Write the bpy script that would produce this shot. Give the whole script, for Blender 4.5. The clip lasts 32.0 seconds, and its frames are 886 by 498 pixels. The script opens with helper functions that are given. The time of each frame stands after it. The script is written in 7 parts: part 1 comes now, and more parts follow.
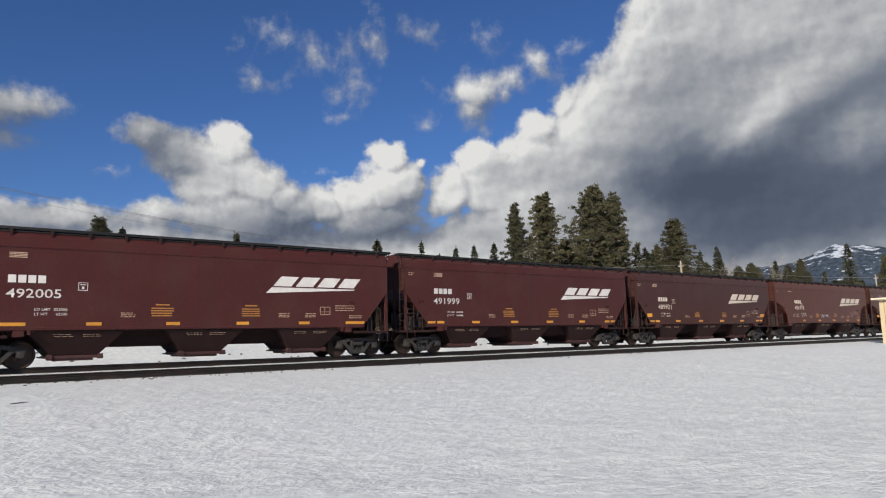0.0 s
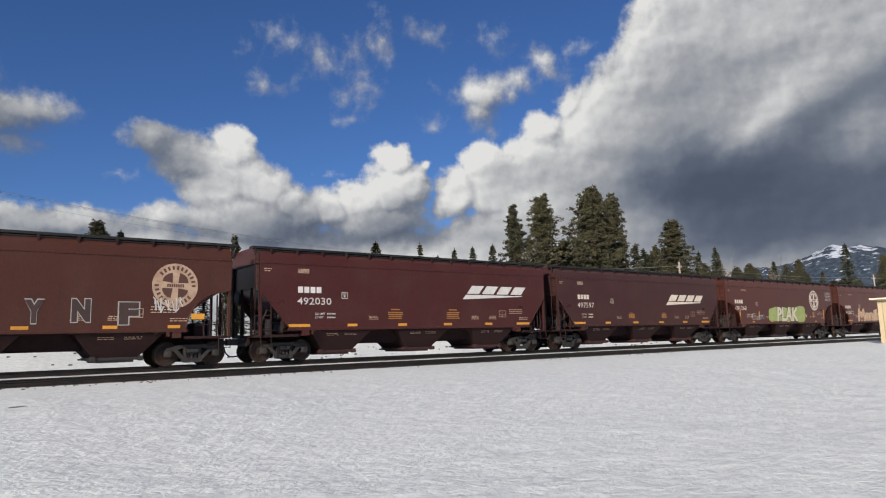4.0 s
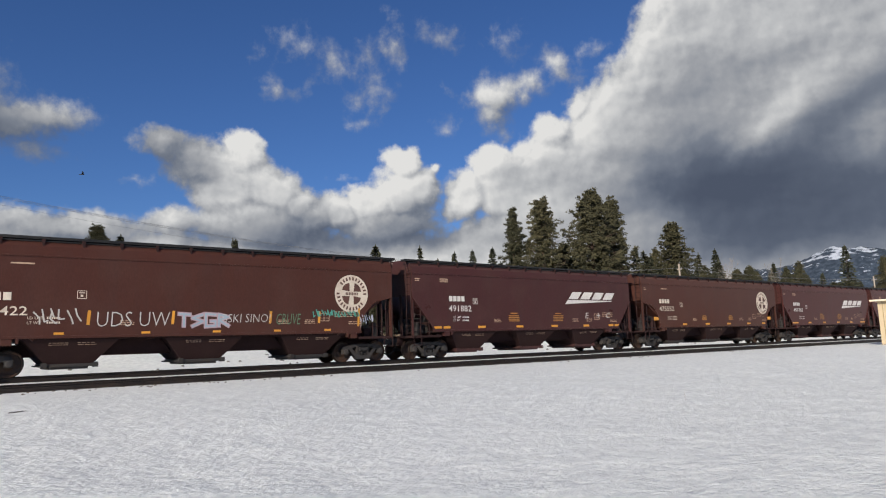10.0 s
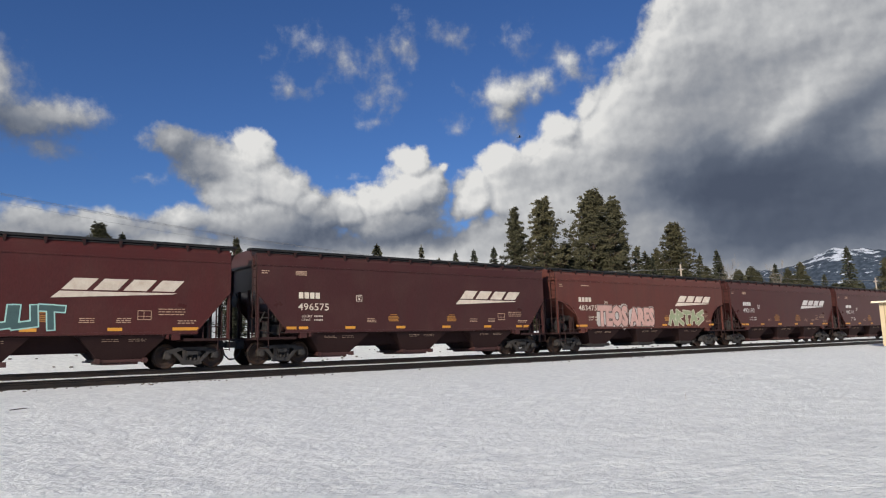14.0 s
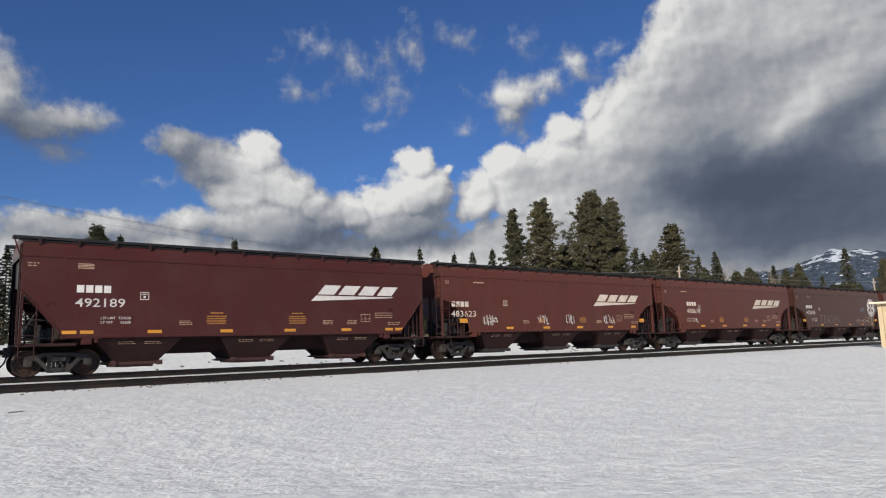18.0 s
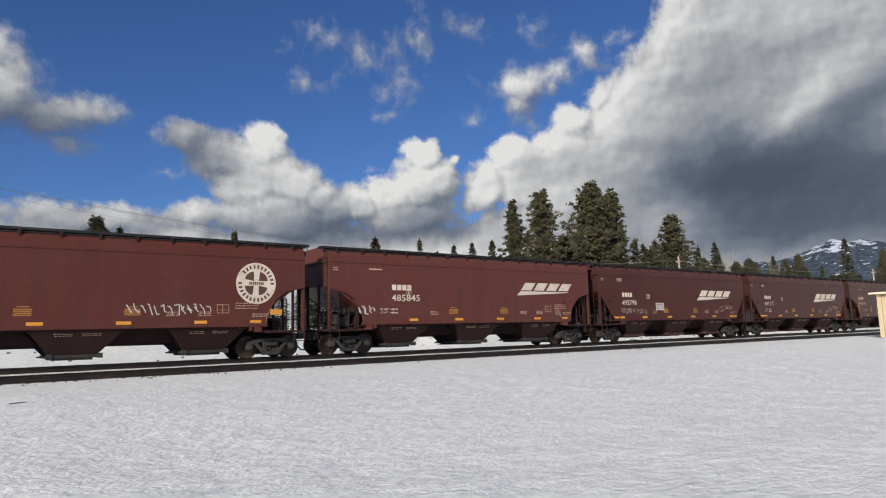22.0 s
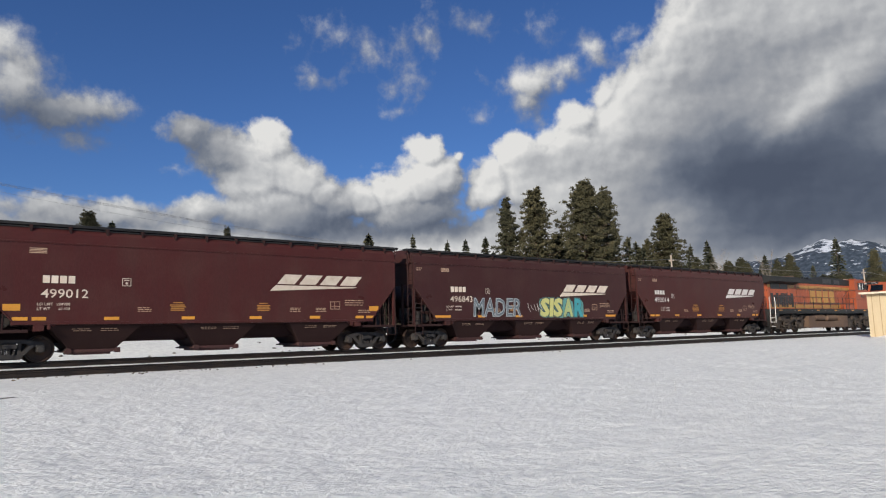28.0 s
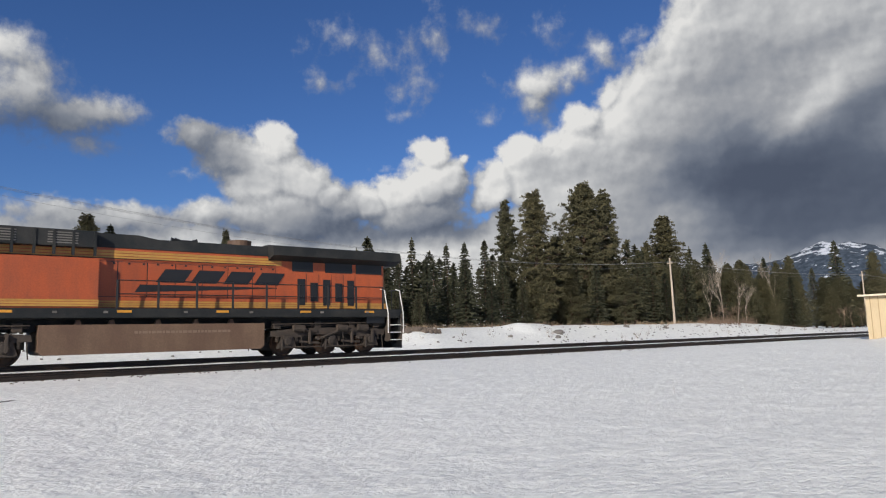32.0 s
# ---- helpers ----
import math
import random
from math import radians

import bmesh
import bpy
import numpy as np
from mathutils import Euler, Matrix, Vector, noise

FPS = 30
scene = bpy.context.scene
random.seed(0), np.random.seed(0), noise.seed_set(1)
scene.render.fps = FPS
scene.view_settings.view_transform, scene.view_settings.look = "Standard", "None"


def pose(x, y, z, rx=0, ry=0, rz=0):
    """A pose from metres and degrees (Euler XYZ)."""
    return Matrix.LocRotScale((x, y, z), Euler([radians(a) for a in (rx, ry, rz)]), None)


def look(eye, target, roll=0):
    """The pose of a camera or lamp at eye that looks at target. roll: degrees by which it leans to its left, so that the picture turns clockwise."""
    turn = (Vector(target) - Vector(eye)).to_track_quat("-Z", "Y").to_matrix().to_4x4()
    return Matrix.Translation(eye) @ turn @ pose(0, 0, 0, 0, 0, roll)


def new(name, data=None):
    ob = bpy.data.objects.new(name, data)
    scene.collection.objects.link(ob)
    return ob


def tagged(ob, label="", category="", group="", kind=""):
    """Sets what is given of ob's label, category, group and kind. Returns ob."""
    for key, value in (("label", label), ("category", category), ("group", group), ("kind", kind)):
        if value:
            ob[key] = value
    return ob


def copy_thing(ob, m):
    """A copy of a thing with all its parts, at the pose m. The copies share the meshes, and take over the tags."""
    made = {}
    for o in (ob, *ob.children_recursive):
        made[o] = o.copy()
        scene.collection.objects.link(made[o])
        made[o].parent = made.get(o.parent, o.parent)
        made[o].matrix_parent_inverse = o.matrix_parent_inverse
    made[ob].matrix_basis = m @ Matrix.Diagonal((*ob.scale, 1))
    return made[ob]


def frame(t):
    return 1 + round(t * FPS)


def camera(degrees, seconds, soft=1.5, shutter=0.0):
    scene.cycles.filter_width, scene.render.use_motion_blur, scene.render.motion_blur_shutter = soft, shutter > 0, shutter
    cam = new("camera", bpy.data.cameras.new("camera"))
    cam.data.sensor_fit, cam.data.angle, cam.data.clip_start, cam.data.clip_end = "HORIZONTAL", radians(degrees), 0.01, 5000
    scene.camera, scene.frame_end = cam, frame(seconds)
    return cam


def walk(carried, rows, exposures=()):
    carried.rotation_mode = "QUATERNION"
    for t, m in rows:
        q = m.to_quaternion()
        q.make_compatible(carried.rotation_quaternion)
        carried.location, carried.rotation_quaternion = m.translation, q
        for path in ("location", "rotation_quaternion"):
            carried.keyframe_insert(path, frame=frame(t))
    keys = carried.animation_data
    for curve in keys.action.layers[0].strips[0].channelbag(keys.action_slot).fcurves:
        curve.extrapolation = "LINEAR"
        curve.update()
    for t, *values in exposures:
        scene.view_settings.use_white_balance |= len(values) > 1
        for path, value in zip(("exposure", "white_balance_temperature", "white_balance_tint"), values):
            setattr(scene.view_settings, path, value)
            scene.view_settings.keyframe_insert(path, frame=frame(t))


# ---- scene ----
# ---------------------------------------------------------------- camera
EYE = Vector((0.0, 0.0, 0.715))
MAIN_Y, SIDING_Y = 27.92, 23.55
# seconds, heading east of the track's normal, upward tilt, lean
LOOKS = [(0, 37.54, 7.51, 1.30), (0.5, 37.57, 7.54, 1.43), (1, 37.56, 7.61, 1.42), (1.5, 37.65, 7.56, 1.52), (2, 37.75, 7.72, 1.55), (2.5, 37.61,
7.63, 1.49), (3, 37.55, 7.52, 1.41), (3.5, 37.61, 7.59, 1.47), (5.5, 37.72, 7.76, 1.71), (6, 37.53, 7.65, 1.61), (6.5, 37.49, 7.57, 1.48), (7, 37.59,
7.68, 1.55), (7.5, 37.68, 7.73, 1.62), (8, 37.75, 7.90, 1.85), (8.5, 37.63, 7.85, 1.69), (9, 37.63, 7.89, 1.68), (9.5, 37.60, 7.80, 1.62), (10, 37.69,
7.94, 1.78), (10.5, 37.70, 8.03, 1.92), (11, 37.51, 7.86, 1.66), (11.5, 37.47, 7.77, 1.54), (12, 37.55, 7.92, 1.70), (12.5, 37.70, 7.91, 1.72), (13,
37.77, 8.02, 1.80), (13.5, 37.69, 8.06, 1.71), (14, 37.57, 7.89, 1.49), (14.5, 37.66, 7.90, 1.41), (16.5, 37.73, 7.84, 1.69), (17, 37.65, 7.56, 1.33),
(17.5, 37.67, 7.78, 1.30), (18, 37.70, 8.04, 1.61), (18.5, 37.84, 8.17, 1.81), (19, 37.76, 8.55, 2.06), (19.5, 37.72, 8.64, 2.16), (20, 37.84, 8.15,
2.12), (20.5, 37.78, 7.94, 1.81), (21, 37.44, 7.28, 1.52), (21.5, 37.46, 7.54, 1.58), (22, 37.70, 7.27, 1.68), (22.5, 37.60, 7.29, 1.51), (23, 37.60,
7.53, 1.30), (23.5, 37.67, 7.11, 1.13), (24, 37.73, 7.20, 1.25), (24.5, 37.73, 7.17, 1.44), (25, 37.80, 7.31, 1.38), (25.5, 38.03, 6.87, 1.35), (27.5,
38.21, 7.09, 1.27), (28, 38.26, 7.02, 1.35), (28.5, 38.19, 6.91, 1.30), (29, 38.18, 7.03, 1.34), (29.5, 38.21, 7.24, 1.26), (30, 38.32, 7.16, 1.14),
(30.5, 38.27, 7.23, 1.13), (31, 38.22, 7.28, 1.24), (31.5, 38.27, 7.30, 1.18), (32, 38.37, 7.25, 1.42)]


def aim(az, el):
    a, e = radians(az), radians(el)
    return Vector((math.sin(a) * math.cos(e), math.cos(a) * math.cos(e), math.sin(e)))


cam = camera(66.54, 32.0, soft=1.15)
walk(cam, [(t, look(EYE, EYE + 50 * aim(az, el), -lean)) for t, az, el, lean in LOOKS])

# ---------------------------------------------------------------- sky, sun, exposure
SUN_AZ, SUN_EL = 241.0, 25.0
world = bpy.data.worlds.new("winter_sky")
scene.world = world
world.use_nodes = True
wn = world.node_tree.nodes
wl = world.node_tree.links
sky = wn.new("ShaderNodeTexSky")
sky.sky_type, sky.sun_disc = "NISHITA", False
sky.sun_elevation, sky.sun_rotation = radians(SUN_EL), radians(SUN_AZ)
sky.altitude, sky.air_density, sky.dust_density, sky.ozone_density = 700, 1.0, 0.6, 6.0
wn["Background"].inputs["Strength"].default_value = 0.072
deep = wn.new("ShaderNodeHueSaturation")
deep.inputs["Saturation"].default_value = 1.05
wl.new(sky.outputs[0], deep.inputs["Color"])
cool = wn.new("ShaderNodeMixRGB")
cool.blend_type = "MULTIPLY"
cool.inputs[0].default_value, cool.inputs[2].default_value = 1.0, (0.97, 1.02, 1.24, 1)
wl.new(deep.outputs[0], cool.inputs[1])
wl.new(cool.outputs[0], wn["Background"].inputs["Color"])

sun = new("sun", bpy.data.lights.new("sun", "SUN"))
sun.data.energy, sun.data.angle, sun.data.color = 5.4, radians(0.6), (1.0, 0.92, 0.80)
sun.matrix_world = look(60 * aim(SUN_AZ, SUN_EL), (0, 0, 0))
scene.view_settings.exposure = 0.0


# ---------------------------------------------------------------- materials
def nodes_of(name):
    m = bpy.data.materials.new(name)
    m.use_nodes = True
    t = m.node_tree
    return m, t, t.nodes["Principled BSDF"]


def put(tree, kind, **values):
    n = tree.nodes.new("ShaderNode" + kind)
    for k, v in values.items():
        if k in n.inputs:
            n.inputs[k].default_value = v
    return n


def noise_at(tree, coord, scale, detail=5.0, rough=0.6, stretch=(1, 1, 1)):
    mp = put(tree, "Mapping")
    mp.inputs["Scale"].default_value = stretch
    tree.links.new(coord, mp.inputs["Vector"])
    nz = put(tree, "TexNoise", Scale=scale, Detail=detail, Roughness=rough)
    tree.links.new(mp.outputs[0], nz.inputs["Vector"])
    return nz.outputs["Fac"]


def ramp(tree, fac, stops):
    r = put(tree, "ValToRGB")
    el = r.color_ramp.elements
    while len(el) < len(stops):
        el.new(0.5)
    for e, (p, c) in zip(el, stops):
        e.position, e.color = p, (c if len(c) == 4 else (*c, 1))
    tree.links.new(fac, r.inputs[0])
    return r.outputs[0]


def blend(tree, fac, a, b, mode="MIX"):
    n = put(tree, "MixRGB")
    n.blend_type = mode
    for sock, v in zip(n.inputs, (fac, a, b)):
        if isinstance(v, (int, float)):
            sock.default_value = v
        elif isinstance(v, tuple):
            sock.default_value = v if len(v) == 4 else (*v, 1)
        else:
            tree.links.new(v, sock)
    return n.outputs[0]


def bumped(tree, bsdf, height, strength, distance=0.02):
    b = put(tree, "Bump", Strength=strength, Distance=distance)
    tree.links.new(height, b.inputs["Height"])
    tree.links.new(b.outputs[0], bsdf.inputs["Normal"])


def surface(name, col, worn=None, rough=0.6, metal=0.0, scale=3.0, grain=60.0, amount=0.5, bump=0.15, stretch=(1, 1, 1), tint=False, spec=0.5):
    """A surface with wear at a large scale and grain at a small one; tint takes the base from the object's colour."""
    m, t, b = nodes_of(name)
    co = put(t, "TexCoord").outputs["Object"]
    big = noise_at(t, co, scale, 6, 0.65, stretch)
    small = noise_at(t, co, grain, 3, 0.6)
    base = put(t, "ObjectInfo").outputs["Color"] if tint else col
    worn = worn or tuple(c * 0.55 for c in col)
    mask = ramp(t, big, [(0.42, (0, 0, 0)), (0.72, (amount,) * 3)])
    c = blend(t, mask, base, worn)
    g = ramp(t, small, [(0.3, (0.82,) * 3), (0.75, (1.12,) * 3)])
    c = blend(t, 1.0, c, g, "MULTIPLY")
    rnd = put(t, "ObjectInfo").outputs["Random"]
    v = ramp(t, rnd, [(0.0, (0.88,) * 3), (1.0, (1.1,) * 3)])
    c = blend(t, 1.0, c, v, "MULTIPLY")
    t.links.new(c, b.inputs["Base Color"])
    r = ramp(t, big, [(0.3, (rough * 0.8,) * 3), (0.8, (min(1, rough * 1.2),) * 3)])
    t.links.new(r, b.inputs["Roughness"])
    b.inputs["Metallic"].default_value = metal
    b.inputs["Specular IOR Level"].default_value = spec
    if bump:
        bumped(t, b, small, bump, 0.01)
    return m


def hopper_paint():
    m, t, b = nodes_of("hopper_paint")
    co = put(t, "TexCoord").outputs["Object"]
    base = put(t, "ObjectInfo").outputs["Color"]
    streak = noise_at(t, co, 1.0, 6, 0.7, (2.2, 2.2, 0.16))
    patch = noise_at(t, co, 0.55, 5, 0.6)
    fine = noise_at(t, co, 26.0, 4, 0.7, (1, 1, 0.35))
    c = blend(t, ramp(t, streak, [(0.42, (0, 0, 0)), (0.75, (0.42,) * 3)]), base, (0.048, 0.028, 0.024))
    c = blend(t, ramp(t, patch, [(0.45, (0, 0, 0)), (0.8, (0.32,) * 3)]), c, (0.095, 0.056, 0.045))
    c = blend(t, 1.0, c, ramp(t, fine, [(0.3, (0.84,) * 3), (0.75, (1.1,) * 3)]), "MULTIPLY")
    t.links.new(c, b.inputs["Base Color"])
    t.links.new(ramp(t, patch, [(0.3, (0.27,) * 3), (0.8, (0.42,) * 3)]), b.inputs["Roughness"])
    b.inputs["Specular IOR Level"].default_value = 0.14
    wave = noise_at(t, co, 0.9, 2, 0.5, (1, 1, 0.7))
    bumped(t, b, wave, 0.12, 0.03)
    return m


def snow_material():
    m, t, b = nodes_of("shaded_crusted_snow")
    co = put(t, "TexCoord").outputs["Object"]
    big = noise_at(t, co, 0.25, 4, 0.55)
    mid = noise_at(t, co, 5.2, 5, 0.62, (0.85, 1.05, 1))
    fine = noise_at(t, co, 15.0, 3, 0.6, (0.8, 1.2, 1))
    # shade painted into the hollows: low bump noise gets the darker snow colour
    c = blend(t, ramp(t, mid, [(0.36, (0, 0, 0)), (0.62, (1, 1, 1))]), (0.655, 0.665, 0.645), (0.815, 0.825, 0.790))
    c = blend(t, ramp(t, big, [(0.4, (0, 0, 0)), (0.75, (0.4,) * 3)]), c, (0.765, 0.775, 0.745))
    t.links.new(c, b.inputs["Base Color"])
    b.inputs["Roughness"].default_value = 0.5
    b.inputs["Specular IOR Level"].default_value = 0.4
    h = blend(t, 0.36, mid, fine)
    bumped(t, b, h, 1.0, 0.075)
    return m


def plain(name, col, rough=0.6, metal=0.0):
    return surface(name, col, rough=rough, metal=metal, amount=0.25, bump=0.05)


M = {
    "snow": snow_material(),
    # grimy paint; its darkness also carries shade at the car ends and between bays
    "under": surface("grimy_shaded_underside", (0.030, 0.0148, 0.0145), (0.040, 0.023, 0.021), 0.8, 0, 1.2, 30, 0.7, 0.1, (1, 1, 0.4), False, 0.12),
    "hopper": hopper_paint(),
    "rail": surface("rail_steel", (0.030, 0.024, 0.021), (0.075, 0.048, 0.034), 0.55, 0.55, 1.2, 30),
    "ballast": surface("dark_ballast", (0.05, 0.047, 0.045), (0.09, 0.082, 0.075), 0.95, 0, 6, 30, 0.8, 1.0),
    "tie": surface("creosoted_tie", (0.035, 0.028, 0.023), (0.07, 0.06, 0.05), 0.9),
    "iron": surface("truck_iron", (0.029, 0.027, 0.027), (0.055, 0.042, 0.033), 0.75, 0.2, 2.5, 45, 0.8, 0.3),
    "wheel": surface("wheel_steel", (0.052, 0.034, 0.025), (0.13, 0.060, 0.030), 0.6, 0.5, 2.0, 30, 0.7, 0.2),
    "rust": surface("rusted_gate", (0.055, 0.018, 0.016), (0.05, 0.03, 0.025), 0.7, 0.1, 3),
    "grate": surface("roof_walk_steel", (0.022, 0.021, 0.021), (0.05, 0.048, 0.046), 0.6, 0.5, 2),
    "hatch": surface("hatch_cover", (0.16, 0.15, 0.14), (0.08, 0.06, 0.05), 0.7, 0.1, 1.5),
    "white": surface("stencil_white", (0.66, 0.635, 0.60), (0.42, 0.33, 0.29), 0.6, 0, 2.5, 50, 0.4, 0),
    "cream": surface("stencil_cream", (0.64, 0.565, 0.465), (0.40, 0.28, 0.21), 0.6, 0, 2.5, 50, 0.6, 0),
    "faded": surface("stencil_faded", (0.50, 0.35, 0.24), (0.26, 0.12, 0.075), 0.7, 0, 2.5, 50, 0.7, 0),
    "reflector": surface("reflector_orange", (0.62, 0.28, 0.03), (0.42, 0.18, 0.03), 0.45, 0, 2, 60, 0.3, 0),
    "warning": surface("warning_yellow", (0.36, 0.16, 0.03), (0.18, 0.08, 0.03), 0.6, 0, 3, 60, 0.5, 0),
    "black": plain("gloss_black", (0.012, 0.012, 0.013), 0.45),
    "hose": plain("rubber_hose", (0.014, 0.013, 0.013), 0.8),
    "orange": surface("loco_orange", (0.36, 0.074, 0.022), (0.17, 0.052, 0.028), 0.5, 0, 1.3, 20, 0.6, 0.05, (1.6, 1.6, 0.35)),
    "yellow": surface("loco_yellow", (0.50, 0.26, 0.055), (0.24, 0.12, 0.05), 0.5, 0, 1.6, 30, 0.65, 0.05),
    "roofblack": surface("loco_roof_black", (0.018, 0.020, 0.021), (0.05, 0.048, 0.045), 0.6, 0, 1.0, 20, 0.7, 0.1, (1, 1, 1), False, 0.2),
    "tank": surface("dusty_tank", (0.098, 0.056, 0.035), (0.18, 0.118, 0.076), 0.75, 0, 0.9, 25, 0.7, 0.2, (1, 1, 0.35)),
    "mud": surface("dusty_truck", (0.036, 0.027, 0.021), (0.078, 0.056, 0.042), 0.85, 0, 2, 30, 0.7, 0.3),
    "handrail": plain("handrail_white", (0.72, 0.70, 0.66), 0.5),
    "shed": surface("cream_siding", (0.58, 0.46, 0.29), (0.46, 0.35, 0.21), 0.75, 0, 1.2, 40, 0.5, 0.2, (1, 1, 0.3)),
    "groove": surface("shaded_siding_groove", (0.34, 0.24, 0.12), None, 0.8),
    "shedtrim": surface("shed_trim", (0.70, 0.60, 0.45), None, 0.7),
    "bark": surface("pine_bark", (0.115, 0.072, 0.048), (0.055, 0.040, 0.030), 0.95, 0, 4, 30, 0.9, 1.0, (1, 1, 0.3)),
    "pole": surface("weathered_pole", (0.42, 0.35, 0.28), (0.28, 0.22, 0.17), 0.85, 0, 3, 40, 0.6, 0.4, (1, 1, 0.1)),
    "wire": plain("power_wire", (0.20, 0.20, 0.20), 0.6),
    "birch": surface("pale_bark", (0.25, 0.21, 0.17), (0.14, 0.11, 0.085), 0.9, 0, 5, 40, 0.7, 0.4),
    "twig": surface("brown_twigs", (0.17, 0.115, 0.08), (0.10, 0.07, 0.05), 0.9),
    "grass": surface("dead_grass", (0.30, 0.22, 0.14), (0.18, 0.13, 0.085), 0.95, 0, 2),
    "dirt": surface("bare_dirt", (0.11, 0.085, 0.065), (0.19, 0.15, 0.12), 0.95, 0, 4, 30, 0.8, 1.0),
    "rock": surface("dark_rock", (0.13, 0.12, 0.11), (0.22, 0.20, 0.18), 0.9, 0, 4, 30, 0.8, 0.8),
    "feather": plain("bird_feather", (0.02, 0.02, 0.022), 0.8),
}


def glass_material():
    m, t, b = nodes_of("cab_glass")
    b.inputs["Base Color"].default_value = (0.012, 0.016, 0.020, 1)
    b.inputs["Roughness"].default_value = 0.08
    b.inputs["Specular IOR Level"].default_value = 0.8
    return m


M["glass"] = glass_material()


def needles(name, dark, light):
    m, t, b = nodes_of(name)
    geo = put(t, "NewGeometry").outputs["Random Per Island"]
    rnd = put(t, "ObjectInfo").outputs["Random"]
    c = ramp(t, geo, [(0.0, dark), (0.55, tuple((a + d) / 2 for a, d in zip(dark, light))), (1.0, light)])
    c = blend(t, 1.0, c, ramp(t, rnd, [(0.0, (0.78, 0.80, 0.80)), (1.0, (1.15, 1.08, 0.98))]), "MULTIPLY")
    t.links.new(c, b.inputs["Base Color"])
    b.inputs["Roughness"].default_value = 0.75
    b.inputs["Specular IOR Level"].default_value = 0.2
    return m


M["fir"] = needles("fir_needles", (0.040, 0.045, 0.031), (0.096, 0.096, 0.060))
M["pine"] = needles("pine_needles", (0.046, 0.047, 0.030), (0.122, 0.114, 0.064))


# ---------------------------------------------------------------- mesh helpers
def finish(name, bm, material):
    me = bpy.data.meshes.new(name)
    bmesh.ops.recalc_face_normals(bm, faces=bm.faces)
    bm.to_mesh(me)
    bm.free()
    if material:
        me.materials.append(material)
    return me


def part(name, bm, material, parent, label="", at=None):
    """One mesh object, under a thing or a part."""
    me = bm if isinstance(bm, bpy.types.Mesh) else finish(name, bm, material)
    ob = new(name, me)
    ob.parent = parent
    if at is not None:
        ob.matrix_basis = at
    if label:
        tagged(ob, label)
    return ob


def thing(name, label, category, group="", at=None, kind=""):
    ob = new(name)
    ob.empty_display_size = 0.3
    if at is not None:
        ob.matrix_basis = at
    return tagged(ob, label, category, group, kind)


def solid(name, bm, material, label, category, group="", kind="", at=None):
    me = bm if isinstance(bm, bpy.types.Mesh) else finish(name, bm, material)
    ob = new(name, me)
    if at is not None:
        ob.matrix_basis = at
    return tagged(ob, label, category, group, kind)


def box(bm, x0, x1, y0, y1, z0, z1, bevel=0.0):
    vs = [bm.verts.new((x, y, z)) for x in (x0, x1) for y in (y0, y1) for z in (z0, z1)]
    fs = [bm.faces.new([vs[i] for i in f]) for f in ((0, 1, 3, 2), (4, 6, 7, 5), (0, 4, 5, 1), (2, 3, 7, 6), (0, 2, 6, 4), (1, 5, 7, 3))]
    if bevel:
        es = {e for f in fs for e in f.edges}
        bmesh.ops.bevel(bm, geom=list(es), offset=bevel, segments=2, affect="EDGES", profile=0.6)
    return bm


def prism(bm, pts, y0, y1):
    """An outline in x and z, pushed from y0 to y1."""
    a = [bm.verts.new((x, y0, z)) for x, z in pts]
    b = [bm.verts.new((x, y1, z)) for x, z in pts]
    n = len(pts)
    bm.faces.new(a)
    bm.faces.new(b[::-1])
    for i in range(n):
        bm.faces.new((a[i], b[i], b[(i + 1) % n], a[(i + 1) % n]))
    return bm


def rod(bm, p, q, r, n=6, r2=None):
    p, q = Vector(p), Vector(q)
    d = (q - p).normalized()
    u = d.orthogonal().normalized()
    v = d.cross(u)
    r2 = r if r2 is None else r2
    rings = []
    for c, rr in ((p, r), (q, r2)):
        rings.append([bm.verts.new(c + rr * (math.cos(k) * u + math.sin(k) * v)) for k in [2 * math.pi * i / n for i in range(n)]])
    for i in range(n):
        bm.faces.new((rings[0][i], rings[0][(i + 1) % n], rings[1][(i + 1) % n], rings[1][i]))
    bm.faces.new(rings[0][::-1])
    bm.faces.new(rings[1])
    return bm


def turned(bm, rows, y_axis=True, n=24, cx=0.0, cz=0.0):
    """A body turned about the y axis, from rows of (y, radius)."""
    rings = [[bm.verts.new((cx + r * math.cos(k), y, cz + r * math.sin(k))) for k in [2 * math.pi * i / n for i in range(n)]] for y, r in rows]
    for a, b in zip(rings, rings[1:]):
        for i in range(n):
            bm.faces.new((a[i], a[(i + 1) % n], b[(i + 1) % n], b[i]))
    bm.faces.new(rings[0][::-1])
    bm.faces.new(rings[-1])
    return bm


def data_mesh(name, verts, faces, material, smooth=False):
    me = bpy.data.meshes.new(name)
    me.from_pydata([tuple(v) for v in verts], [], [tuple(f) for f in faces])
    me.materials.append(material)
    if smooth:
        me.polygons.foreach_set("use_smooth", [True] * len(me.polygons))
    me.update()
    return me


def fbm(x, y, octaves=4):
    s, a, f = 0.0, 0.5, 1.0
    for _ in range(octaves):
        s += a * noise.noise((x * f, y * f, 3.7))
        a, f = a * 0.5, f * 2.03
    return s


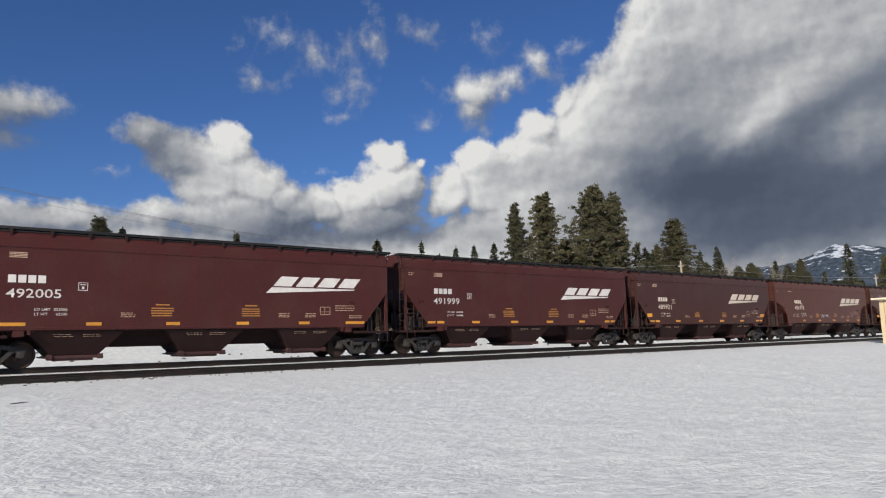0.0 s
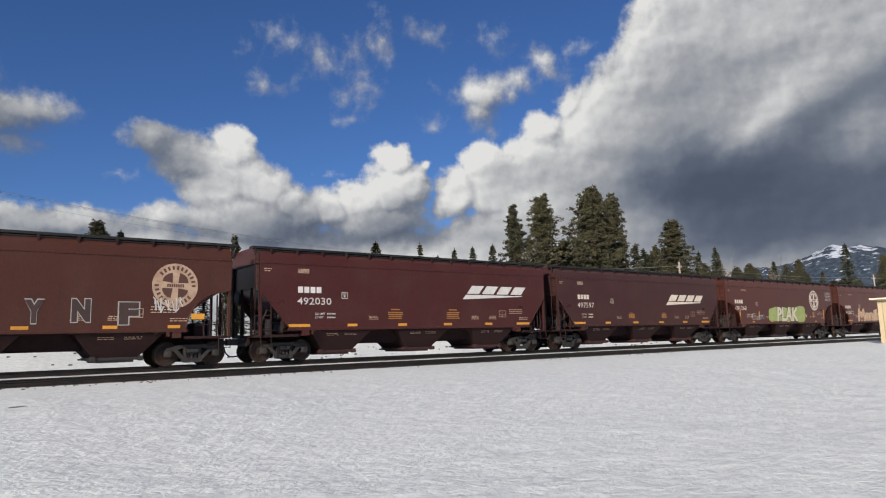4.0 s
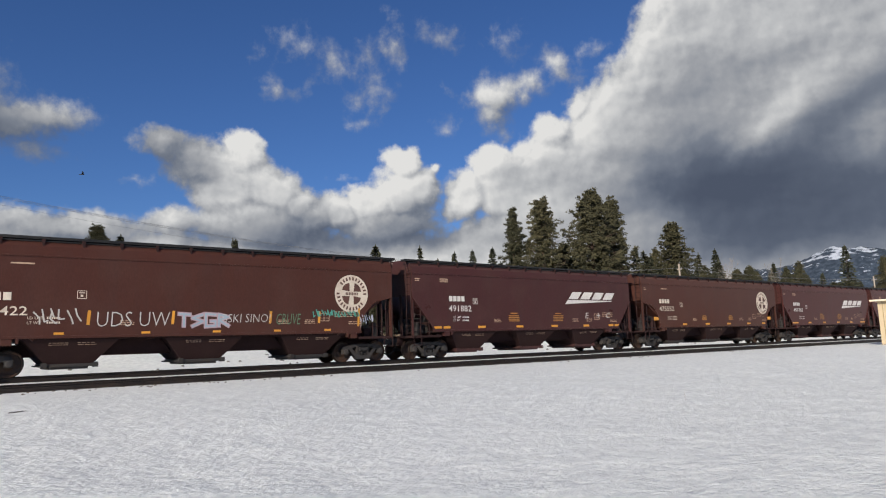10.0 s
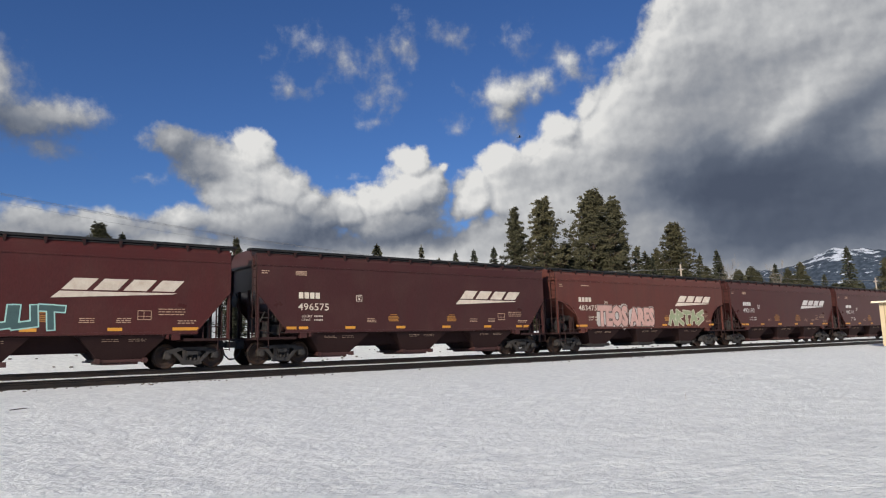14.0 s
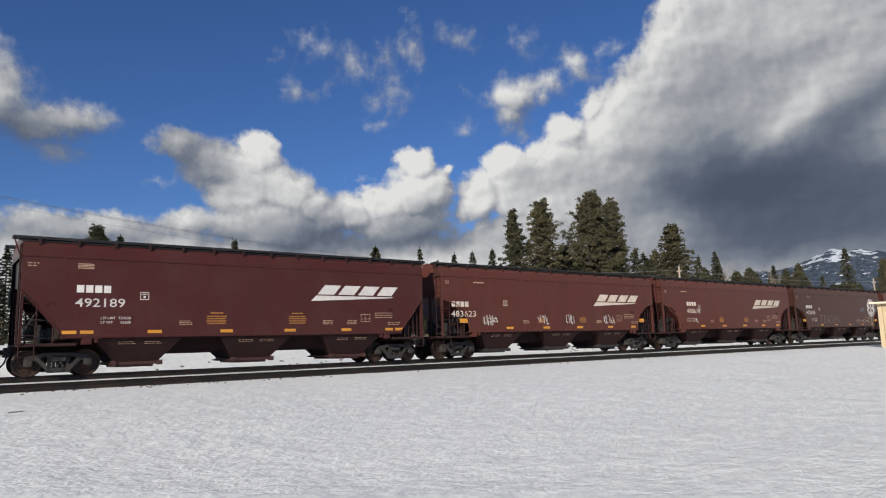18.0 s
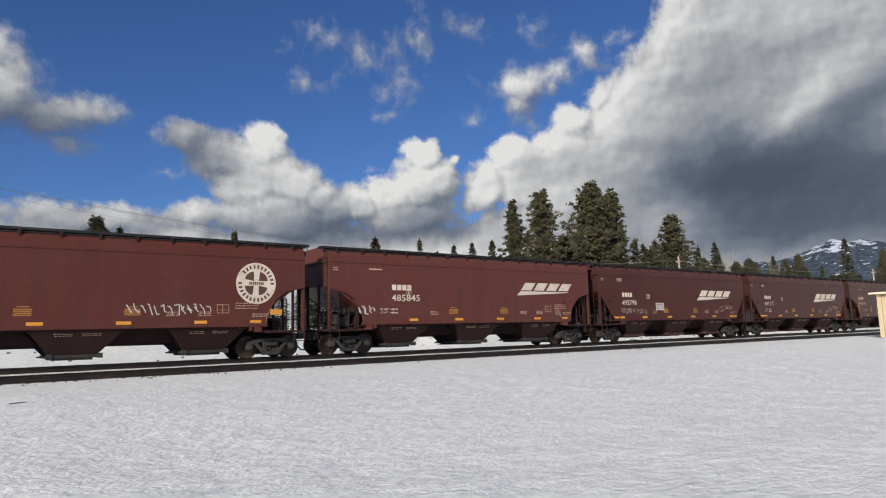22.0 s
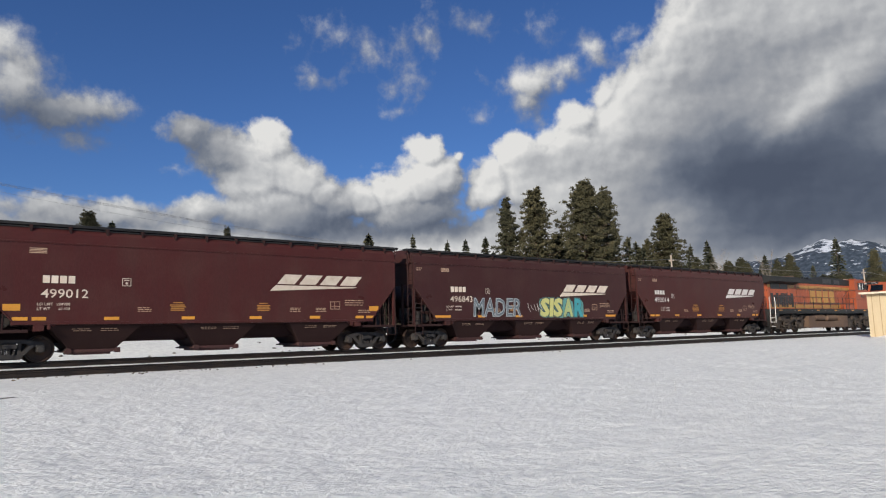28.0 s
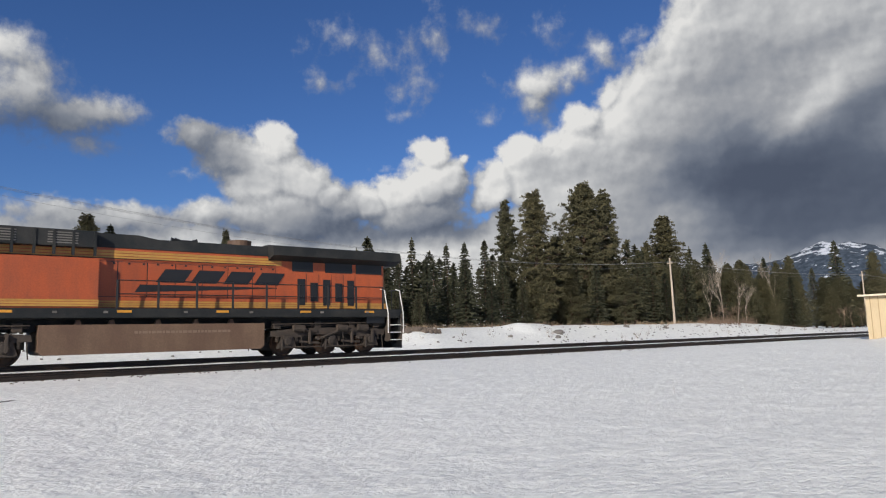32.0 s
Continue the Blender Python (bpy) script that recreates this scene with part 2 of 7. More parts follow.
# ---------------------------------------------------------------- sky backdrop: drifting clouds
# heading, height, half-width, half-height (degrees) and weight of the heads of cloud
CUMULI = [(17.6, 14.7, 3.4, 2.2, 1.60), (32.6, 12.6, 3.2, 2.6, 1.60), (25.6, 10.7, 2.8, 2.1, 1.40), (13.4, 16.4, 2.6, 1.5, 0.95), (15.6, 14.8, 2.7, 2.0, 1.20),
          (19.6, 15.9, 2.2, 1.9, 1.70), (18.3, 13.1, 3.4, 2.7, 1.80), (21.5, 13.0, 3.1, 2.6, 1.80), (24.0, 11.9, 2.0, 1.8, 1.60), (20.6, 10.2, 6.0, 2.5, 1.60),
          (27.5, 11.2, 2.3, 2.0, 1.60), (30.0, 11.9, 2.8, 1.9, 1.70), (33.0, 15.4, 1.8, 1.7, 1.60), (34.3, 13.3, 2.0, 2.1, 1.60), (35.7, 14.6, 0.8, 0.6, 0.90),
          (31.4, 10.2, 5.3, 2.4, 1.60), (6.9, 9.4, 9.6, 1.4, 1.10), (14.0, 9.9, 3.4, 1.5, 1.10)]
BANK_HEADS = [(45.4, 14.2, 4.5, 3.5, 1.80), (40.6, 14.9, 2.2, 2.0, 1.80), (38.3, 12.4, 2.3, 2.3, 1.80), (42.4, 12.9, 4.1, 3.5, 2.00), (46.0, 17.0, 2.2, 1.8, 1.30),
              (48.5, 19.0, 2.0, 1.8, 1.20)]
WISPS = [(23.5, 24.5, 3.2, 1.2, 0.36), (27.4, 23.2, 2.6, 2.0, 0.40), (29.6, 21.1, 2.0, 1.7, 0.50), (32.1, 25.0, 1.5, 1.9, 0.50), (36.0, 25.5, 1.9, 1.4, 0.38),
         (42.0, 24.7, 1.9, 1.4, 0.34), (21.4, 21.3, 1.5, 0.8, 0.30), (35.8, 21.2, 1.0, 0.7, 0.32), (40.7, 20.3, 2.8, 2.4, 1.25), (40.1, 18.6, 1.9, 1.8, 1.00), (43.6, 21.4, 2.0, 1.4, 0.75),
         (42.9, 20.3, 1.2, 1.6, 0.80), (41.0, 17.4, 1.5, 1.0, 0.50)]
WEST_CLOUD = [(4.0, 17.5, 3.2, 1.5, 1.3), (2.8, 16.8, 3.9, 1.9, 1.2), (5.6, 17.7, 2.2, 1.2, 0.9), (-0.6, 18.2, 4.3, 3.4, 1.2), (-2.2, 20.8, 3.4, 2.4, 1.1), (3.6, 15.2, 2.6, 1.1, 0.6),
              (45.9, 22.6, 2.1, 1.7, 0.62), (44.4, 21.0, 1.7, 1.2, 0.50), (48.9, 23.3, 1.7, 0.9, 0.42), (47.8, 21.4, 1.7, 1.2, 0.42), (36.6, 17.8, 1.4, 1.0, 0.42),
              (10.5, 13.2, 1.2, 0.36, 0.30), (27.5, 14.0, 1.2, 0.32, 0.28), (29.2, 18.4, 1.1, 0.5, 0.26)]
# painted shade of grey bodies and bases (below zero) and sunlit ridges: heading, height, half-width, half-height,
# slant, amount
SHADES = [(14.0, 15.5, 3.0, 2.2, -20, -0.40), (20.8, 12.8, 2.6, 2.6, 0, 0.07), (31.0, 11.8, 3.0, 1.6, 20, 0.03), (39.6, 13.2, 2.4, 2.2, 0, 0.03), (23.2, 9.6, 4.0, 1.7, 0, -0.38), (16.5, 9.2, 2.5, 1.1, 0, -0.15), (33.5, 10.3, 2.2, 1.2, 0, -0.28), (30.6, 8.4, 6.2, 1.05, 0, -0.35),
         (5.0, 8.9, 9.5, 1.7, 0, -0.35), (41.3, 8.9, 5.3, 1.3, 0, -0.14)]
BANK_SHADES = [(68.0, 17.0, 15.0, 10.0, 0, -0.19), (58.0, 11.0, 6.5, 3.0, 10, -0.16), (57.6, 16.8, 5.3, 4.8, 35, -0.16), (66.5, 10.4, 13.0, 3.0, 0, -0.50), (58.6, 12.9, 5.1, 1.8, 15, -0.22), (63.7, 17.0, 4.4, 1.1, 40, 0.22), (62.1, 15.1, 2.0, 1.5, 0, 0.20),
              (69.2, 16.2, 5.4, 1.3, 28, -0.22), (70.9, 13.5, 2.1, 1.6, 20, 0.16), (64.0, 7.0, 11.0, 1.9, 0, -0.32), (54.2, 9.4, 2.7, 1.8, 0, 0.24), (80.0, 16.0, 7.0, 6.0, 0, -0.25)]


def cloud_field(name, puffs, thick, bank, rag):
    """Density, relief and painted shade of cloud over heading and height, both in degrees."""
    g = bpy.data.node_groups.new(name, "ShaderNodeTree")
    g.interface.new_socket("Place", in_out="INPUT", socket_type="NodeSocketVector")
    for out in ("Density", "Billow", "Shade"):
        g.interface.new_socket(out, in_out="OUTPUT", socket_type="NodeSocketFloat")
    gi, go = g.nodes.new("NodeGroupInput"), g.nodes.new("NodeGroupOutput")
    L = g.links

    def calc(op, a, b=None, c=None):
        n = g.nodes.new("ShaderNodeMath")
        n.operation = op
        for s, v in zip(n.inputs, (a, b, c)):
            if v is None:
                continue
            if isinstance(v, (int, float)):
                s.default_value = v
            else:
                L.new(v, s)
        return n.outputs[0]

    def tex(scale, detail, rough, seed, tilt=None):
        n = g.nodes.new("ShaderNodeTexNoise")
        n.noise_dimensions = "4D"
        n.inputs["Scale"].default_value, n.inputs["Detail"].default_value, n.inputs["Roughness"].default_value = scale, detail, rough
        n.inputs["W"].default_value = seed
        if tilt is None:
            L.new(gi.outputs[0], n.inputs["Vector"])
        else:
            # drawn out along the climb of the bank
            mp = g.nodes.new("ShaderNodeMapping")
            mp.inputs["Rotation"].default_value = (0, 0, radians(-36))
            mp.inputs["Scale"].default_value = tilt
            L.new(gi.outputs[0], mp.inputs["Vector"])
            L.new(mp.outputs[0], n.inputs["Vector"])
        return n

    def warped(scale, amount, seed):
        sub = g.nodes.new("ShaderNodeVectorMath")
        sub.operation = "SUBTRACT"
        sub.inputs[1].default_value = (0.5, 0.5, 0.5)
        L.new(tex(scale, 5, 0.58, seed).outputs["Color"], sub.inputs[0])
        mad = g.nodes.new("ShaderNodeVectorMath")
        mad.operation = "MULTIPLY_ADD"
        mad.inputs[1].default_value = amount
        L.new(sub.outputs[0], mad.inputs[0])
        L.new(gi.outputs[0], mad.inputs[2])
        sep = g.nodes.new("ShaderNodeSeparateXYZ")
        L.new(mad.outputs[0], sep.inputs[0])
        return mad.outputs[0], sep.outputs[0], sep.outputs[1]

    place, u, v = warped(0.30, (3.2, 2.6, 0.0), 2.0)

    def heads(scale, detail, smoothness):
        # rounded cauliflower heads
        n = g.nodes.new("ShaderNodeTexVoronoi")
        n.feature, n.voronoi_dimensions, n.normalize = "SMOOTH_F1", "2D", True
        n.inputs["Scale"].default_value, n.inputs["Detail"].default_value = scale, detail
        n.inputs["Roughness"].default_value, n.inputs["Lacunarity"].default_value = 0.5, 2.3
        n.inputs["Smoothness"].default_value = smoothness
        L.new(place, n.inputs["Vector"])
        return calc("SUBTRACT", 0.5, n.outputs["Distance"])

    total = None
    for cx, cy, rx, ry, w in puffs:
        a = calc("DIVIDE", calc("SUBTRACT", u, cx), rx)
        b = calc("DIVIDE", calc("SUBTRACT", v, cy), ry)
        d = calc("SQRT", calc("ADD", calc("MULTIPLY", a, a), calc("MULTIPLY", b, b)))
        e = calc("MULTIPLY", calc("SUBTRACT", 1.0, d), w)
        total = e if total is None else calc("SMOOTH_MAX", total, e, 0.30)
    if bank:
        # the great bank, below a line that climbs ever steeper to the east
        sway = calc("MULTIPLY", calc("SUBTRACT", tex(0.20, 3, 0.55, 9.0).outputs["Fac"], 0.5), 5.0)
        line = calc("SMOOTH_MAX", calc("MULTIPLY_ADD", calc("SUBTRACT", u, 36.5), 0.71, 10.2), calc("MULTIPLY_ADD", calc("SUBTRACT", u, 50.3), 1.2, 22.0), 1.0)
        edge = calc("SUBTRACT", calc("ADD", line, sway), v)
        low = calc("MULTIPLY", calc("SUBTRACT", 10.5, v), 0.30)
        total = calc("SMOOTH_MAX", calc("SMOOTH_MAX", total, calc("MINIMUM", calc("MULTIPLY", edge, 0.30), 1.4), 0.12), low, 0.2)
    fine = calc("SUBTRACT", (tex(0.70, 6, 0.54, 5.0) if bank else tex(0.50, 7, 0.60, 5.0)).outputs["Fac"], 0.5)
    knobs = heads(0.34, 2.0, 0.45)
    dens = calc("ADD", total, calc("ADD", calc("MULTIPLY", fine, rag), calc("MULTIPLY", knobs, 0.45)))
    L.new(dens, go.inputs["Density"])
    form = tex(0.13, 4, 0.48, 5.0, (0.5, 1.2, 1.0)).outputs["Fac"]
    lobes = heads(0.30, 2.0, 0.6)
    body = calc("MULTIPLY", calc("MINIMUM", total, 1.0), 0.34)
    relief = calc("ADD", calc("MULTIPLY", form, 1.25), calc("ADD", calc("MULTIPLY", lobes, 0.34), calc("MULTIPLY", fine, 0.22)))
    L.new(calc("ADD", body, relief), go.inputs["Billow"])
    _, p, q = warped(0.16, (6.0, 3.4, 0.0), 21.0)
    shade = None
    for cx, cy, rx, ry, slant, amount in thick:
        c, s = math.cos(radians(slant)), math.sin(radians(slant))
        dx, dy = calc("SUBTRACT", p, cx), calc("SUBTRACT", q, cy)
        a = calc("ADD", calc("MULTIPLY", dx, c / rx), calc("MULTIPLY", dy, s / rx))
        b = calc("SUBTRACT", calc("MULTIPLY", dy, c / ry), calc("MULTIPLY", dx, s / ry))
        k = calc("MULTIPLY", calc("POWER", 2.0, calc("MULTIPLY", calc("ADD", calc("MULTIPLY", a, a), calc("MULTIPLY", b, b)), -1.0)), amount)
        shade = k if shade is None else calc("ADD", shade, k)
    L.new(shade, go.inputs["Shade"])
    return g


def cloud_material(name, field, soft, level):
    m = bpy.data.materials.new(name)
    m.use_nodes = True
    t = m.node_tree
    t.nodes.clear()
    out = t.nodes.new("ShaderNodeOutputMaterial")
    uv = put(t, "UVMap").outputs[0]

    def sample(dx, dy):
        n = t.nodes.new("ShaderNodeGroup")
        n.node_tree = field
        v = put(t, "VectorMath")
        v.operation = "ADD"
        v.inputs[1].default_value = (dx, dy, 0)
        t.links.new(uv, v.inputs[0])
        t.links.new(v.outputs[0], n.inputs[0])
        return n.outputs

    def calc(op, a, b, c=None):
        n = put(t, "Math")
        n.operation = op
        for s, v in zip(n.inputs, (a, b, c)):
            if v is None:
                continue
            if isinstance(v, (int, float)):
                s.default_value = v
            else:
                t.links.new(v, s)
        return n.outputs[0]

    def stretch(value, a, b, lo, hi):
        n = put(t, "MapRange")
        n.interpolation_type = "SMOOTHSTEP"
        for k, v in zip(("From Min", "From Max", "To Min", "To Max"), (a, b, lo, hi)):
            n.inputs[k].default_value = v
        t.links.new(value, n.inputs["Value"])
        return n.outputs[0]

    here, up, far = sample(0, 0), sample(-0.45, 0.5), sample(-1.7, 1.5)
    d = here["Density"]
    alpha = stretch(d, 0.0, soft, 0.0, 1.0)
    # sunlit edges and shaded bases are worked into the glowing cloud colour
    lit = calc("MULTIPLY", calc("SUBTRACT", here["Billow"], up["Billow"]), 0.75)
    lit = calc("ADD", lit, calc("MULTIPLY", calc("SUBTRACT", here["Billow"], far["Billow"]), 0.42))
    lit = calc("MULTIPLY", lit, stretch(here["Shade"], -0.45, -0.05, 0.50, 1.0))
    thin = stretch(d, 0.2, 1.2, -0.16, 0.0)
    tone = calc("ADD", calc("ADD", calc("ADD", lit, here["Shade"]), thin), level)
    col = ramp(t, tone, [(0.0, (0.073, 0.091, 0.134)), (0.2, (0.104, 0.126, 0.174)), (0.4, (0.187, 0.211, 0.259)), (0.6, (0.345, 0.358, 0.385)), (0.8, (0.540, 0.548, 0.558)), (1.0, (0.75, 0.745, 0.73))])
    em = put(t, "Emission")
    em.inputs["Strength"].default_value = 1.0
    t.links.new(col, em.inputs["Color"])
    tr = put(t, "BsdfTransparent")
    mix = put(t, "MixShader")
    t.links.new(alpha, mix.inputs[0])
    t.links.new(tr.outputs[0], mix.inputs[1])
    t.links.new(em.outputs[0], mix.inputs[2])
    t.links.new(mix.outputs[0], out.inputs["Surface"])
    return m


def cloud_backdrop(name, R, material, label):
    n_az, n_el = 60, 24
    az = [-28 + 150 * i / n_az for i in range(n_az + 1)]
    el = [-1.5 + 55 * j / n_el for j in range(n_el + 1)]
    verts = [R * aim(a, e) for e in el for a in az]
    w = n_az + 1
    faces = [(j * w + i, j * w + i + 1, (j + 1) * w + i + 1, (j + 1) * w + i) for j in range(n_el) for i in range(n_az)]
    me = data_mesh(name, verts, faces, material, True)
    layer = me.uv_layers.new(name="UVMap")
    for loop in me.loops:
        k = loop.vertex_index
        layer.data[loop.index].uv = (az[k % w], el[k // w])
    ob = new(name, me)
    ob.location = EYE
    return tagged(ob, label, "clouds", kind="structure")


CLOUDS = cloud_backdrop("backdrop_clouds", 4200.0, cloud_material("low_clouds", cloud_field("low_clouds", CUMULI + BANK_HEADS, SHADES + BANK_SHADES, True, 1.25), 0.60, 0.84),
                        "white and grey cumulus clouds drifting across a blue sky")
HIGH_CLOUDS = cloud_backdrop("backdrop_high_clouds", 4350.0, cloud_material("high_clouds", cloud_field("high_clouds", WISPS + WEST_CLOUD, [(1.0, 15.8, 6.0, 2.2, 0, -0.42), (40.5, 18.6, 2.5, 1.5, 0, -0.15)], False, 1.75), 0.95, 0.76),
                             "thin torn wisps and grey puffs high in the blue sky")


# ---------------------------------------------------------------- ground
def smooth(a, b, x):
    k = min(1.0, max(0.0, (x - a) / (b - a)))
    return k * k * (3 - 2 * k)


def ground_height(x, y):
    near = -0.85 + 0.55 * smooth(5.0, 21.8, y)
    bed = -0.30
    shelf = 1.30 - 1.05 * smooth(78, 104, x)
    back = -0.36 + (shelf + 0.36) * smooth(32.5, 44.0, y)
    z = near if y < 21.8 else bed if y < 30.5 else back
    if 22.0 < y < 30.6:
        z = bed
    if y > 31.5:
        z += 0.22 * fbm(x * 0.22, y * 0.22, 3) * smooth(31.5, 35, y) * (1 - smooth(60, 90, y))
        for mx, my, mr, mh in ((40.2, 40.5, 1.7, 0.55), (43.5, 41.5, 2.6, 0.30), (27.5, 38.0, 2.2, 0.55), (30.5, 39.0, 2.0, 0.35), (85.0, 50.0, 3.5, 0.5)):
            z += mh * math.exp(-((x - mx) ** 2 + (y - my) ** 2) / mr ** 2)
    elif y < 21.0:
        fade = 1 - smooth(19.0, 21.0, y)
        z += fade * (0.07 * fbm(x * 0.22, y * 0.22, 2) + 0.05 * fbm(x * 1.1, y * 1.5, 2) + 0.028 * fbm(x * 4.2, y * 5.0, 2))
        # snow heaped against the shed
        z += 0.30 * math.exp(-(((x - 53.4) / 2.6) ** 2 + ((y - 17.4) / 0.9) ** 2))
    else:
        z += 0.02 * fbm(x * 2.0, y * 2.0, 2)
    return z


def axis(stops):
    """Coordinates from (start, end, step) stretches."""
    out = []
    for a, b, s in stops:
        n = max(1, round((b - a) / s))
        out += [a + (b - a) * i / n for i in range(n)]
    return out + [stops[-1][1]]


gx = axis([(-4500, -400, 500), (-400, -60, 30), (-60, -8, 2.5), (-8, 34, 0.14), (34, 60, 0.45), (60, 130, 1.2), (130, 400, 15), (400, 4500, 400)])
gy = axis([(-4500, -200, 600), (-200, -10, 25), (-10, 4, 1.5), (4, 15, 0.11), (15, 24, 0.3), (24, 31, 1.0), (31, 46, 0.5), (46, 90, 2.5), (90, 400, 20), (400, 4500, 400)])
gv = [(x, y, ground_height(x, y)) for y in gy for x in gx]
gw = len(gx)
gf = [(j * gw + i, j * gw + i + 1, (j + 1) * gw + i + 1, (j + 1) * gw + i) for j in range(len(gy) - 1) for i in range(gw - 1)]
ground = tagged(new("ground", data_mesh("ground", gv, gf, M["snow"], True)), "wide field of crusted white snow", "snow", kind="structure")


# ---------------------------------------------------------------- tracks
RAIL = [(-0.075, -0.17), (-0.075, -0.155), (-0.012, -0.135), (-0.010, -0.045), (-0.037, -0.030), (-0.037, -0.004), (-0.030, 0.0),
        (0.030, 0.0), (0.037, -0.004), (0.037, -0.030), (0.010, -0.045), (0.012, -0.135), (0.075, -0.155), (0.075, -0.17)]


def rail_mesh(z):
    bm = bmesh.new()
    x0, x1 = -450.0, 700.0
    a = [bm.verts.new((x0, y, h + z)) for y, h in RAIL]
    b = [bm.verts.new((x1, y, h + z)) for y, h in RAIL]
    for i in range(len(RAIL)):
        j = (i + 1) % len(RAIL)
        bm.faces.new((a[i], b[i], b[j], a[j]))
    bm.faces.new(a)
    bm.faces.new(b[::-1])
    return finish("rail", bm, M["rail"])


def bed_mesh(cy, zt):
    """A ballast strip with an uneven crown that shows dark beside the rails."""
    xs = axis([(-450, -20, 20), (-20, 70, 0.25), (70, 130, 1.0), (130, 700, 20)])
    prof = [(-1.0, -0.34), (-0.92, -0.22), (-0.82, -0.165), (-0.62, -0.165), (-0.3, -0.19), (0.3, -0.19), (0.62, -0.165), (0.82, -0.165), (0.92, -0.22), (1.0, -0.34)]
    vs, fs = [], []
    for x in xs:
        for y, z in prof:
            j = 0.5 if abs(y) > 0.9 else 0.3
            vs.append((x, cy + y + j * 0.10 * fbm(x * 1.7, y * 3 + cy, 3), zt + z + 0.03 * fbm(x * 3.1, y * 5 + cy, 2)))
    w = len(prof)
    for i in range(len(xs) - 1):
        for k in range(w - 1):
            fs.append((i * w + k, (i + 1) * w + k, (i + 1) * w + k + 1, i * w + k + 1))
    return data_mesh("ballast_strip", vs, fs, M["ballast"])


SID_Z = -0.125
for cy, z, label in ((MAIN_Y, 0.0, "main line"), (SIDING_Y, SID_Z, "empty siding")):
    track = thing("railway_track", "dark steel rails of the %s in snow-packed ballast" % label, "railway track", "railway tracks", kind="structure")
    rm = rail_mesh(z)
    for dy in (-0.755, 0.755):
        part("rail", rm, None, track, at=pose(0, cy + dy, 0))
    part("ballast", bed_mesh(cy, z), None, track, "dark ballast showing beside the rails")
    bm = bmesh.new()
    for i in range(-20, 130):
        x = i * 0.62
        box(bm, x - 0.11, x + 0.11, cy - 1.28, cy + 1.28, z - 0.36, z - 0.205)
    tagged(part("ties", bm, M["tie"], track, "tarred wooden ties mostly under snow"), kind="stuff")
    bm = bmesh.new()
    for i in range(-20, 130):
        for dy in (-0.755, 0.755):
            box(bm, i * 0.62 - 0.09, i * 0.62 + 0.09, cy + dy - 0.16, cy + dy + 0.16, z - 0.175, z - 0.155)
    tagged(part("tie_plates", bm, M["rail"], track, "rusty tie plates under the rails"), kind="stuff")
# packed snow between the two tracks and between the rails
for y0, y1, zt in ((SIDING_Y + 0.93, MAIN_Y - 0.90, -0.155), (SIDING_Y - 0.58, SIDING_Y + 0.58, -0.27), (MAIN_Y - 0.58, MAIN_Y + 0.58, -0.13), (MAIN_Y + 0.98, 31.8, -0.22)):
    xs = axis([(-450, -20, 25), (-20, 75, 0.5), (75, 130, 2), (130, 700, 25)])
    ys = [y0 + (y1 - y0) * k / 6 for k in range(7)]
    vs = [(x, y, (zt + 0.03 * fbm(x * 0.9, y * 1.6, 3) if 0 < k < 6 else -0.34)) for x in xs for k, y in enumerate(ys)]
    fs = [(i * 7 + k, (i + 1) * 7 + k, (i + 1) * 7 + k + 1, i * 7 + k + 1) for i in range(len(xs) - 1) for k in range(6)]
    tagged(new("snow_strip", data_mesh("snow_strip", vs, fs, M["snow"], True)), "packed snow lying between the rails", "snow", "track snow", "structure")


# ---------------------------------------------------------------- trees
def tuft(vs, fs, c, d, size, rng):
    """A small spray of needles: two crossed leaf-shaped blades along d."""
    d = d.normalized()
    s = d.orthogonal().normalized()
    s.rotate(Matrix.Rotation(rng.uniform(0, 6.28), 3, d))
    for side in (s, d.cross(s)):
        k = len(vs)
        w = side * size * rng.uniform(0.17, 0.28)
        a, b = c - d * size * 0.45, c + d * size * 0.6
        m = c + d * size * 0.05
        vs += [a, m - w, b, m + w]
        fs.append((k, k + 1, k + 2, k + 3))


def trunk_mesh(height, r, rng, lean=0.0, stubs=10, name="trunk"):
    bm = bmesh.new()
    n, segs = 9, 10
    rings = []
    for i in range(segs + 1):
        t = i / segs
        rr = r * (1 - t) ** 0.8 + 0.015 + (0.25 * r * max(0, 0.06 - t) / 0.06)
        c = Vector((lean * t * t * height + 0.05 * math.sin(3 * t + lean), 0.04 * math.sin(5 * t), t * height))
        rings.append([bm.verts.new(c + Vector((rr * math.cos(k), rr * math.sin(k), 0))) for k in [6.283 * j / n for j in range(n)]])
    for a, b in zip(rings, rings[1:]):
        for j in range(n):
            bm.faces.new((a[j], a[(j + 1) % n], b[(j + 1) % n], b[j]))
    for _ in range(stubs):
        z = rng.uniform(0.08, 0.5) * height
        a = rng.uniform(0, 6.28)
        ln = rng.uniform(0.4, 1.6)
        rod(bm, (0, 0, z), (ln * math.cos(a), ln * math.sin(a), z + rng.uniform(-0.3, 0.2)), 0.03, 4, 0.008)
    return finish(name, bm, M["bark"])


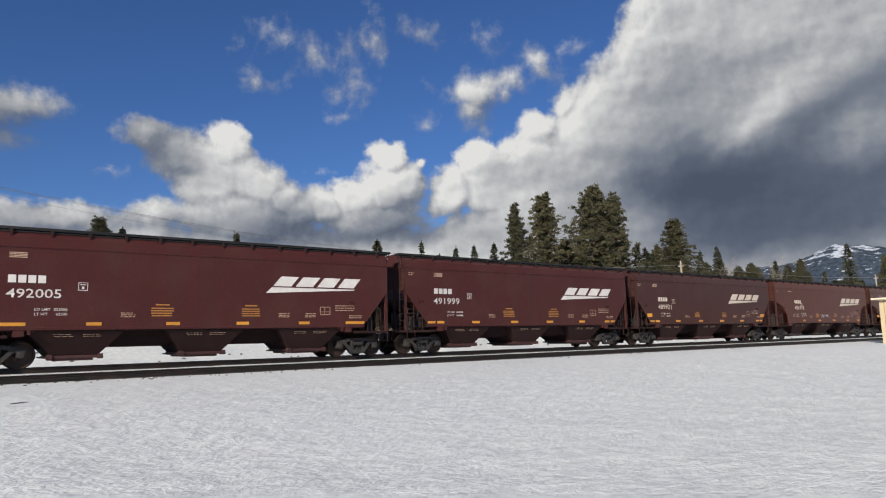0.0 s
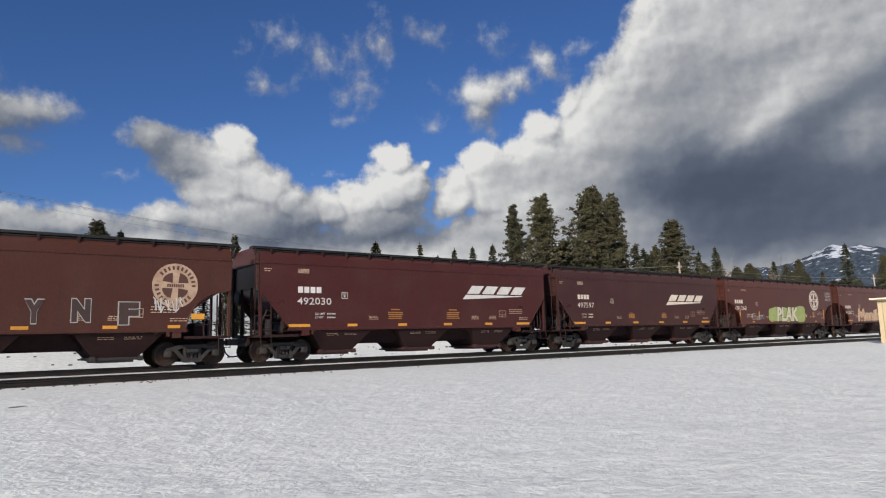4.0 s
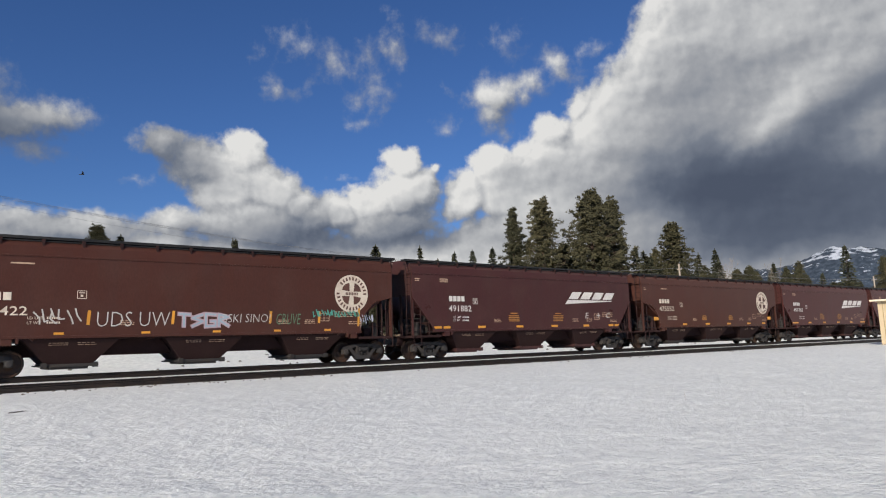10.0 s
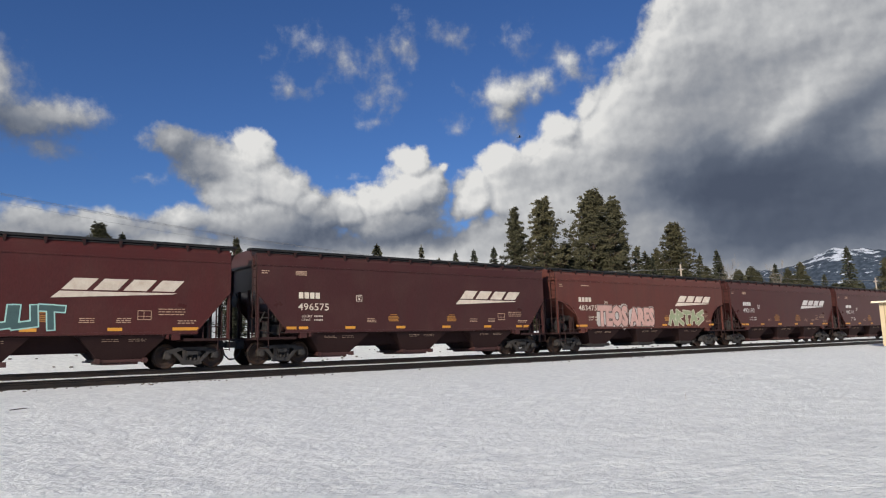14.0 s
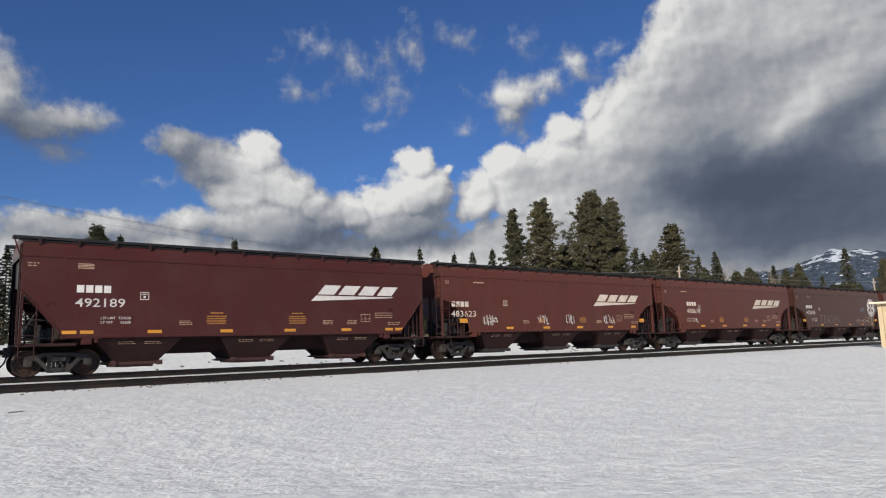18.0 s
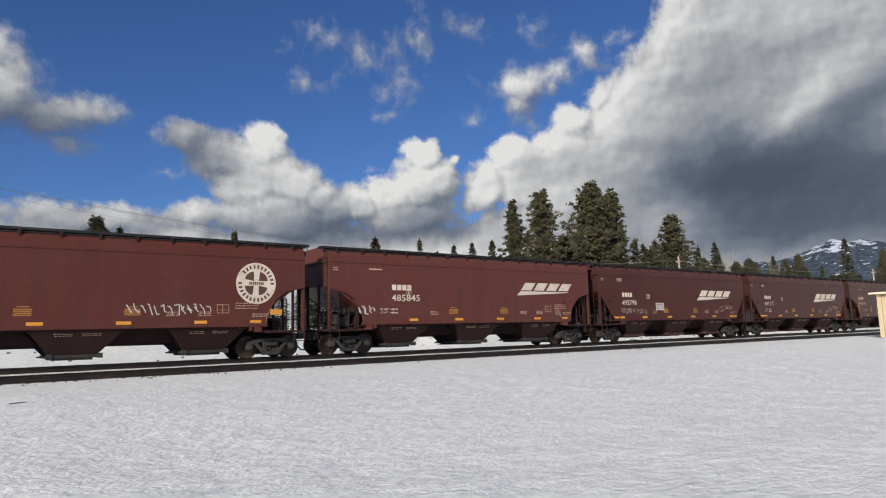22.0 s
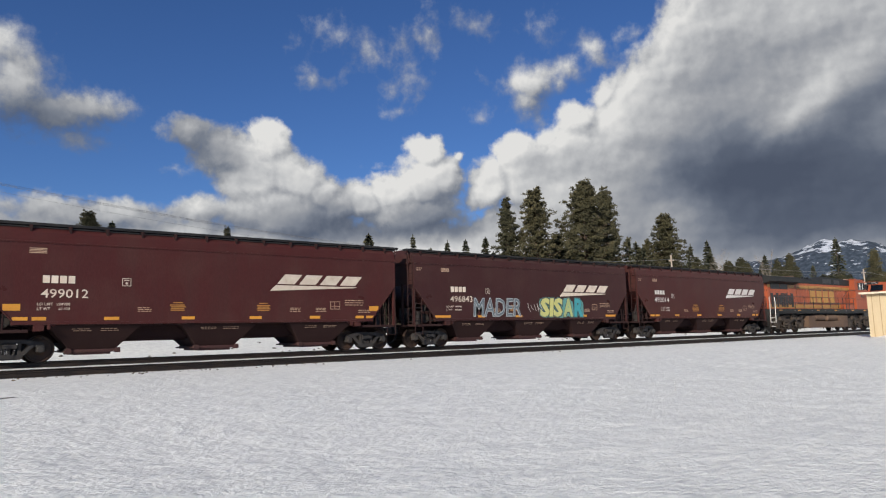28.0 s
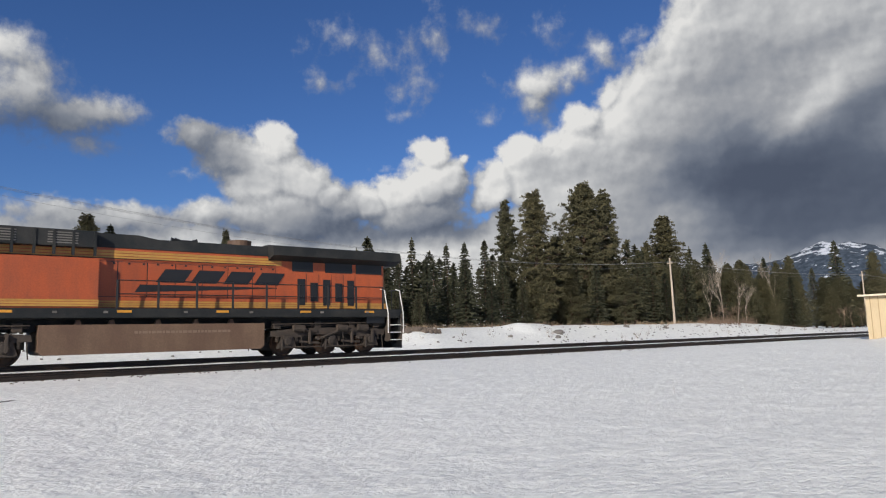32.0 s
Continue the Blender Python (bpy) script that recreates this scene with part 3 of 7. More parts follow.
def fir_crown(height, width, seed, base=0.08, droop=0.35, dens=1.0):
    """Whorls of drooping boughs that shorten to the tip, each a row of needle sprays."""
    rng = random.Random(seed)
    vs, fs = [], []
    z = base * height
    while z < height * 0.985:
        t = (z / height - base) / (1 - base)
        reach = width * (1 - t) ** 0.85 * rng.uniform(0.75, 1.08) * (0.7 + 0.3 * min(1, t * 6)) + 0.10
        boughs = max(4, int((5 + 5 * (1 - t)) * dens))
        a0 = rng.uniform(0, 6.28)
        for k in range(boughs):
            if rng.random() < 0.10:
                continue
            a = a0 + 6.283 * k / boughs + rng.uniform(-0.25, 0.25)
            L = reach * rng.uniform(0.55, 1.12)
            out = Vector((math.cos(a), math.sin(a), 0))
            side = Vector((-out.y, out.x, 0))
            steps = max(2, int(L / 0.34))
            for i in range(1, steps + 1):
                f = i / steps
                c = out * L * f + Vector((0, 0, z + 0.12 * L * f - droop * L * f * f + rng.uniform(-0.05, 0.05)))
                spread = 0.34 * L * (1 - f * 0.75)
                for q in range(3 if f > 0.75 else 5):
                    p = c + side * rng.uniform(-spread, spread) + Vector((0, 0, rng.uniform(-0.12, 0.06)))
                    tuft(vs, fs, p, out + side * rng.uniform(-0.8, 0.8) + Vector((0, 0, rng.uniform(-0.45, 0.15))), rng.uniform(0.34, 0.58), rng)
        z += (0.30 + 0.34 * (1 - t)) * rng.uniform(0.8, 1.2) * height / 14
    for i in range(5):
        tuft(vs, fs, Vector((0, 0, height * (0.97 + 0.008 * i))), Vector((rng.uniform(-.2, .2), rng.uniform(-.2, .2), 1)), 0.4, rng)
    return data_mesh("crown", vs, fs, M["fir"])


def pine_crown(height, width, seed, base=0.3, limbs=46, fill=1.0):
    """Uneven limbs that end in rounded clumps of long needles, with gaps between them."""
    rng = random.Random(seed)
    vs, fs = [], []
    for k in range(limbs):
        t = (k + rng.random()) / limbs
        z = height * (base + (0.985 - base) * t)
        prof = min(1.0, 0.55 + 2.2 * t) * (1.0 - 0.97 * t) ** 0.62
        L = width * prof * rng.uniform(0.45, 1.25)
        a = k * 2.4 + rng.uniform(-0.5, 0.5)
        out = Vector((math.cos(a), math.sin(a), 0))
        rise = rng.uniform(-0.05, 0.45) + 0.3 * t
        side = Vector((-out.y, out.x, 0))
        for c in range(rng.randint(8, 12)):
            f = rng.uniform(0.22, 1.0)
            fan = (0.16 + 0.34 * f) * L * rng.uniform(-1, 1)
            cen = out * L * f + side * fan + Vector((0, 0, z + rise * L * f * f + rng.gauss(0, 0.34)))
            rad = rng.uniform(0.16, 0.36) * (1.1 - 0.4 * t) * (0.8 + 0.2 * width / 3)
            for _ in range(int(32 * fill)):
                d = Vector((rng.gauss(0, 1), rng.gauss(0, 1), rng.gauss(0.45, 0.8))).normalized()
                p = cen + Vector((d.x, d.y, d.z * 0.85)) * rad * rng.uniform(0.2, 1.5)
                tuft(vs, fs, p, d + Vector((0, 0, 0.4)), rng.uniform(0.13, 0.28), rng)
    return data_mesh("crown", vs, fs, M["pine"])


def limb_mesh(height, width, seed, base, count):
    rng = random.Random(seed)
    bm = bmesh.new()
    for k in range(count):
        t = (k + rng.random()) / count
        z = height * (base + (0.95 - base) * t)
        L = width * 0.8 * math.sin(math.pi * min(1, 0.28 + 0.7 * t)) * rng.uniform(0.6, 1.0)
        a = k * 2.4 + rng.uniform(-0.5, 0.5)
        rod(bm, (0, 0, z), (L * math.cos(a), L * math.sin(a), z + 0.3 * L), 0.07 * (1.2 - t), 5, 0.015)
    return finish("limb", bm, M["bark"])


PROTO = {}


def proto(kind):
    if kind not in PROTO:
        i = sum(map(ord, kind))
        rng = random.Random(i)
        if kind.startswith("fir"):
            wide = {"fir_a": 2.3, "fir_b": 1.8, "fir_c": 2.9}[kind]
            PROTO[kind] = (14.0, trunk_mesh(13.4, 0.17, rng), fir_crown(14.0, wide, i, 0.06 if kind != "fir_b" else 0.2, 0.3, 1.15), None)
        else:
            wide, base, limbs, fill = {"pine_a": (2.3, 0.16, 92, 0.85), "pine_b": (4.2, 0.12, 130, 0.95), "pine_c": (5.6, 0.06, 190, 1.1), "pine_d": (4.1, 0.06, 130, 1.0)}[kind]
            PROTO[kind] = (18.0, trunk_mesh(17.4, 0.30, rng, 0.002, 14), pine_crown(18.0, wide, i, base, limbs, fill), limb_mesh(18.0, wide, i, base, limbs // 2))
    return PROTO[kind]


TREE_WORDS = {"fir_a": ("tall dark green fir on the snowy forest edge", "fir"), "fir_b": ("slim dark green spruce with a bare lower trunk", "spruce"),
              "fir_c": ("broad dark green fir with drooping boughs", "fir"), "pine_a": ("thin ponderosa pine with an open ragged crown", "pine"),
              "pine_b": ("tall ponderosa pine with a bare trunk and rounded crown", "pine"), "pine_c": ("huge dense pine with a broad full crown", "pine"),
              "pine_d": ("bushy olive green pine with a full crown", "pine")}


def plant(kind, x, y, height, turn=0.0, fat=1.0):
    h, trunk, crown, limbs = proto(kind)
    z = ground_height(x, y) - 0.08
    label, cat = TREE_WORDS[kind]
    s = height / h
    root = thing("conifer_tree", label, cat, "forest edge", pose(x, y, z, 0, 0, turn))
    for name, me in (("trunk", trunk), ("crown", crown), ("limb", limbs)):
        if me:
            ob = part(name, me, None, root)
            if name == "limb":
                tagged(ob, kind="stuff")
            ob.scale = (s * fat, s * fat, s)
    return root


def plant_at(kind, az, el, y, fat=1.0, turn=0.0):
    """A tree whose tip stands at that heading and height as seen from the eye."""
    d = y / math.cos(radians(az))
    x = d * math.sin(radians(az))
    plant(kind, x, y, EYE.z + d * math.tan(radians(el)) - ground_height(x, y), turn, fat)


# the trees that stand out by their tips
for row in (("fir_b", 35.7, 8.3, 50), ("fir_a", 36.95, 6.8, 49), ("fir_b", 38.65, 7.75, 51), ("fir_c", 40.2, 7.8, 49), ("fir_a", 41.9, 7.95, 53),
            ("pine_a", 43.75, 11.05, 52, 1.2), ("pine_b", 46.2, 11.65, 50, 1.2), ("pine_c", 50.3, 12.05, 53, 1.1), ("pine_d", 52.0, 11.2, 55), ("fir_a", 53.7, 7.4, 58),
            ("fir_b", 54.85, 6.6, 54), ("pine_d", 56.65, 8.9, 58, 1.35), ("pine_d", 55.2, 7.0, 56), ("fir_b", 58.5, 6.5, 60), ("fir_c", 59.75, 6.7, 57),
            ("fir_a", 62.2, 4.8, 62), ("fir_c", 63.8, 5.3, 60), ("pine_d", 65.5, 5.15, 58), ("pine_d", 64.6, 4.8, 55), ("fir_c", 67.0, 4.3, 66), ("fir_c", 68.6, 6.2, 50),
            ("pine_d", 70.9, 5.05, 50), ("pine_d", 10.3, 9.55, 46, 1.25), ("fir_c", 11.9, 9.05, 46, 1.25), ("fir_c", 4.6, 7.8, 46, 1.2), ("fir_c", 8.3, 6.6, 44.5, 1.5), ("fir_a", 13.3, 6.0, 46, 1.5), ("fir_c", 6.4, 5.6, 45, 1.5), ("fir_c", 10.9, 6.8, 44.5, 1.5), ("pine_d", 20.4, 8.75, 52, 0.7), ("fir_b", 31.0, 7.5, 52),
            ("fir_a", 32.2, 7.75, 54), ("fir_b", 30.1, 6.7, 52), ("fir_c", 33.6, 7.1, 52), ("fir_a", 34.6, 6.9, 50)):
    plant_at(*row, turn=row[1] * 37 % 360)
# the wood that fills in below and behind them
rng = random.Random(11)
for line, (y0, step, lo, hi) in enumerate(((50, 2.4, 6.0, 9.5), (55, 2.7, 7.0, 11.0), (62, 3.2, 8.0, 12.0), (72, 5.0, 8.5, 12.5))):
    x = 33.0 + line
    while x < 205:
        az = math.degrees(math.atan2(x, y0))
        gap = 66.0 < az < 67.6
        if not gap and not (x > 150 and line > 2):
            k = 1.0
            near_edge = az < 46
            if near_edge:
                k = 0.70 if line < 2 else 0.84
            kind = rng.choice(("fir_a", "fir_c") if near_edge else ("fir_a", "fir_c", "pine_d", "pine_d") if az < 60 else ("fir_c", "pine_d", "pine_d"))
            plant(kind, x + rng.uniform(-0.8, 0.8), y0 + rng.uniform(-1.3, 1.3), rng.uniform(lo, hi) * k, rng.uniform(0, 360), rng.uniform(1.2, 1.6) if not near_edge else 1.35)
        x += step * rng.uniform(0.8, 1.25)
for i in range(30):
    plant(rng.choice(("fir_a", "fir_c", "pine_d")), 8 + i * 1.0 + rng.uniform(-0.4, 0.4), 47.5 + rng.uniform(-1.5, 4.5), rng.uniform(2.6, 4.3), rng.uniform(0, 360), 1.5)
for i in range(16):
    plant(rng.choice(("fir_a", "fir_b", "fir_c")), -14 + i * 3.1, 62 + rng.uniform(-5, 9), rng.uniform(3.5, 5.6), rng.uniform(0, 360), 1.1)


# ---------------------------------------------------------------- bare trees and brush
def bare_tree(x, y, height, seed, spread, lean=0.0, material="birch"):
    rng = random.Random(seed)
    root = thing("bare_tree", "leafless young tree with thin pale branches", "tree", "bare trees", pose(x, y, ground_height(x, y) - 0.05))
    trunk, twigs = bmesh.new(), bmesh.new()

    def grow(p, d, ln, r, level):
        q = p + d * ln
        rod(trunk if level < 2 else twigs, p, q, r, 5 if level < 2 else 3, r * 0.62)
        if level >= 5:
            return
        for _ in range(rng.randint(2, 4)):
            e = (d + Vector((rng.uniform(-1, 1), rng.uniform(-1, 1), rng.uniform(-0.1, 0.6))) * spread).normalized()
            grow(p + d * ln * rng.uniform(0.45, 1.0), e, ln * rng.uniform(0.55, 0.8), r * 0.55, level + 1)

    grow(Vector((0, 0, 0)), Vector((lean, 0.05, 1)).normalized(), height * 0.42, max(0.007 * height, 0.028), 0)
    part("trunk", trunk, M[material], root)
    tagged(part("twig", twigs, M["twig"] if material == "twig" else M[material], root), kind="stuff")


for az, y, h, s, sp, ln in ((59.9, 44, 7.2, 3, 0.6, -0.12), (60.7, 45, 8.6, 5, 0.55, 0.02), (61.7, 44, 6.2, 8, 0.65, 0.3), (62.3, 46, 6.5, 9, 0.55, 0.1)):
    bare_tree(y * math.tan(radians(az)), y, h, s, sp, ln)
for az, y, h, s in ((64.2, 52, 11.0, 21), (64.5, 52.5, 10.0, 22)):
    bare_tree(y * math.tan(radians(az)), y, h, s, 0.22, 0.0)
for az, y, h, s in ((69.3, 44, 4.0, 31), (69.9, 43, 4.6, 32), (68.8, 46, 3.6, 33), (70.5, 45, 4.8, 34)):
    bare_tree(y * math.tan(radians(az)), y, h, s, 0.7, 0.0, "twig")


for az, y, h, s in ((60.3, 42.5, 2.4, 51), (61.0, 42.0, 2.8, 52), (61.7, 42.5, 2.6, 53), (62.4, 43.0, 2.2, 54), (59.8, 43.0, 1.8, 55), (61.3, 43.0, 2.6, 56)):
    bare_tree(y * math.tan(radians(az)), y, h, s, 1.0, 0.0, "twig")


def scatter(name, label, cat, material, count, box_, size, seed, blade=False):
    """Many small blades or stones over a stretch of ground, as one mesh."""
    rng = random.Random(seed)
    vs, fs = [], []
    x0, x1, y0, y1 = box_
    for _ in range(count):
        x, y = rng.uniform(x0, x1), rng.uniform(y0, y1)
        if fbm(x * 0.35, y * 0.5, 2) < -0.03:
            continue
        z = ground_height(x, y)
        if blade:
            for _ in range(6):
                k = len(vs)
                h, a = size * rng.uniform(0.5, 1.2), rng.uniform(0, 6.28)
                dx, dy = 0.012 * math.cos(a), 0.012 * math.sin(a)
                lx, ly = h * rng.uniform(-0.6, 0.6), h * rng.uniform(-0.6, 0.6)
                ox, oy = rng.uniform(-0.12, 0.12), rng.uniform(-0.12, 0.12)
                vs += [(x + ox - dx, y + oy - dy, z - 0.02), (x + ox + dx, y + oy + dy, z - 0.02), (x + ox + lx, y + oy + ly, z + h)]
                fs.append((k, k + 1, k + 2))
        else:
            k = len(vs)
            s = size * rng.uniform(0.4, 1.3)
            ring = [6.283 * i / 6 + rng.uniform(-0.3, 0.3) for i in range(6)]
            vs += [(x + s * math.cos(a), y + s * math.sin(a), z - 0.03) for a in ring]
            vs += [(x + 0.7 * s * math.cos(a), y + 0.7 * s * math.sin(a), z + s * rng.uniform(0.25, 0.6)) for a in ring]
            vs.append((x, y, z + 0.65 * s))
            for i in range(6):
                j = (i + 1) % 6
                fs += [(k + i, k + j, k + 6 + j, k + 6 + i), (k + 6 + i, k + 6 + j, k + 12)]
    return tagged(new(name, data_mesh(name, vs, fs, M[material])), label, cat, kind="stuff")


scatter("dead_grass", "dry tan grass along the forest edge", "grass", "grass", 800, (26, 95, 43.0, 48.5), 0.42, 41, True)
scatter("brush", "thin brown stems poking through the snow bank", "brush", "twig", 260, (20, 100, 36, 46), 0.55, 42, True)
scatter("bank_stones", "dark stones and clods on the snow bank", "stones", "rock", 700, (2, 90, 33, 42), 0.10, 43)
scatter("shrub_stems", "dense brown leafless shrub at the foot of the bare trees", "shrub", "twig", 330, (73.0, 82.0, 41.5, 44.5), 0.95, 46, True)
scatter("tie_side_clods", "dark clods scattered beside the siding", "clods", "dirt", 330, (-5, 40, 21.3, 22.75), 0.04, 44)

bm = bmesh.new()
for k in range(120):
    a, r = random.uniform(0, 6.28), random.random() ** 0.5
    x, y = 28.0 + 1.9 * r * math.cos(a), 38.6 + 1.0 * r * math.sin(a)
    z = ground_height(x, y)
    bmesh.ops.create_icosphere(bm, subdivisions=1, radius=random.uniform(0.10, 0.24), matrix=pose(x, y, z + 0.04, random.uniform(0, 90), 30, k * 20))
solid("dirt_pile", bm, M["dirt"], "dark earth pile partly under snow beside the track", "dirt pile")
for x, y, s in ((42.6, 38.6, 0.42), (41.0, 37.2, 0.25), (55.0, 41.0, 0.3), (36.5, 38.0, 0.2), (60.0, 40.0, 0.25)):
    bm = bmesh.new()
    bmesh.ops.create_icosphere(bm, subdivisions=3, radius=s)
    for v in bm.verts:
        v.co *= 1 + 0.35 * noise.noise(v.co * 3.1 / s * 0.4 + Vector((x, y, 0)))
        v.co.z *= 0.7
    solid("boulder", bm, M["rock"], "dark boulder in the snow bank", "boulder", "boulders", at=pose(x, y, ground_height(x, y) + 0.12 * s))
# a stick lying on the snow and a dry stem standing in it
bm = bmesh.new()
rod(bm, (-0.20, 0, 0), (0.05, 0.03, 0.012), 0.013, 6, 0.016)
rod(bm, (0.05, 0.03, 0.012), (0.20, -0.02, 0.0), 0.016, 6, 0.008)
solid("fallen_stick", bm, M["tie"], "dark dead stick lying on the snow", "stick", at=pose(1.70, 16.6, ground_height(1.70, 16.6) + 0.008, 0, 0, 4))
bm = bmesh.new()
rod(bm, (0, 0, -0.03), (0.006, 0, 0.10), 0.0035, 5, 0.003)
rod(bm, (0.006, 0, 0.10), (-0.002, 0, 0.20), 0.003, 5, 0.002)
rod(bm, (0.006, 0, 0.10), (0.022, 0.004, 0.135), 0.002, 4, 0.0015)
solid("dry_weed", bm, M["grass"], "single dry weed stem standing in the snow", "weed", at=pose(13.98, 9.2, ground_height(13.98, 9.2)))


# ---------------------------------------------------------------- poles and wires
def utility_pole(x, y, top, lean):
    z = ground_height(x, y)
    root = thing("utility_pole", "weathered wooden utility pole with a crossarm", "utility pole", "pole line", pose(x, y, z - 0.1, 0, lean, 0))
    h = top - z + 0.1
    bm = bmesh.new()
    rod(bm, (0, 0, 0), (0, 0, h), 0.15, 10, 0.10)
    part("post", bm, M["pole"], root)
    part("crossarm", box(bmesh.new(), -0.05, 0.06, -0.36, 0.36, h - 0.72, h - 0.62, 0.01), M["pole"], root)
    for dy in (-0.32, -0.14, 0.14, 0.32):
        bm = bmesh.new()
        rod(bm, (0, dy, h - 0.62), (0, dy, h - 0.47), 0.04, 8, 0.025)
        part("insulator", bm, M["wire"], root)


POLE_Y = 48.0
PX = POLE_Y * math.tan(radians(57.05))
PT = EYE.z + POLE_Y / math.cos(radians(57.05)) * math.tan(radians(5.7))
utility_pole(PX, POLE_Y, PT, -1.2)
utility_pole(POLE_Y * math.tan(radians(70.2)), POLE_Y, PT + 0.6, -1.0)
utility_pole(-8.0, POLE_Y, PT + 2.9, 0.0)
for dy, dz in ((-0.32, -0.47), (-0.14, -0.47), (0.14, -0.47), (0.32, -0.47), (0.0, -0.95)):
    bm = bmesh.new()
    rings = []
    for x0, x1, z0, z1, sag in ((-8.0, PX, PT + 2.9, PT, 2.6), (PX, PX + 59, PT, PT + 0.6, 0.6), (PX + 59, PX + 118, PT + 0.6, PT + 0.6, 0.6)):
        for i in range(18):
            k = i / 18
            x, z = x0 + (x1 - x0) * k, z0 + (z1 - z0) * k + dz - sag * (1 - (2 * k - 1) ** 2)
            rings.append([bm.verts.new((x, POLE_Y + dy + 0.006 * p, z + 0.006 * q)) for p, q in ((1, 0), (0, 1), (-1, 0), (0, -1))])
    for a, b in zip(rings, rings[1:]):
        for i in range(4):
            bm.faces.new((a[i], a[(i + 1) % 4], b[(i + 1) % 4], b[i]))
    solid("power_wire", bm, M["wire"], "thin power wire strung between the poles", "wire", "power wires")


# ---------------------------------------------------------------- shed
def shed():
    x0, y0, w, d, h = 52.25, 15.2, 6.5, 3.6, 2.95
    z = -0.30
    root = thing("trackside_shed", "cream board-sided shed with a flat overhanging roof", "shed", at=pose(x0, y0, z))
    bm = bmesh.new()
    box(bm, 0, w, 0, d, 0, h)
    part("wall", bm, M["shed"], root)
    # thin strips in a darker siding colour draw the shadow lines of the grooves
    batten = finish("batten", box(bmesh.new(), -0.018, 0.018, -0.02, 0, 0, h), M["groove"])
    for i in range(13):
        part("batten", batten, None, root, at=pose(0.25 + i * 0.5, 0, 0))
    for i in range(7):
        part("batten", batten, None, root, at=pose(0, 0.3 + i * 0.5, 0, 0, 0, -90))
    part("corner_board", box(bmesh.new(), -0.03, 0.07, -0.04, 0.06, 0, h), M["shedtrim"], root)
    part("roof", box(bmesh.new(), -0.38, w + 0.3, -0.35, d + 0.35, h, h + 0.12, 0.01), M["shedtrim"], root, "pale roof edge with an overhang")
    bm = bmesh.new()
    rod(bm, (0.75, 0.8, h + 0.12), (0.75, 0.8, h + 0.5), 0.04, 8)
    part("vent_pipe", bm, M["pole"], root)
    part("door_hasp", box(bmesh.new(), 0.48, 0.56, -0.06, -0.03, 1.35, 1.6), M["iron"], root)


shed()


# ---------------------------------------------------------------- mountain
def mountain_material():
    m, t, b = nodes_of("hazy_snowy_mountain")
    geo = put(t, "NewGeometry")
    co = put(t, "TexCoord").outputs["Object"]
    sep = put(t, "SeparateXYZ")
    t.links.new(co, sep.inputs[0])
    z = put(t, "MapRange")
    z.inputs["From Min"].default_value, z.inputs["From Max"].default_value = 120, 380
    t.links.new(sep.outputs[2], z.inputs["Value"])
    n = noise_at(t, co, 0.016, 9, 0.66, (1, 1, 2.6))
    f = noise_at(t, co, 0.06, 4, 0.7)
    a = put(t, "Math")
    a.operation = "MULTIPLY_ADD"
    a.inputs[1].default_value = 0.26
    t.links.new(z.outputs[0], a.inputs[0])
    t.links.new(n, a.inputs[2])
    mask = ramp(t, a.outputs[0], [(0.70, (0, 0, 0)), (0.73, (1, 1, 1))])
    # blue haze and cloud shade are mixed into the forest and snow colours
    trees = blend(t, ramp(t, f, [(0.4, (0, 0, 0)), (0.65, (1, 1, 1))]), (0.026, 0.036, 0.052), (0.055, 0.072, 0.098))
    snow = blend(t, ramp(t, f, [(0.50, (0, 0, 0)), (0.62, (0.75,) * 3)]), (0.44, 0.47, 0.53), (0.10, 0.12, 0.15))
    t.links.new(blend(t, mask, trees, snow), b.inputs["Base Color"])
    b.inputs["Roughness"].default_value = 1.0
    b.inputs["Specular IOR Level"].default_value = 0.1
    return m


def mountain():
    R = 3300.0
    vs, fs = [], []
    n, m = 260, 40
    for j in range(m + 1):
        f = j / m
        for i in range(n + 1):
            az = 40 + 50 * i / n
            peak = 248 * math.exp(-((az - 66.5) / 8.5) ** 4) + 78 * math.exp(-((az - 67.9) / 2.4) ** 2) + 48 * math.exp(-((az - 70.7) / 1.5) ** 2) + 120 * math.exp(-((az - 77.0) / 5.0) ** 2)
            peak = peak + 75 * math.exp(-((az - 52) / 12) ** 2)
            ridge = 14 * fbm(az * 0.9, 1.3, 5) + 10 * fbm(az * 2.6, 4.4, 4)
            d = R + 1100 * (f - 0.5)
            hgt = (peak + ridge) * math.sin(math.pi * min(1, f * 1.0)) ** 0.9 + 26 * fbm(az * 0.8, f * 6, 4) * math.sin(math.pi * f)
            p = aim(az, 0) * d
            vs.append((p.x, p.y, max(-2, hgt)))
    w = n + 1
    fs = [(j * w + i, j * w + i + 1, (j + 1) * w + i + 1, (j + 1) * w + i) for j in range(m) for i in range(n)]
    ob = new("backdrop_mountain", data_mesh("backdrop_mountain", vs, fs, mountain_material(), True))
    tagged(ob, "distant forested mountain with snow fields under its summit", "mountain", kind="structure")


mountain()


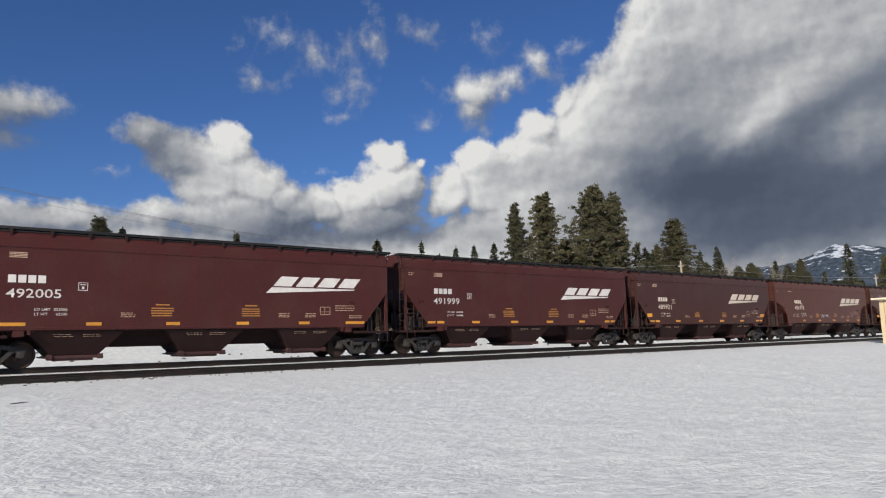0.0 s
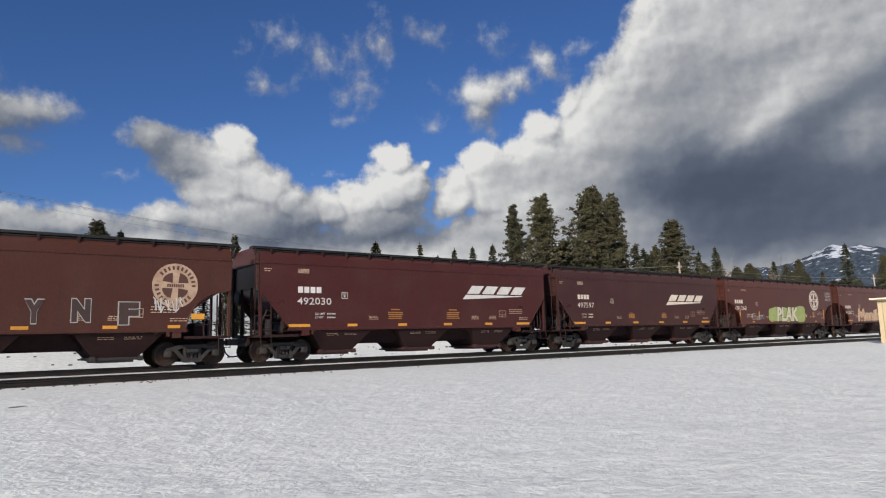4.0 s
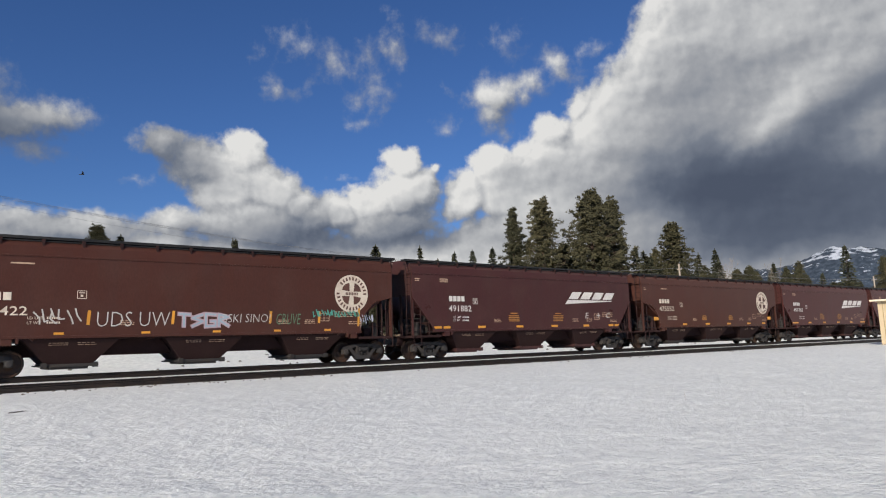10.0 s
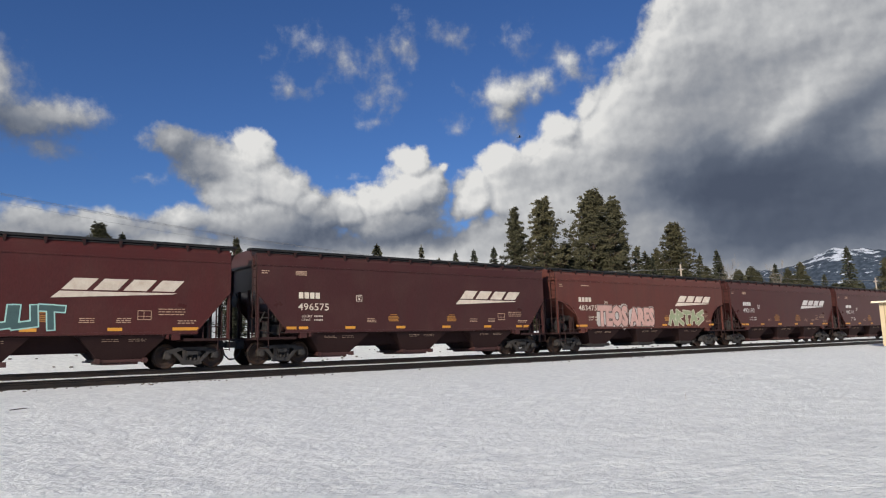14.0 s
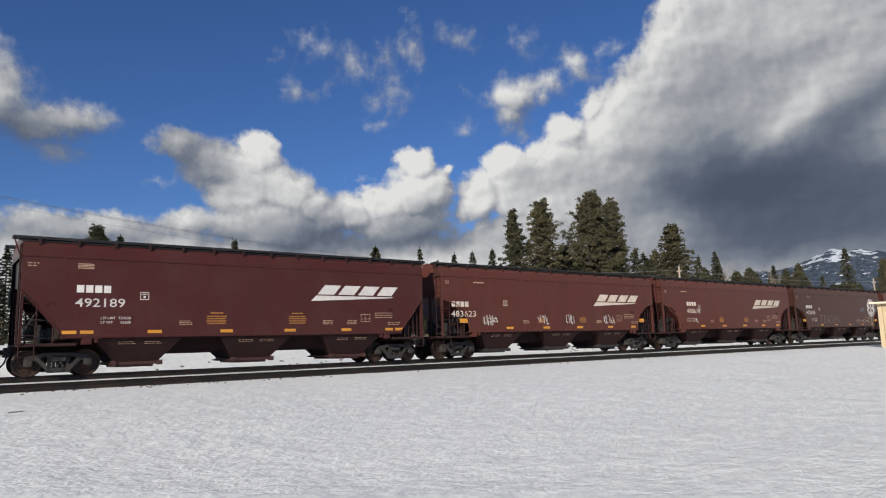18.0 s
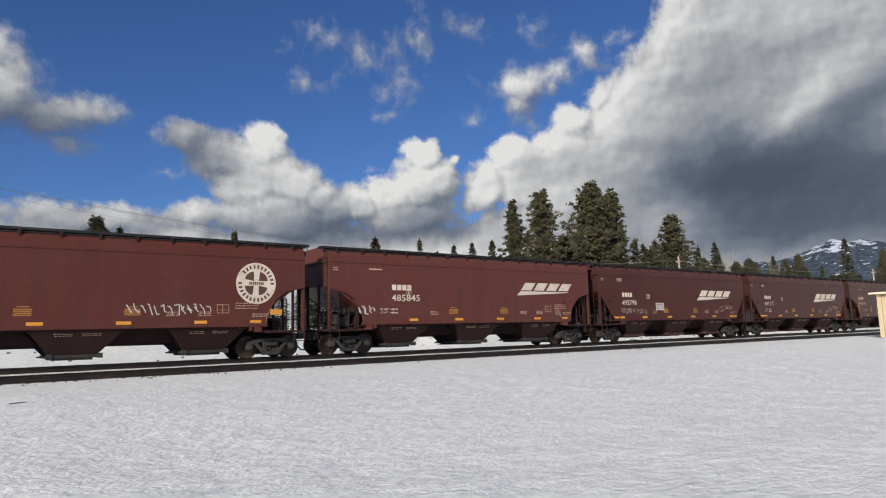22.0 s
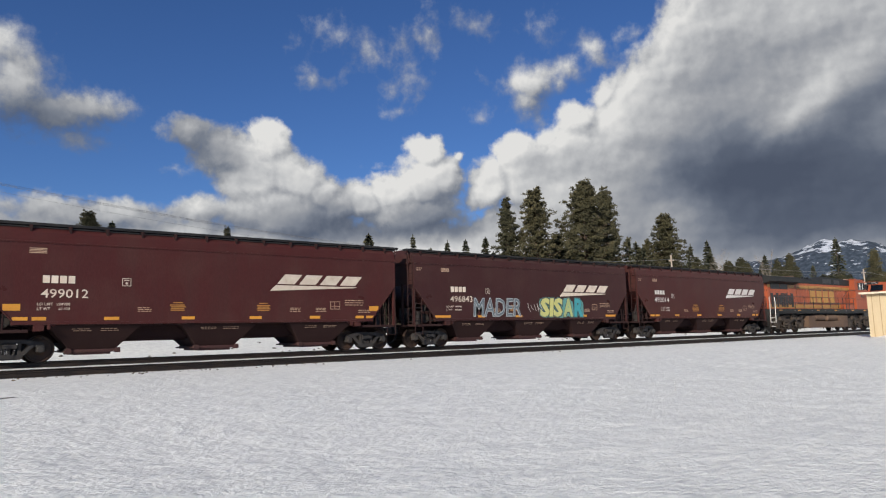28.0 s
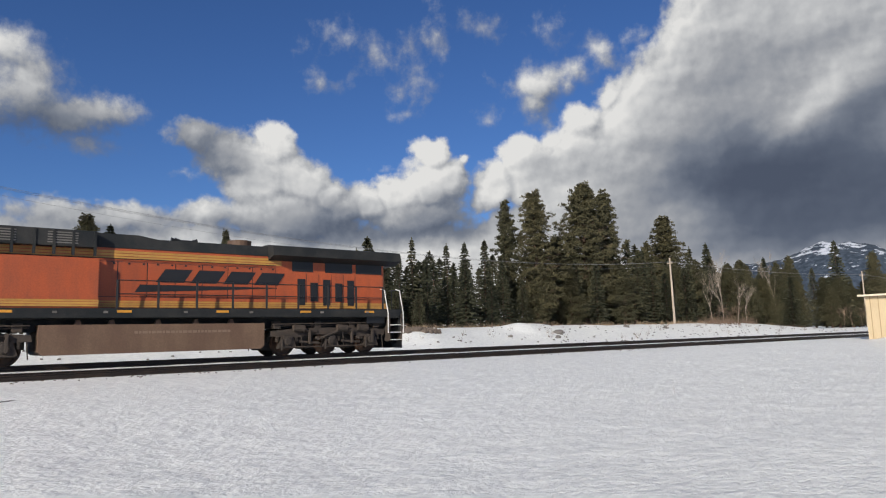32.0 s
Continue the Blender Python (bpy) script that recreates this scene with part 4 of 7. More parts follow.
# ---------------------------------------------------------------- bird
def bird():
    root = thing("flying_bird", "small dark bird gliding across the sky", "bird")
    bm = bmesh.new()
    bmesh.ops.create_uvsphere(bm, u_segments=12, v_segments=8, radius=0.1)
    for v in bm.verts:
        v.co = Vector((v.co.x * 2.6, v.co.y * 0.9, v.co.z * 0.85 + 0.04 * max(0, v.co.x) * 4))
    prism(bm, [(-0.2, 0.0), (-0.48, 0.03), (-0.47, -0.02), (-0.2, -0.04)], -0.07, 0.07)
    rod(bm, (0.25, 0, 0.05), (0.33, 0, 0.04), 0.03, 6, 0.006)
    part("body", bm, M["feather"], root)
    for s in (-1, 1):
        bm = bmesh.new()
        pts = [(0.13, 0), (0.17, 0.3), (0.05, 0.68), (-0.03, 0.70), (-0.08, 0.32), (-0.12, 0)]
        top = [bm.verts.new((x, s * (0.05 + y), 0.05 + 0.28 * y)) for x, y in pts]
        low = [bm.verts.new((x, s * (0.05 + y), 0.03 + 0.27 * y)) for x, y in pts]
        bm.faces.new(top)
        bm.faces.new(low[::-1])
        for i in range(6):
            bm.faces.new((top[i], top[(i + 1) % 6], low[(i + 1) % 6], low[i]))
        part("wing", bm, M["feather"], root)
    for ob in root.children:
        ob.scale = (0.55, 0.55, 0.55)
    return root


BIRD = bird()


# ---------------------------------------------------------------- lettering and painted marks
NEAR = -1.606


def glyphs(text, x0, x1, z0, z1, name="lettering", material="white", bold=0.012, lean=0.0):
    """Letters that fill a box on the near side of a car."""
    cu = bpy.data.curves.new(name, "FONT")
    cu.body = text
    cu.resolution_u = 2
    cu.offset = bold
    cu.shear = lean
    ob = bpy.data.objects.new(name, cu)
    me = bpy.data.meshes.new_from_object(ob)
    bpy.data.objects.remove(ob)
    bpy.data.curves.remove(cu)
    co = np.array([v.co[:2] for v in me.vertices])
    lo, hi = co.min(0), co.max(0)
    lo, hi = lo + bold, hi - bold
    k = (co - lo) / (hi - lo)
    for v, (a, b) in zip(me.vertices, k):
        v.co = (x0 + a * (x1 - x0), 0, z0 + b * (z1 - z0))
    me.name = name
    me.materials.clear()
    if material:
        me.materials.append(M[material])
    return me


def patch_mesh(polys, material, name="marking"):
    """Flat painted shapes, each an outline in x and z."""
    bm = bmesh.new()
    for i, poly in enumerate(polys):
        vs = [bm.verts.new((x, -0.0003 * (i % 9), z)) for x, z in poly]
        try:
            f = bm.faces.new(vs)
            bmesh.ops.triangulate(bm, faces=[f])
        except ValueError:
            pass
    me = bpy.data.meshes.new(name)
    bm.to_mesh(me)
    bm.free()
    me.materials.append(M[material] if isinstance(material, str) else material)
    return me


def rect(x0, x1, z0, z1, slant=0.0):
    return [(x0, z0), (x1, z0), (x1 + slant, z1), (x0 + slant, z1)]


def bars(x0, x1, z0, z1, rows, rng, cut=0.75):
    """Rows of small unreadable writing as plain bars."""
    out = []
    step = (z1 - z0) / rows
    for i in range(rows):
        z = z0 + i * step
        x = x0 + rng.uniform(0, 0.08) * (x1 - x0)
        while x < x1 - 0.05:
            w = rng.uniform(0.07, 0.2)
            out.append(rect(x, min(x1, x + w), z, z + step * cut * 0.5))
            x += w + 0.035
    return out


def block_mark(x0, x1, z0, z1, slant, n=4):
    """A row of plain slanted blocks."""
    w = (x1 - x0 - slant) / n
    return [rect(x0 + (i + 0.04) * w, x0 + (i + 0.84) * w, z0, z1, slant) for i in range(n)]


def disc(cx, cz, r, n=36, a0=0.0, a1=6.2832):
    return [(cx + r * math.cos(a0 + (a1 - a0) * i / n), cz + r * math.sin(a0 + (a1 - a0) * i / n)) for i in range(n)]


def mark(root, name, me, label="", lift=0.0):
    return part(name, me, None, root, label, at=pose(0, NEAR - lift, 0))


PAINTS = {}


def spray(col):
    if col not in PAINTS:
        PAINTS[col] = surface("spray_paint", col, tuple(c * 0.75 for c in col), 0.6, 0, 2.5, 40, 0.6, 0)
    return PAINTS[col]


def blob(cx, cz, w, h, rng, grow=0.0):
    """A swollen letter-like outline."""
    n = 22
    ph, k2, k3 = rng.uniform(0, 6.28), rng.uniform(0.05, 0.16), rng.uniform(0.04, 0.12)
    out = []
    for i in range(n):
        a = 6.2832 * i / n
        c, s = math.cos(a), math.sin(a)
        q = (abs(c) ** 3.2 + abs(s) ** 3.2) ** (-1 / 3.2)
        r = q * (1 + k2 * math.sin(2 * a + ph) + k3 * math.sin(5 * a + ph * 2))
        out.append((cx + (w / 2 + grow) * c * r, cz + (h / 2 + grow) * s * r))
    return out


def sprayed(root, text, x0, x1, z0, z1, fill, edge, halo=None, bold=0.05, lean=0.0, rim=0.05, cloud=(0.0, 0.0)):
    """Sprayed words: a colour cloud, a bold outline and a fill."""
    layers = [(bold + rim, edge, 0.006, "graffiti_outline", "spray-painted outline"), (bold, fill, 0.009, "graffiti_fill", "spray-painted letters")] if edge else [(bold, fill, 0.007, "graffiti_tag", "thin sprayed letters")]
    if halo:
        rng = random.Random(len(text))
        n = len(text) + 1
        h0, h1 = x0 - cloud[0], x1 + cloud[1]
        w = (h1 - h0) / n
        back = [blob(h0 + (i + 0.5) * w, (z0 + z1) / 2 - 0.02, w * 1.5, (z1 - z0) * rng.uniform(1.1, 1.28), rng) for i in range(n)]
        mark(root, "graffiti_halo", patch_mesh(back, spray(halo)), "spray-painted colour cloud", 0.003)
    for thick, col, lift, name, label in layers:
        me = glyphs(text, x0, x1, z0, z1, name, None, thick, lean)
        me.materials.append(spray(col))
        mark(root, name, me, label, lift)


def stroke(pts, wid):
    """A band of even width along a line of points, as quads with blunt joins."""
    out = []
    for (ax, az), (bx, bz) in zip(pts, pts[1:]):
        L = math.hypot(bx - ax, bz - az) or 1
        ux, uz = (bx - ax) / L * wid * 0.42, (bz - az) / L * wid * 0.42
        nx, nz = -uz / 0.84, ux / 0.84
        out.append([(ax - ux + nx, az - uz + nz), (bx + ux + nx, bz + uz + nz), (bx + ux - nx, bz + uz - nz), (ax - ux - nx, az - uz - nz)])
    return out


def graffiti(root, x0, x1, z0, z1, n, fill, edge, seed, halo=None, wid=None):
    """Sprayed interlocking shapes: angular bands with an outline, over a colour cloud."""
    rng = random.Random(seed)
    w, h = (x1 - x0) / n, z1 - z0
    wid = wid or min(0.30 * w, 0.24 * h)
    lines, back = [], []
    for i in range(n):
        a, b = x0 + (i + 0.14) * w, x0 + (i + 0.88) * w
        top, low, mid = z1 - rng.uniform(0.06, 0.14) * h, z0 + rng.uniform(0.06, 0.14) * h, (z0 + z1) / 2 + rng.uniform(-0.1, 0.1) * h
        sh = rng.uniform(-0.05, 0.15) * w
        shape = rng.choice((
            [[(a + sh, top), (a, low)], [(a + sh, top), (b, mid + 0.2 * h), (a, mid)], [(a, mid), (b + sh, low)]],
            [[(b, top - 0.05 * h), (a + sh, top), (a, low), (b, low + 0.04 * h), (b, mid), (a + 0.4 * w, mid)]],
            [[(a, top), (a + sh, low), (b, low + 0.1 * h), (b + sh, top)]],
            [[(a, low), (a + 0.35 * w, top), (b, low)], [(a + 0.15 * w, mid - 0.1 * h), (b, mid)]],
            [[(b, top), (a, mid + 0.15 * h), (b, mid - 0.1 * h), (a, low)]],
            [[(a, top), (b + sh, top - 0.05 * h)], [(a + 0.35 * w, top), (a + 0.3 * w + sh, low)]]))
        lines += shape
        back.append(blob(x0 + (i + 0.5) * w, (z0 + z1) / 2, w * 1.35, h * 1.2, rng))
    if halo:
        mark(root, "graffiti_halo", patch_mesh(back, spray(halo)), "spray-painted colour cloud", 0.003)
    mark(root, "graffiti_outline", patch_mesh([q for ln in lines for q in stroke(ln, wid + 0.09)], spray(edge)), "spray-painted outline", 0.006)
    mark(root, "graffiti_fill", patch_mesh([q for ln in lines for q in stroke(ln, wid)], spray(fill)), "spray-painted angular bands", 0.009)


def scrawl(root, x0, x1, z0, z1, col, seed, strokes=6, wid=0.035):
    """A thin sprayed scribble."""
    rng = random.Random(seed)
    quads = []
    w = (x1 - x0) / strokes
    for i in range(strokes):
        x = x0 + i * w
        pts = [(x + w * rng.uniform(0, 0.95), rng.uniform(z0, z1)) for _ in range(rng.randint(3, 5))]
        pts[0] = (x + 0.1 * w, z1 - rng.uniform(0, 0.3) * (z1 - z0))
        pts[-1] = (x + 0.9 * w, z0 + rng.uniform(0, 0.4) * (z1 - z0))
        for (ax, az), (bx, bz) in zip(pts, pts[1:]):
            L = math.hypot(bx - ax, bz - az) or 1
            nx, nz = -(bz - az) / L * wid / 2, (bx - ax) / L * wid / 2
            quads.append([(ax + nx, az + nz), (bx + nx, bz + nz), (bx - nx, bz - nz), (ax - nx, az - nz)])
    mark(root, "graffiti_tag", patch_mesh(quads, spray(col)), "thin sprayed scribble", 0.007)


# ---------------------------------------------------------------- wheels and trucks
def wheelset_mesh(r, gauge=0.755):
    bm = bmesh.new()
    for s in (-1, 1):
        y = s * gauge
        rows = [(y - s * 0.09, r + 0.028), (y - s * 0.06, r + 0.026), (y - s * 0.045, r + 0.003), (y + s * 0.055, r - 0.004), (y + s * 0.06, r - 0.02), (y + s * 0.052, r - 0.065),
                (y + s * 0.01, r - 0.085), (y - s * 0.005, r * 0.5), (y + s * 0.02, r * 0.36), (y + s * 0.06, r * 0.30), (y + s * 0.06, 0.07), (y + s * 0.26, 0.07), (y + s * 0.26, 0.001)]
        turned(bm, rows, n=28)
    rod(bm, (0, -gauge, 0), (0, gauge, 0), 0.08, 10)
    me = finish("wheelset", bm, M["wheel"])
    return me


def side_frame_mesh():
    """A cast frame: arched top, dipped belly, windows, bearing ends and springs."""
    bm = bmesh.new()
    y0, y1 = -0.09, 0.09
    prism(bm, [(-1.02, 0.56), (-0.98, 0.68), (-0.45, 0.80), (0.45, 0.80), (0.98, 0.68), (1.02, 0.56), (0.72, 0.55), (0.42, 0.66), (-0.42, 0.66), (-0.72, 0.55)], y0, y1)
    for s in (-1, 1):
        prism(bm, [(s * 0.74, 0.60), (s * 0.62, 0.66), (s * 0.24, 0.27), (s * 0.36, 0.20)], y0, y1)
        prism(bm, [(s * 0.34, 0.68), (s * 0.24, 0.68), (s * 0.22, 0.28), (s * 0.32, 0.28)], y0, y1)
        box(bm, s * 0.90 - 0.13, s * 0.90 + 0.13, -0.11, 0.10, 0.36, 0.60, 0.02)
        turned(bm, [(-0.20, 0.06), (-0.19, 0.11), (-0.10, 0.125)], n=14, cx=s * 0.90, cz=0.457)
    prism(bm, [(-0.40, 0.16), (-0.34, 0.29), (0.34, 0.29), (0.40, 0.16), (0.30, 0.12), (-0.30, 0.12)], y0, y1)
    for x in (-0.15, 0.0, 0.15):
        for k in range(4):
            z = 0.30 + 0.05 * k
            rod(bm, (x, 0.0, z), (x, 0.0, z + 0.032), 0.066, 10)
    box(bm, -0.21, 0.21, -0.17, 0.10, 0.50, 0.64, 0.015)
    return finish("side_frame", bm, M["iron"])


WHEEL_ME, FRAME_ME = wheelset_mesh(0.457), side_frame_mesh()
bm = bmesh.new()
box(bm, -0.20, 0.20, -1.0, 1.0, 0.46, 0.66, 0.02)
rod(bm, (0, 0, 0.6), (0, 0, 0.80), 0.22, 14)
for s in (-1, 1):
    box(bm, s * 0.42 - 0.04, s * 0.42 + 0.04, -0.75, 0.75, 0.34, 0.44)
    for k in (-1, 1):
        box(bm, s * 0.40 - 0.03, s * 0.40 + 0.06, k * 0.755 - 0.06, k * 0.755 + 0.06, 0.26, 0.60)
BOLSTER_ME = finish("bolster", bm, M["iron"])


def truck(parent, x):
    bol = part("truck", BOLSTER_ME, None, parent, "cast iron wheel truck", at=pose(x, 0, 0))
    for s in (-1, 1):
        part("side_frame", FRAME_ME, None, bol, at=pose(0, s * 1.0, 0, 0, 0, 0 if s < 0 else 180))
    for s in (-1, 1):
        part("wheelset", WHEEL_ME, None, bol, at=pose(s * 0.90, 0, 0.457))
    return bol


# ---------------------------------------------------------------- covered hopper
def hopper_proto(kind):
    """One covered hopper, centred over the rails. kind: 'new' has straight cut ends, 'old' is longer with curved ones."""
    old = kind == "old"
    half = 8.55 if old else 8.24
    inner = 6.85 if old else 6.95
    root = thing("covered_hopper", "covered hopper car", "hopper car", "hopper cars of the train")
    paint = M["hopper"]

    def cut(z):
        if z >= 2.9:
            return half
        k = (z - 1.36) / (2.9 - 1.36)
        if old:
            return inner + (half - inner) * (1 - math.sqrt(max(0, 1 - k * k))) if k > 0 else inner
        return inner + (half - inner) * max(0, k)

    zs = [1.36, 1.5, 1.75, 2.0, 2.25, 2.5, 2.7, 2.9, 3.3, 3.7, 4.06]
    for s in (-1, 1):
        bm = bmesh.new()
        cols = 20
        grid = []
        for y in (1.60, 1.565):
            grid.append([[bm.verts.new(((2 * i / cols - 1) * cut(z), s * y, z)) for i in range(cols + 1)] for z in zs])
        for g, layer in enumerate(grid):
            for a, b in zip(layer, layer[1:]):
                for i in range(cols):
                    bm.faces.new((a[i], a[i + 1], b[i + 1], b[i]))
        rim = [(grid[0][j][i], grid[1][j][i]) for j, i in [(0, k) for k in range(cols + 1)] + [(k, cols) for k in range(1, len(zs))] + [(len(zs) - 1, cols - k) for k in range(1, cols + 1)] + [(len(zs) - 1 - k, 0) for k in range(1, len(zs))]]
        for (a, b), (c, d) in zip(rim, rim[1:]):
            try:
                bm.faces.new((a, c, d, b))
            except ValueError:
                pass
        part("side_sheet", bm, paint, root)
        # side sill and the rim along the top
        bm = bmesh.new()
        box(bm, -inner - 0.05, inner + 0.05, s * 1.52, s * 1.615, 1.28, 1.37, 0.008)
        part("side_sill", bm, paint, root)
        bm = bmesh.new()
        box(bm, -half, half, s * 1.55, s * 1.622, 4.045, 4.10, 0.008)
        part("top_rail", bm, paint, root)
    # roof shell
    bm = bmesh.new()
    prof = [(1.60, 4.08), (1.585, 4.18), (1.535, 4.42), (1.42, 4.60), (0.9, 4.76), (0.4, 4.79)]
    prof = prof + [(-y, z) for y, z in prof[::-1]]
    xs = [-half, half]
    rings = [[bm.verts.new((x, y, z)) for y, z in prof] for x in xs]
    for i in range(len(prof) - 1):
        bm.faces.new((rings[0][i], rings[1][i], rings[1][i + 1], rings[0][i + 1]))
    for r in rings:
        bm.faces.new(r)
    part("roof", bm, paint, root, "dust-faded sloping roof sheet")
    # end walls and slope sheets
    for s in (-1, 1):
        bm = bmesh.new()
        sl = [(s * (half - 0.10), 4.12), (s * (half - 0.10), 3.05), (s * 5.75, 1.20), (s * 5.69, 1.25), (s * (half - 0.16), 3.12), (s * (half - 0.16), 4.12)]
        prism(bm, sl, -1.56, 1.56)
        part("slope_sheet", bm, paint, root)
        # inner posts take the darker paint for the shade at the car end
        for y in (-1.52, -0.55, 0.55, 1.52):
            bm = bmesh.new()
            box(bm, s * (half - 0.06) - 0.045, s * (half - 0.06) + 0.045, y - 0.05, y + 0.05, 1.08, 4.06 if abs(y) > 1 else 3.1)
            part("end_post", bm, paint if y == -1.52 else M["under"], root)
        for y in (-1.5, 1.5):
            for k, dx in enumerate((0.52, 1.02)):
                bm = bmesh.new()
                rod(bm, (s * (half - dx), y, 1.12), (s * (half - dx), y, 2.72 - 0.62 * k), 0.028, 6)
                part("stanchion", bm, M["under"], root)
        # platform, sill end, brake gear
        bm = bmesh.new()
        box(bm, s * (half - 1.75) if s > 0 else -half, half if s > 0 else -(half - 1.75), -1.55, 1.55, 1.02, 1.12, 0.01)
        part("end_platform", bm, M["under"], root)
        bm = bmesh.new()
        rod(bm, (s * (half - 1.05), -1.05, 1.42), (s * (half - 1.05), 0.1, 1.42), 0.23, 14)
        box(bm, s * (half - 1.25), s * (half - 0.85), 0.35, 0.75, 1.12, 1.65, 0.03)
        box(bm, s * (half - 0.75), s * (half - 0.55), -1.1, -0.75, 1.12, 1.75, 0.03)
        part("brake_reservoir", bm, M["iron"], root)
        if s < 0:
            # the brake end: bolster web, valve, cylinder, piping and rods
            bm = bmesh.new()
            prism(bm, [(-half + 1.62, 1.12), (-half + 1.70, 1.12), (-half + 1.70, 2.05), (-half + 1.62, 2.10)], -1.25, 1.25)
            part("bolster_web", bm, M["under"], root)
            bm = bmesh.new()
            box(bm, -half + 0.30, -half + 0.62, -0.42, 0.12, 1.35, 1.95, 0.04)
            rod(bm, (-half + 0.46, -0.40, 1.62), (-half + 0.46, -0.62, 1.62), 0.12, 12, 0.09)
            rod(bm, (-half + 0.46, 0.10, 1.75), (-half + 1.2, 0.30, 1.50), 0.03, 6)
            part("control_valve", bm, M["iron"], root)
            bm = bmesh.new()
            rod(bm, (-half + 0.95, -1.05, 1.92), (-half + 1.55, -0.95, 1.92), 0.17, 14)
            rod(bm, (-half + 0.40, -1.08, 1.92), (-half + 0.95, -1.05, 1.92), 0.035, 8)
            rod(bm, (-half + 0.25, -1.15, 1.62), (-half + 0.55, -1.02, 2.18), 0.03, 6)
            part("brake_cylinder", bm, M["iron"], root)
            bm = bmesh.new()
            for y, z in ((-1.35, 1.30), (-0.9, 1.24), (0.8, 1.28)):
                rod(bm, (-half + 0.05, y, z), (-half + 1.7, y * 0.9, z), 0.022, 6)
            rod(bm, (-half + 0.08, 0.60, 2.72), (-half + 0.08, 0.60, 1.2), 0.018, 6)
            part("brake_piping", bm, M["iron"], root)
        else:
            bm = bmesh.new()
            box(bm, half - 1.30, half - 0.95, -1.2, -0.75, 1.12, 1.50, 0.03)
            for x, z in ((half - 0.30, 2.82), (half - 0.78, 2.42)):
                rod(bm, (x, -1.50, 1.12), (x, -1.50, z), 0.022, 6)
            rod(bm, (half - 1.25, -1.52, 1.55), (half - 0.05, -1.52, 1.55), 0.018, 6)
            part("end_gear", bm, M["under"], root)
        # jacking pad and pull bracket on the sill by the truck
        bm = bmesh.new()
        box(bm, s * (half - 2.05) - 0.16, s * (half - 2.05) + 0.16, -1.60, -1.35, 1.06, 1.28, 0.015)
        box(bm, s * (half - 2.35) - 0.05, s * (half - 2.35) + 0.05, -1.61, -1.45, 1.12, 1.28, 0.01)
        part("jacking_pad", bm, paint, root)
        # angle along the cut of the side
        bm = bmesh.new()
        rim = [(s * (cut(z) - 0.02), -1.612, z) for z in zs if z < 2.95]
        for a, b in zip(rim, rim[1:]):
            rod(bm, a, b, 0.026, 5)
        part("edge_angle", bm, paint, root)
        bm = bmesh.new()
        for sx in (-0.19, 0.19):
            rod(bm, (s * (half + 0.02) + 0, -1.32 + sx, 1.1), (s * (half + 0.02), -1.32 + sx, 4.5), 0.022, 5)
        for k in range(10):
            rod(bm, (s * (half + 0.02), -1.51, 1.25 + k * 0.33), (s * (half + 0.02), -1.13, 1.25 + k * 0.33), 0.014, 5)
        part("end_ladder", bm, M["under"], root)
        bm = bmesh.new()
        for x in (half - 0.03, half - 0.48):
            rod(bm, (s * x, -1.63, 0.62), (s * x, -1.63, 2.75 if x > half - 0.2 else 1.1), 0.02, 5)
        for k in range(2 + (4 if s < 0 else 0)):
            rod(bm, (s * (half - 0.03), -1.63, 0.66 + k * 0.36), (s * (half - 0.48), -1.63, 0.66 + k * 0.36), 0.016, 5)
        part("side_ladder", bm, M["under"], root)
        truck(root, s * (half - 1.30))
        bm = bmesh.new()
        box(bm, s * half - 0.25, s * half + 0.25, -0.20, 0.20, 0.68, 1.02, 0.02)
        box(bm, s * (half + 0.2) - 0.25, s * (half + 0.2) + 0.25, -0.09, 0.09, 0.76, 0.94, 0.02)
        prism(bm, [(s * (half + 0.38), 0.72), (s * (half + 0.62), 0.74), (s * (half + 0.62), 0.98), (s * (half + 0.38), 1.0)], -0.17, 0.13)
        part("coupler", bm, M["iron"], root)
        bm = bmesh.new()
        pts = [(s * (half + 0.15), -0.35, 0.72), (s * (half + 0.25), -0.32, 0.45), (s * (half + 0.42), -0.28, 0.28), (s * (half + 0.60), -0.24, 0.26)]
        for a, b in zip(pts, pts[1:]):
            rod(bm, a, b, 0.028, 6)
        part("air_hose", bm, M["hose"], root)
    bm = bmesh.new()
    turned(bm, [(-0.03, 0.30), (0.03, 0.30)], n=18)
    wheel_me = finish("brake_wheel", bm, M["iron"])
    part("brake_wheel", wheel_me, None, root, at=pose(-half - 0.10, 0.65, 2.75, 0, 0, 90))
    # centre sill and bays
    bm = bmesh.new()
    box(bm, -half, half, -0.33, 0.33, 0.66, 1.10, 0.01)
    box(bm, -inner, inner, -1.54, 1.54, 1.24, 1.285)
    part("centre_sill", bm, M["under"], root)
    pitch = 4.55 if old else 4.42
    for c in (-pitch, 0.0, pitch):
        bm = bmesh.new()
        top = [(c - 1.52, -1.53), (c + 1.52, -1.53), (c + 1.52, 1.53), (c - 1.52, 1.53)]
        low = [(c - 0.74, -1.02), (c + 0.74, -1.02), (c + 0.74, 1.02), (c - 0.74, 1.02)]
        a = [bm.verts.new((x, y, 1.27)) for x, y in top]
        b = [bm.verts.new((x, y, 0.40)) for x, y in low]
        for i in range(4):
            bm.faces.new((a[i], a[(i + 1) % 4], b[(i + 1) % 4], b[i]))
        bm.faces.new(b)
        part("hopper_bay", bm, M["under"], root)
        bm = bmesh.new()
        box(bm, c - 0.80, c + 0.80, -1.06, 1.06, 0.30, 0.41, 0.012)
        box(bm, c - 0.60, c + 0.60, -1.0, 1.0, 0.22, 0.31)
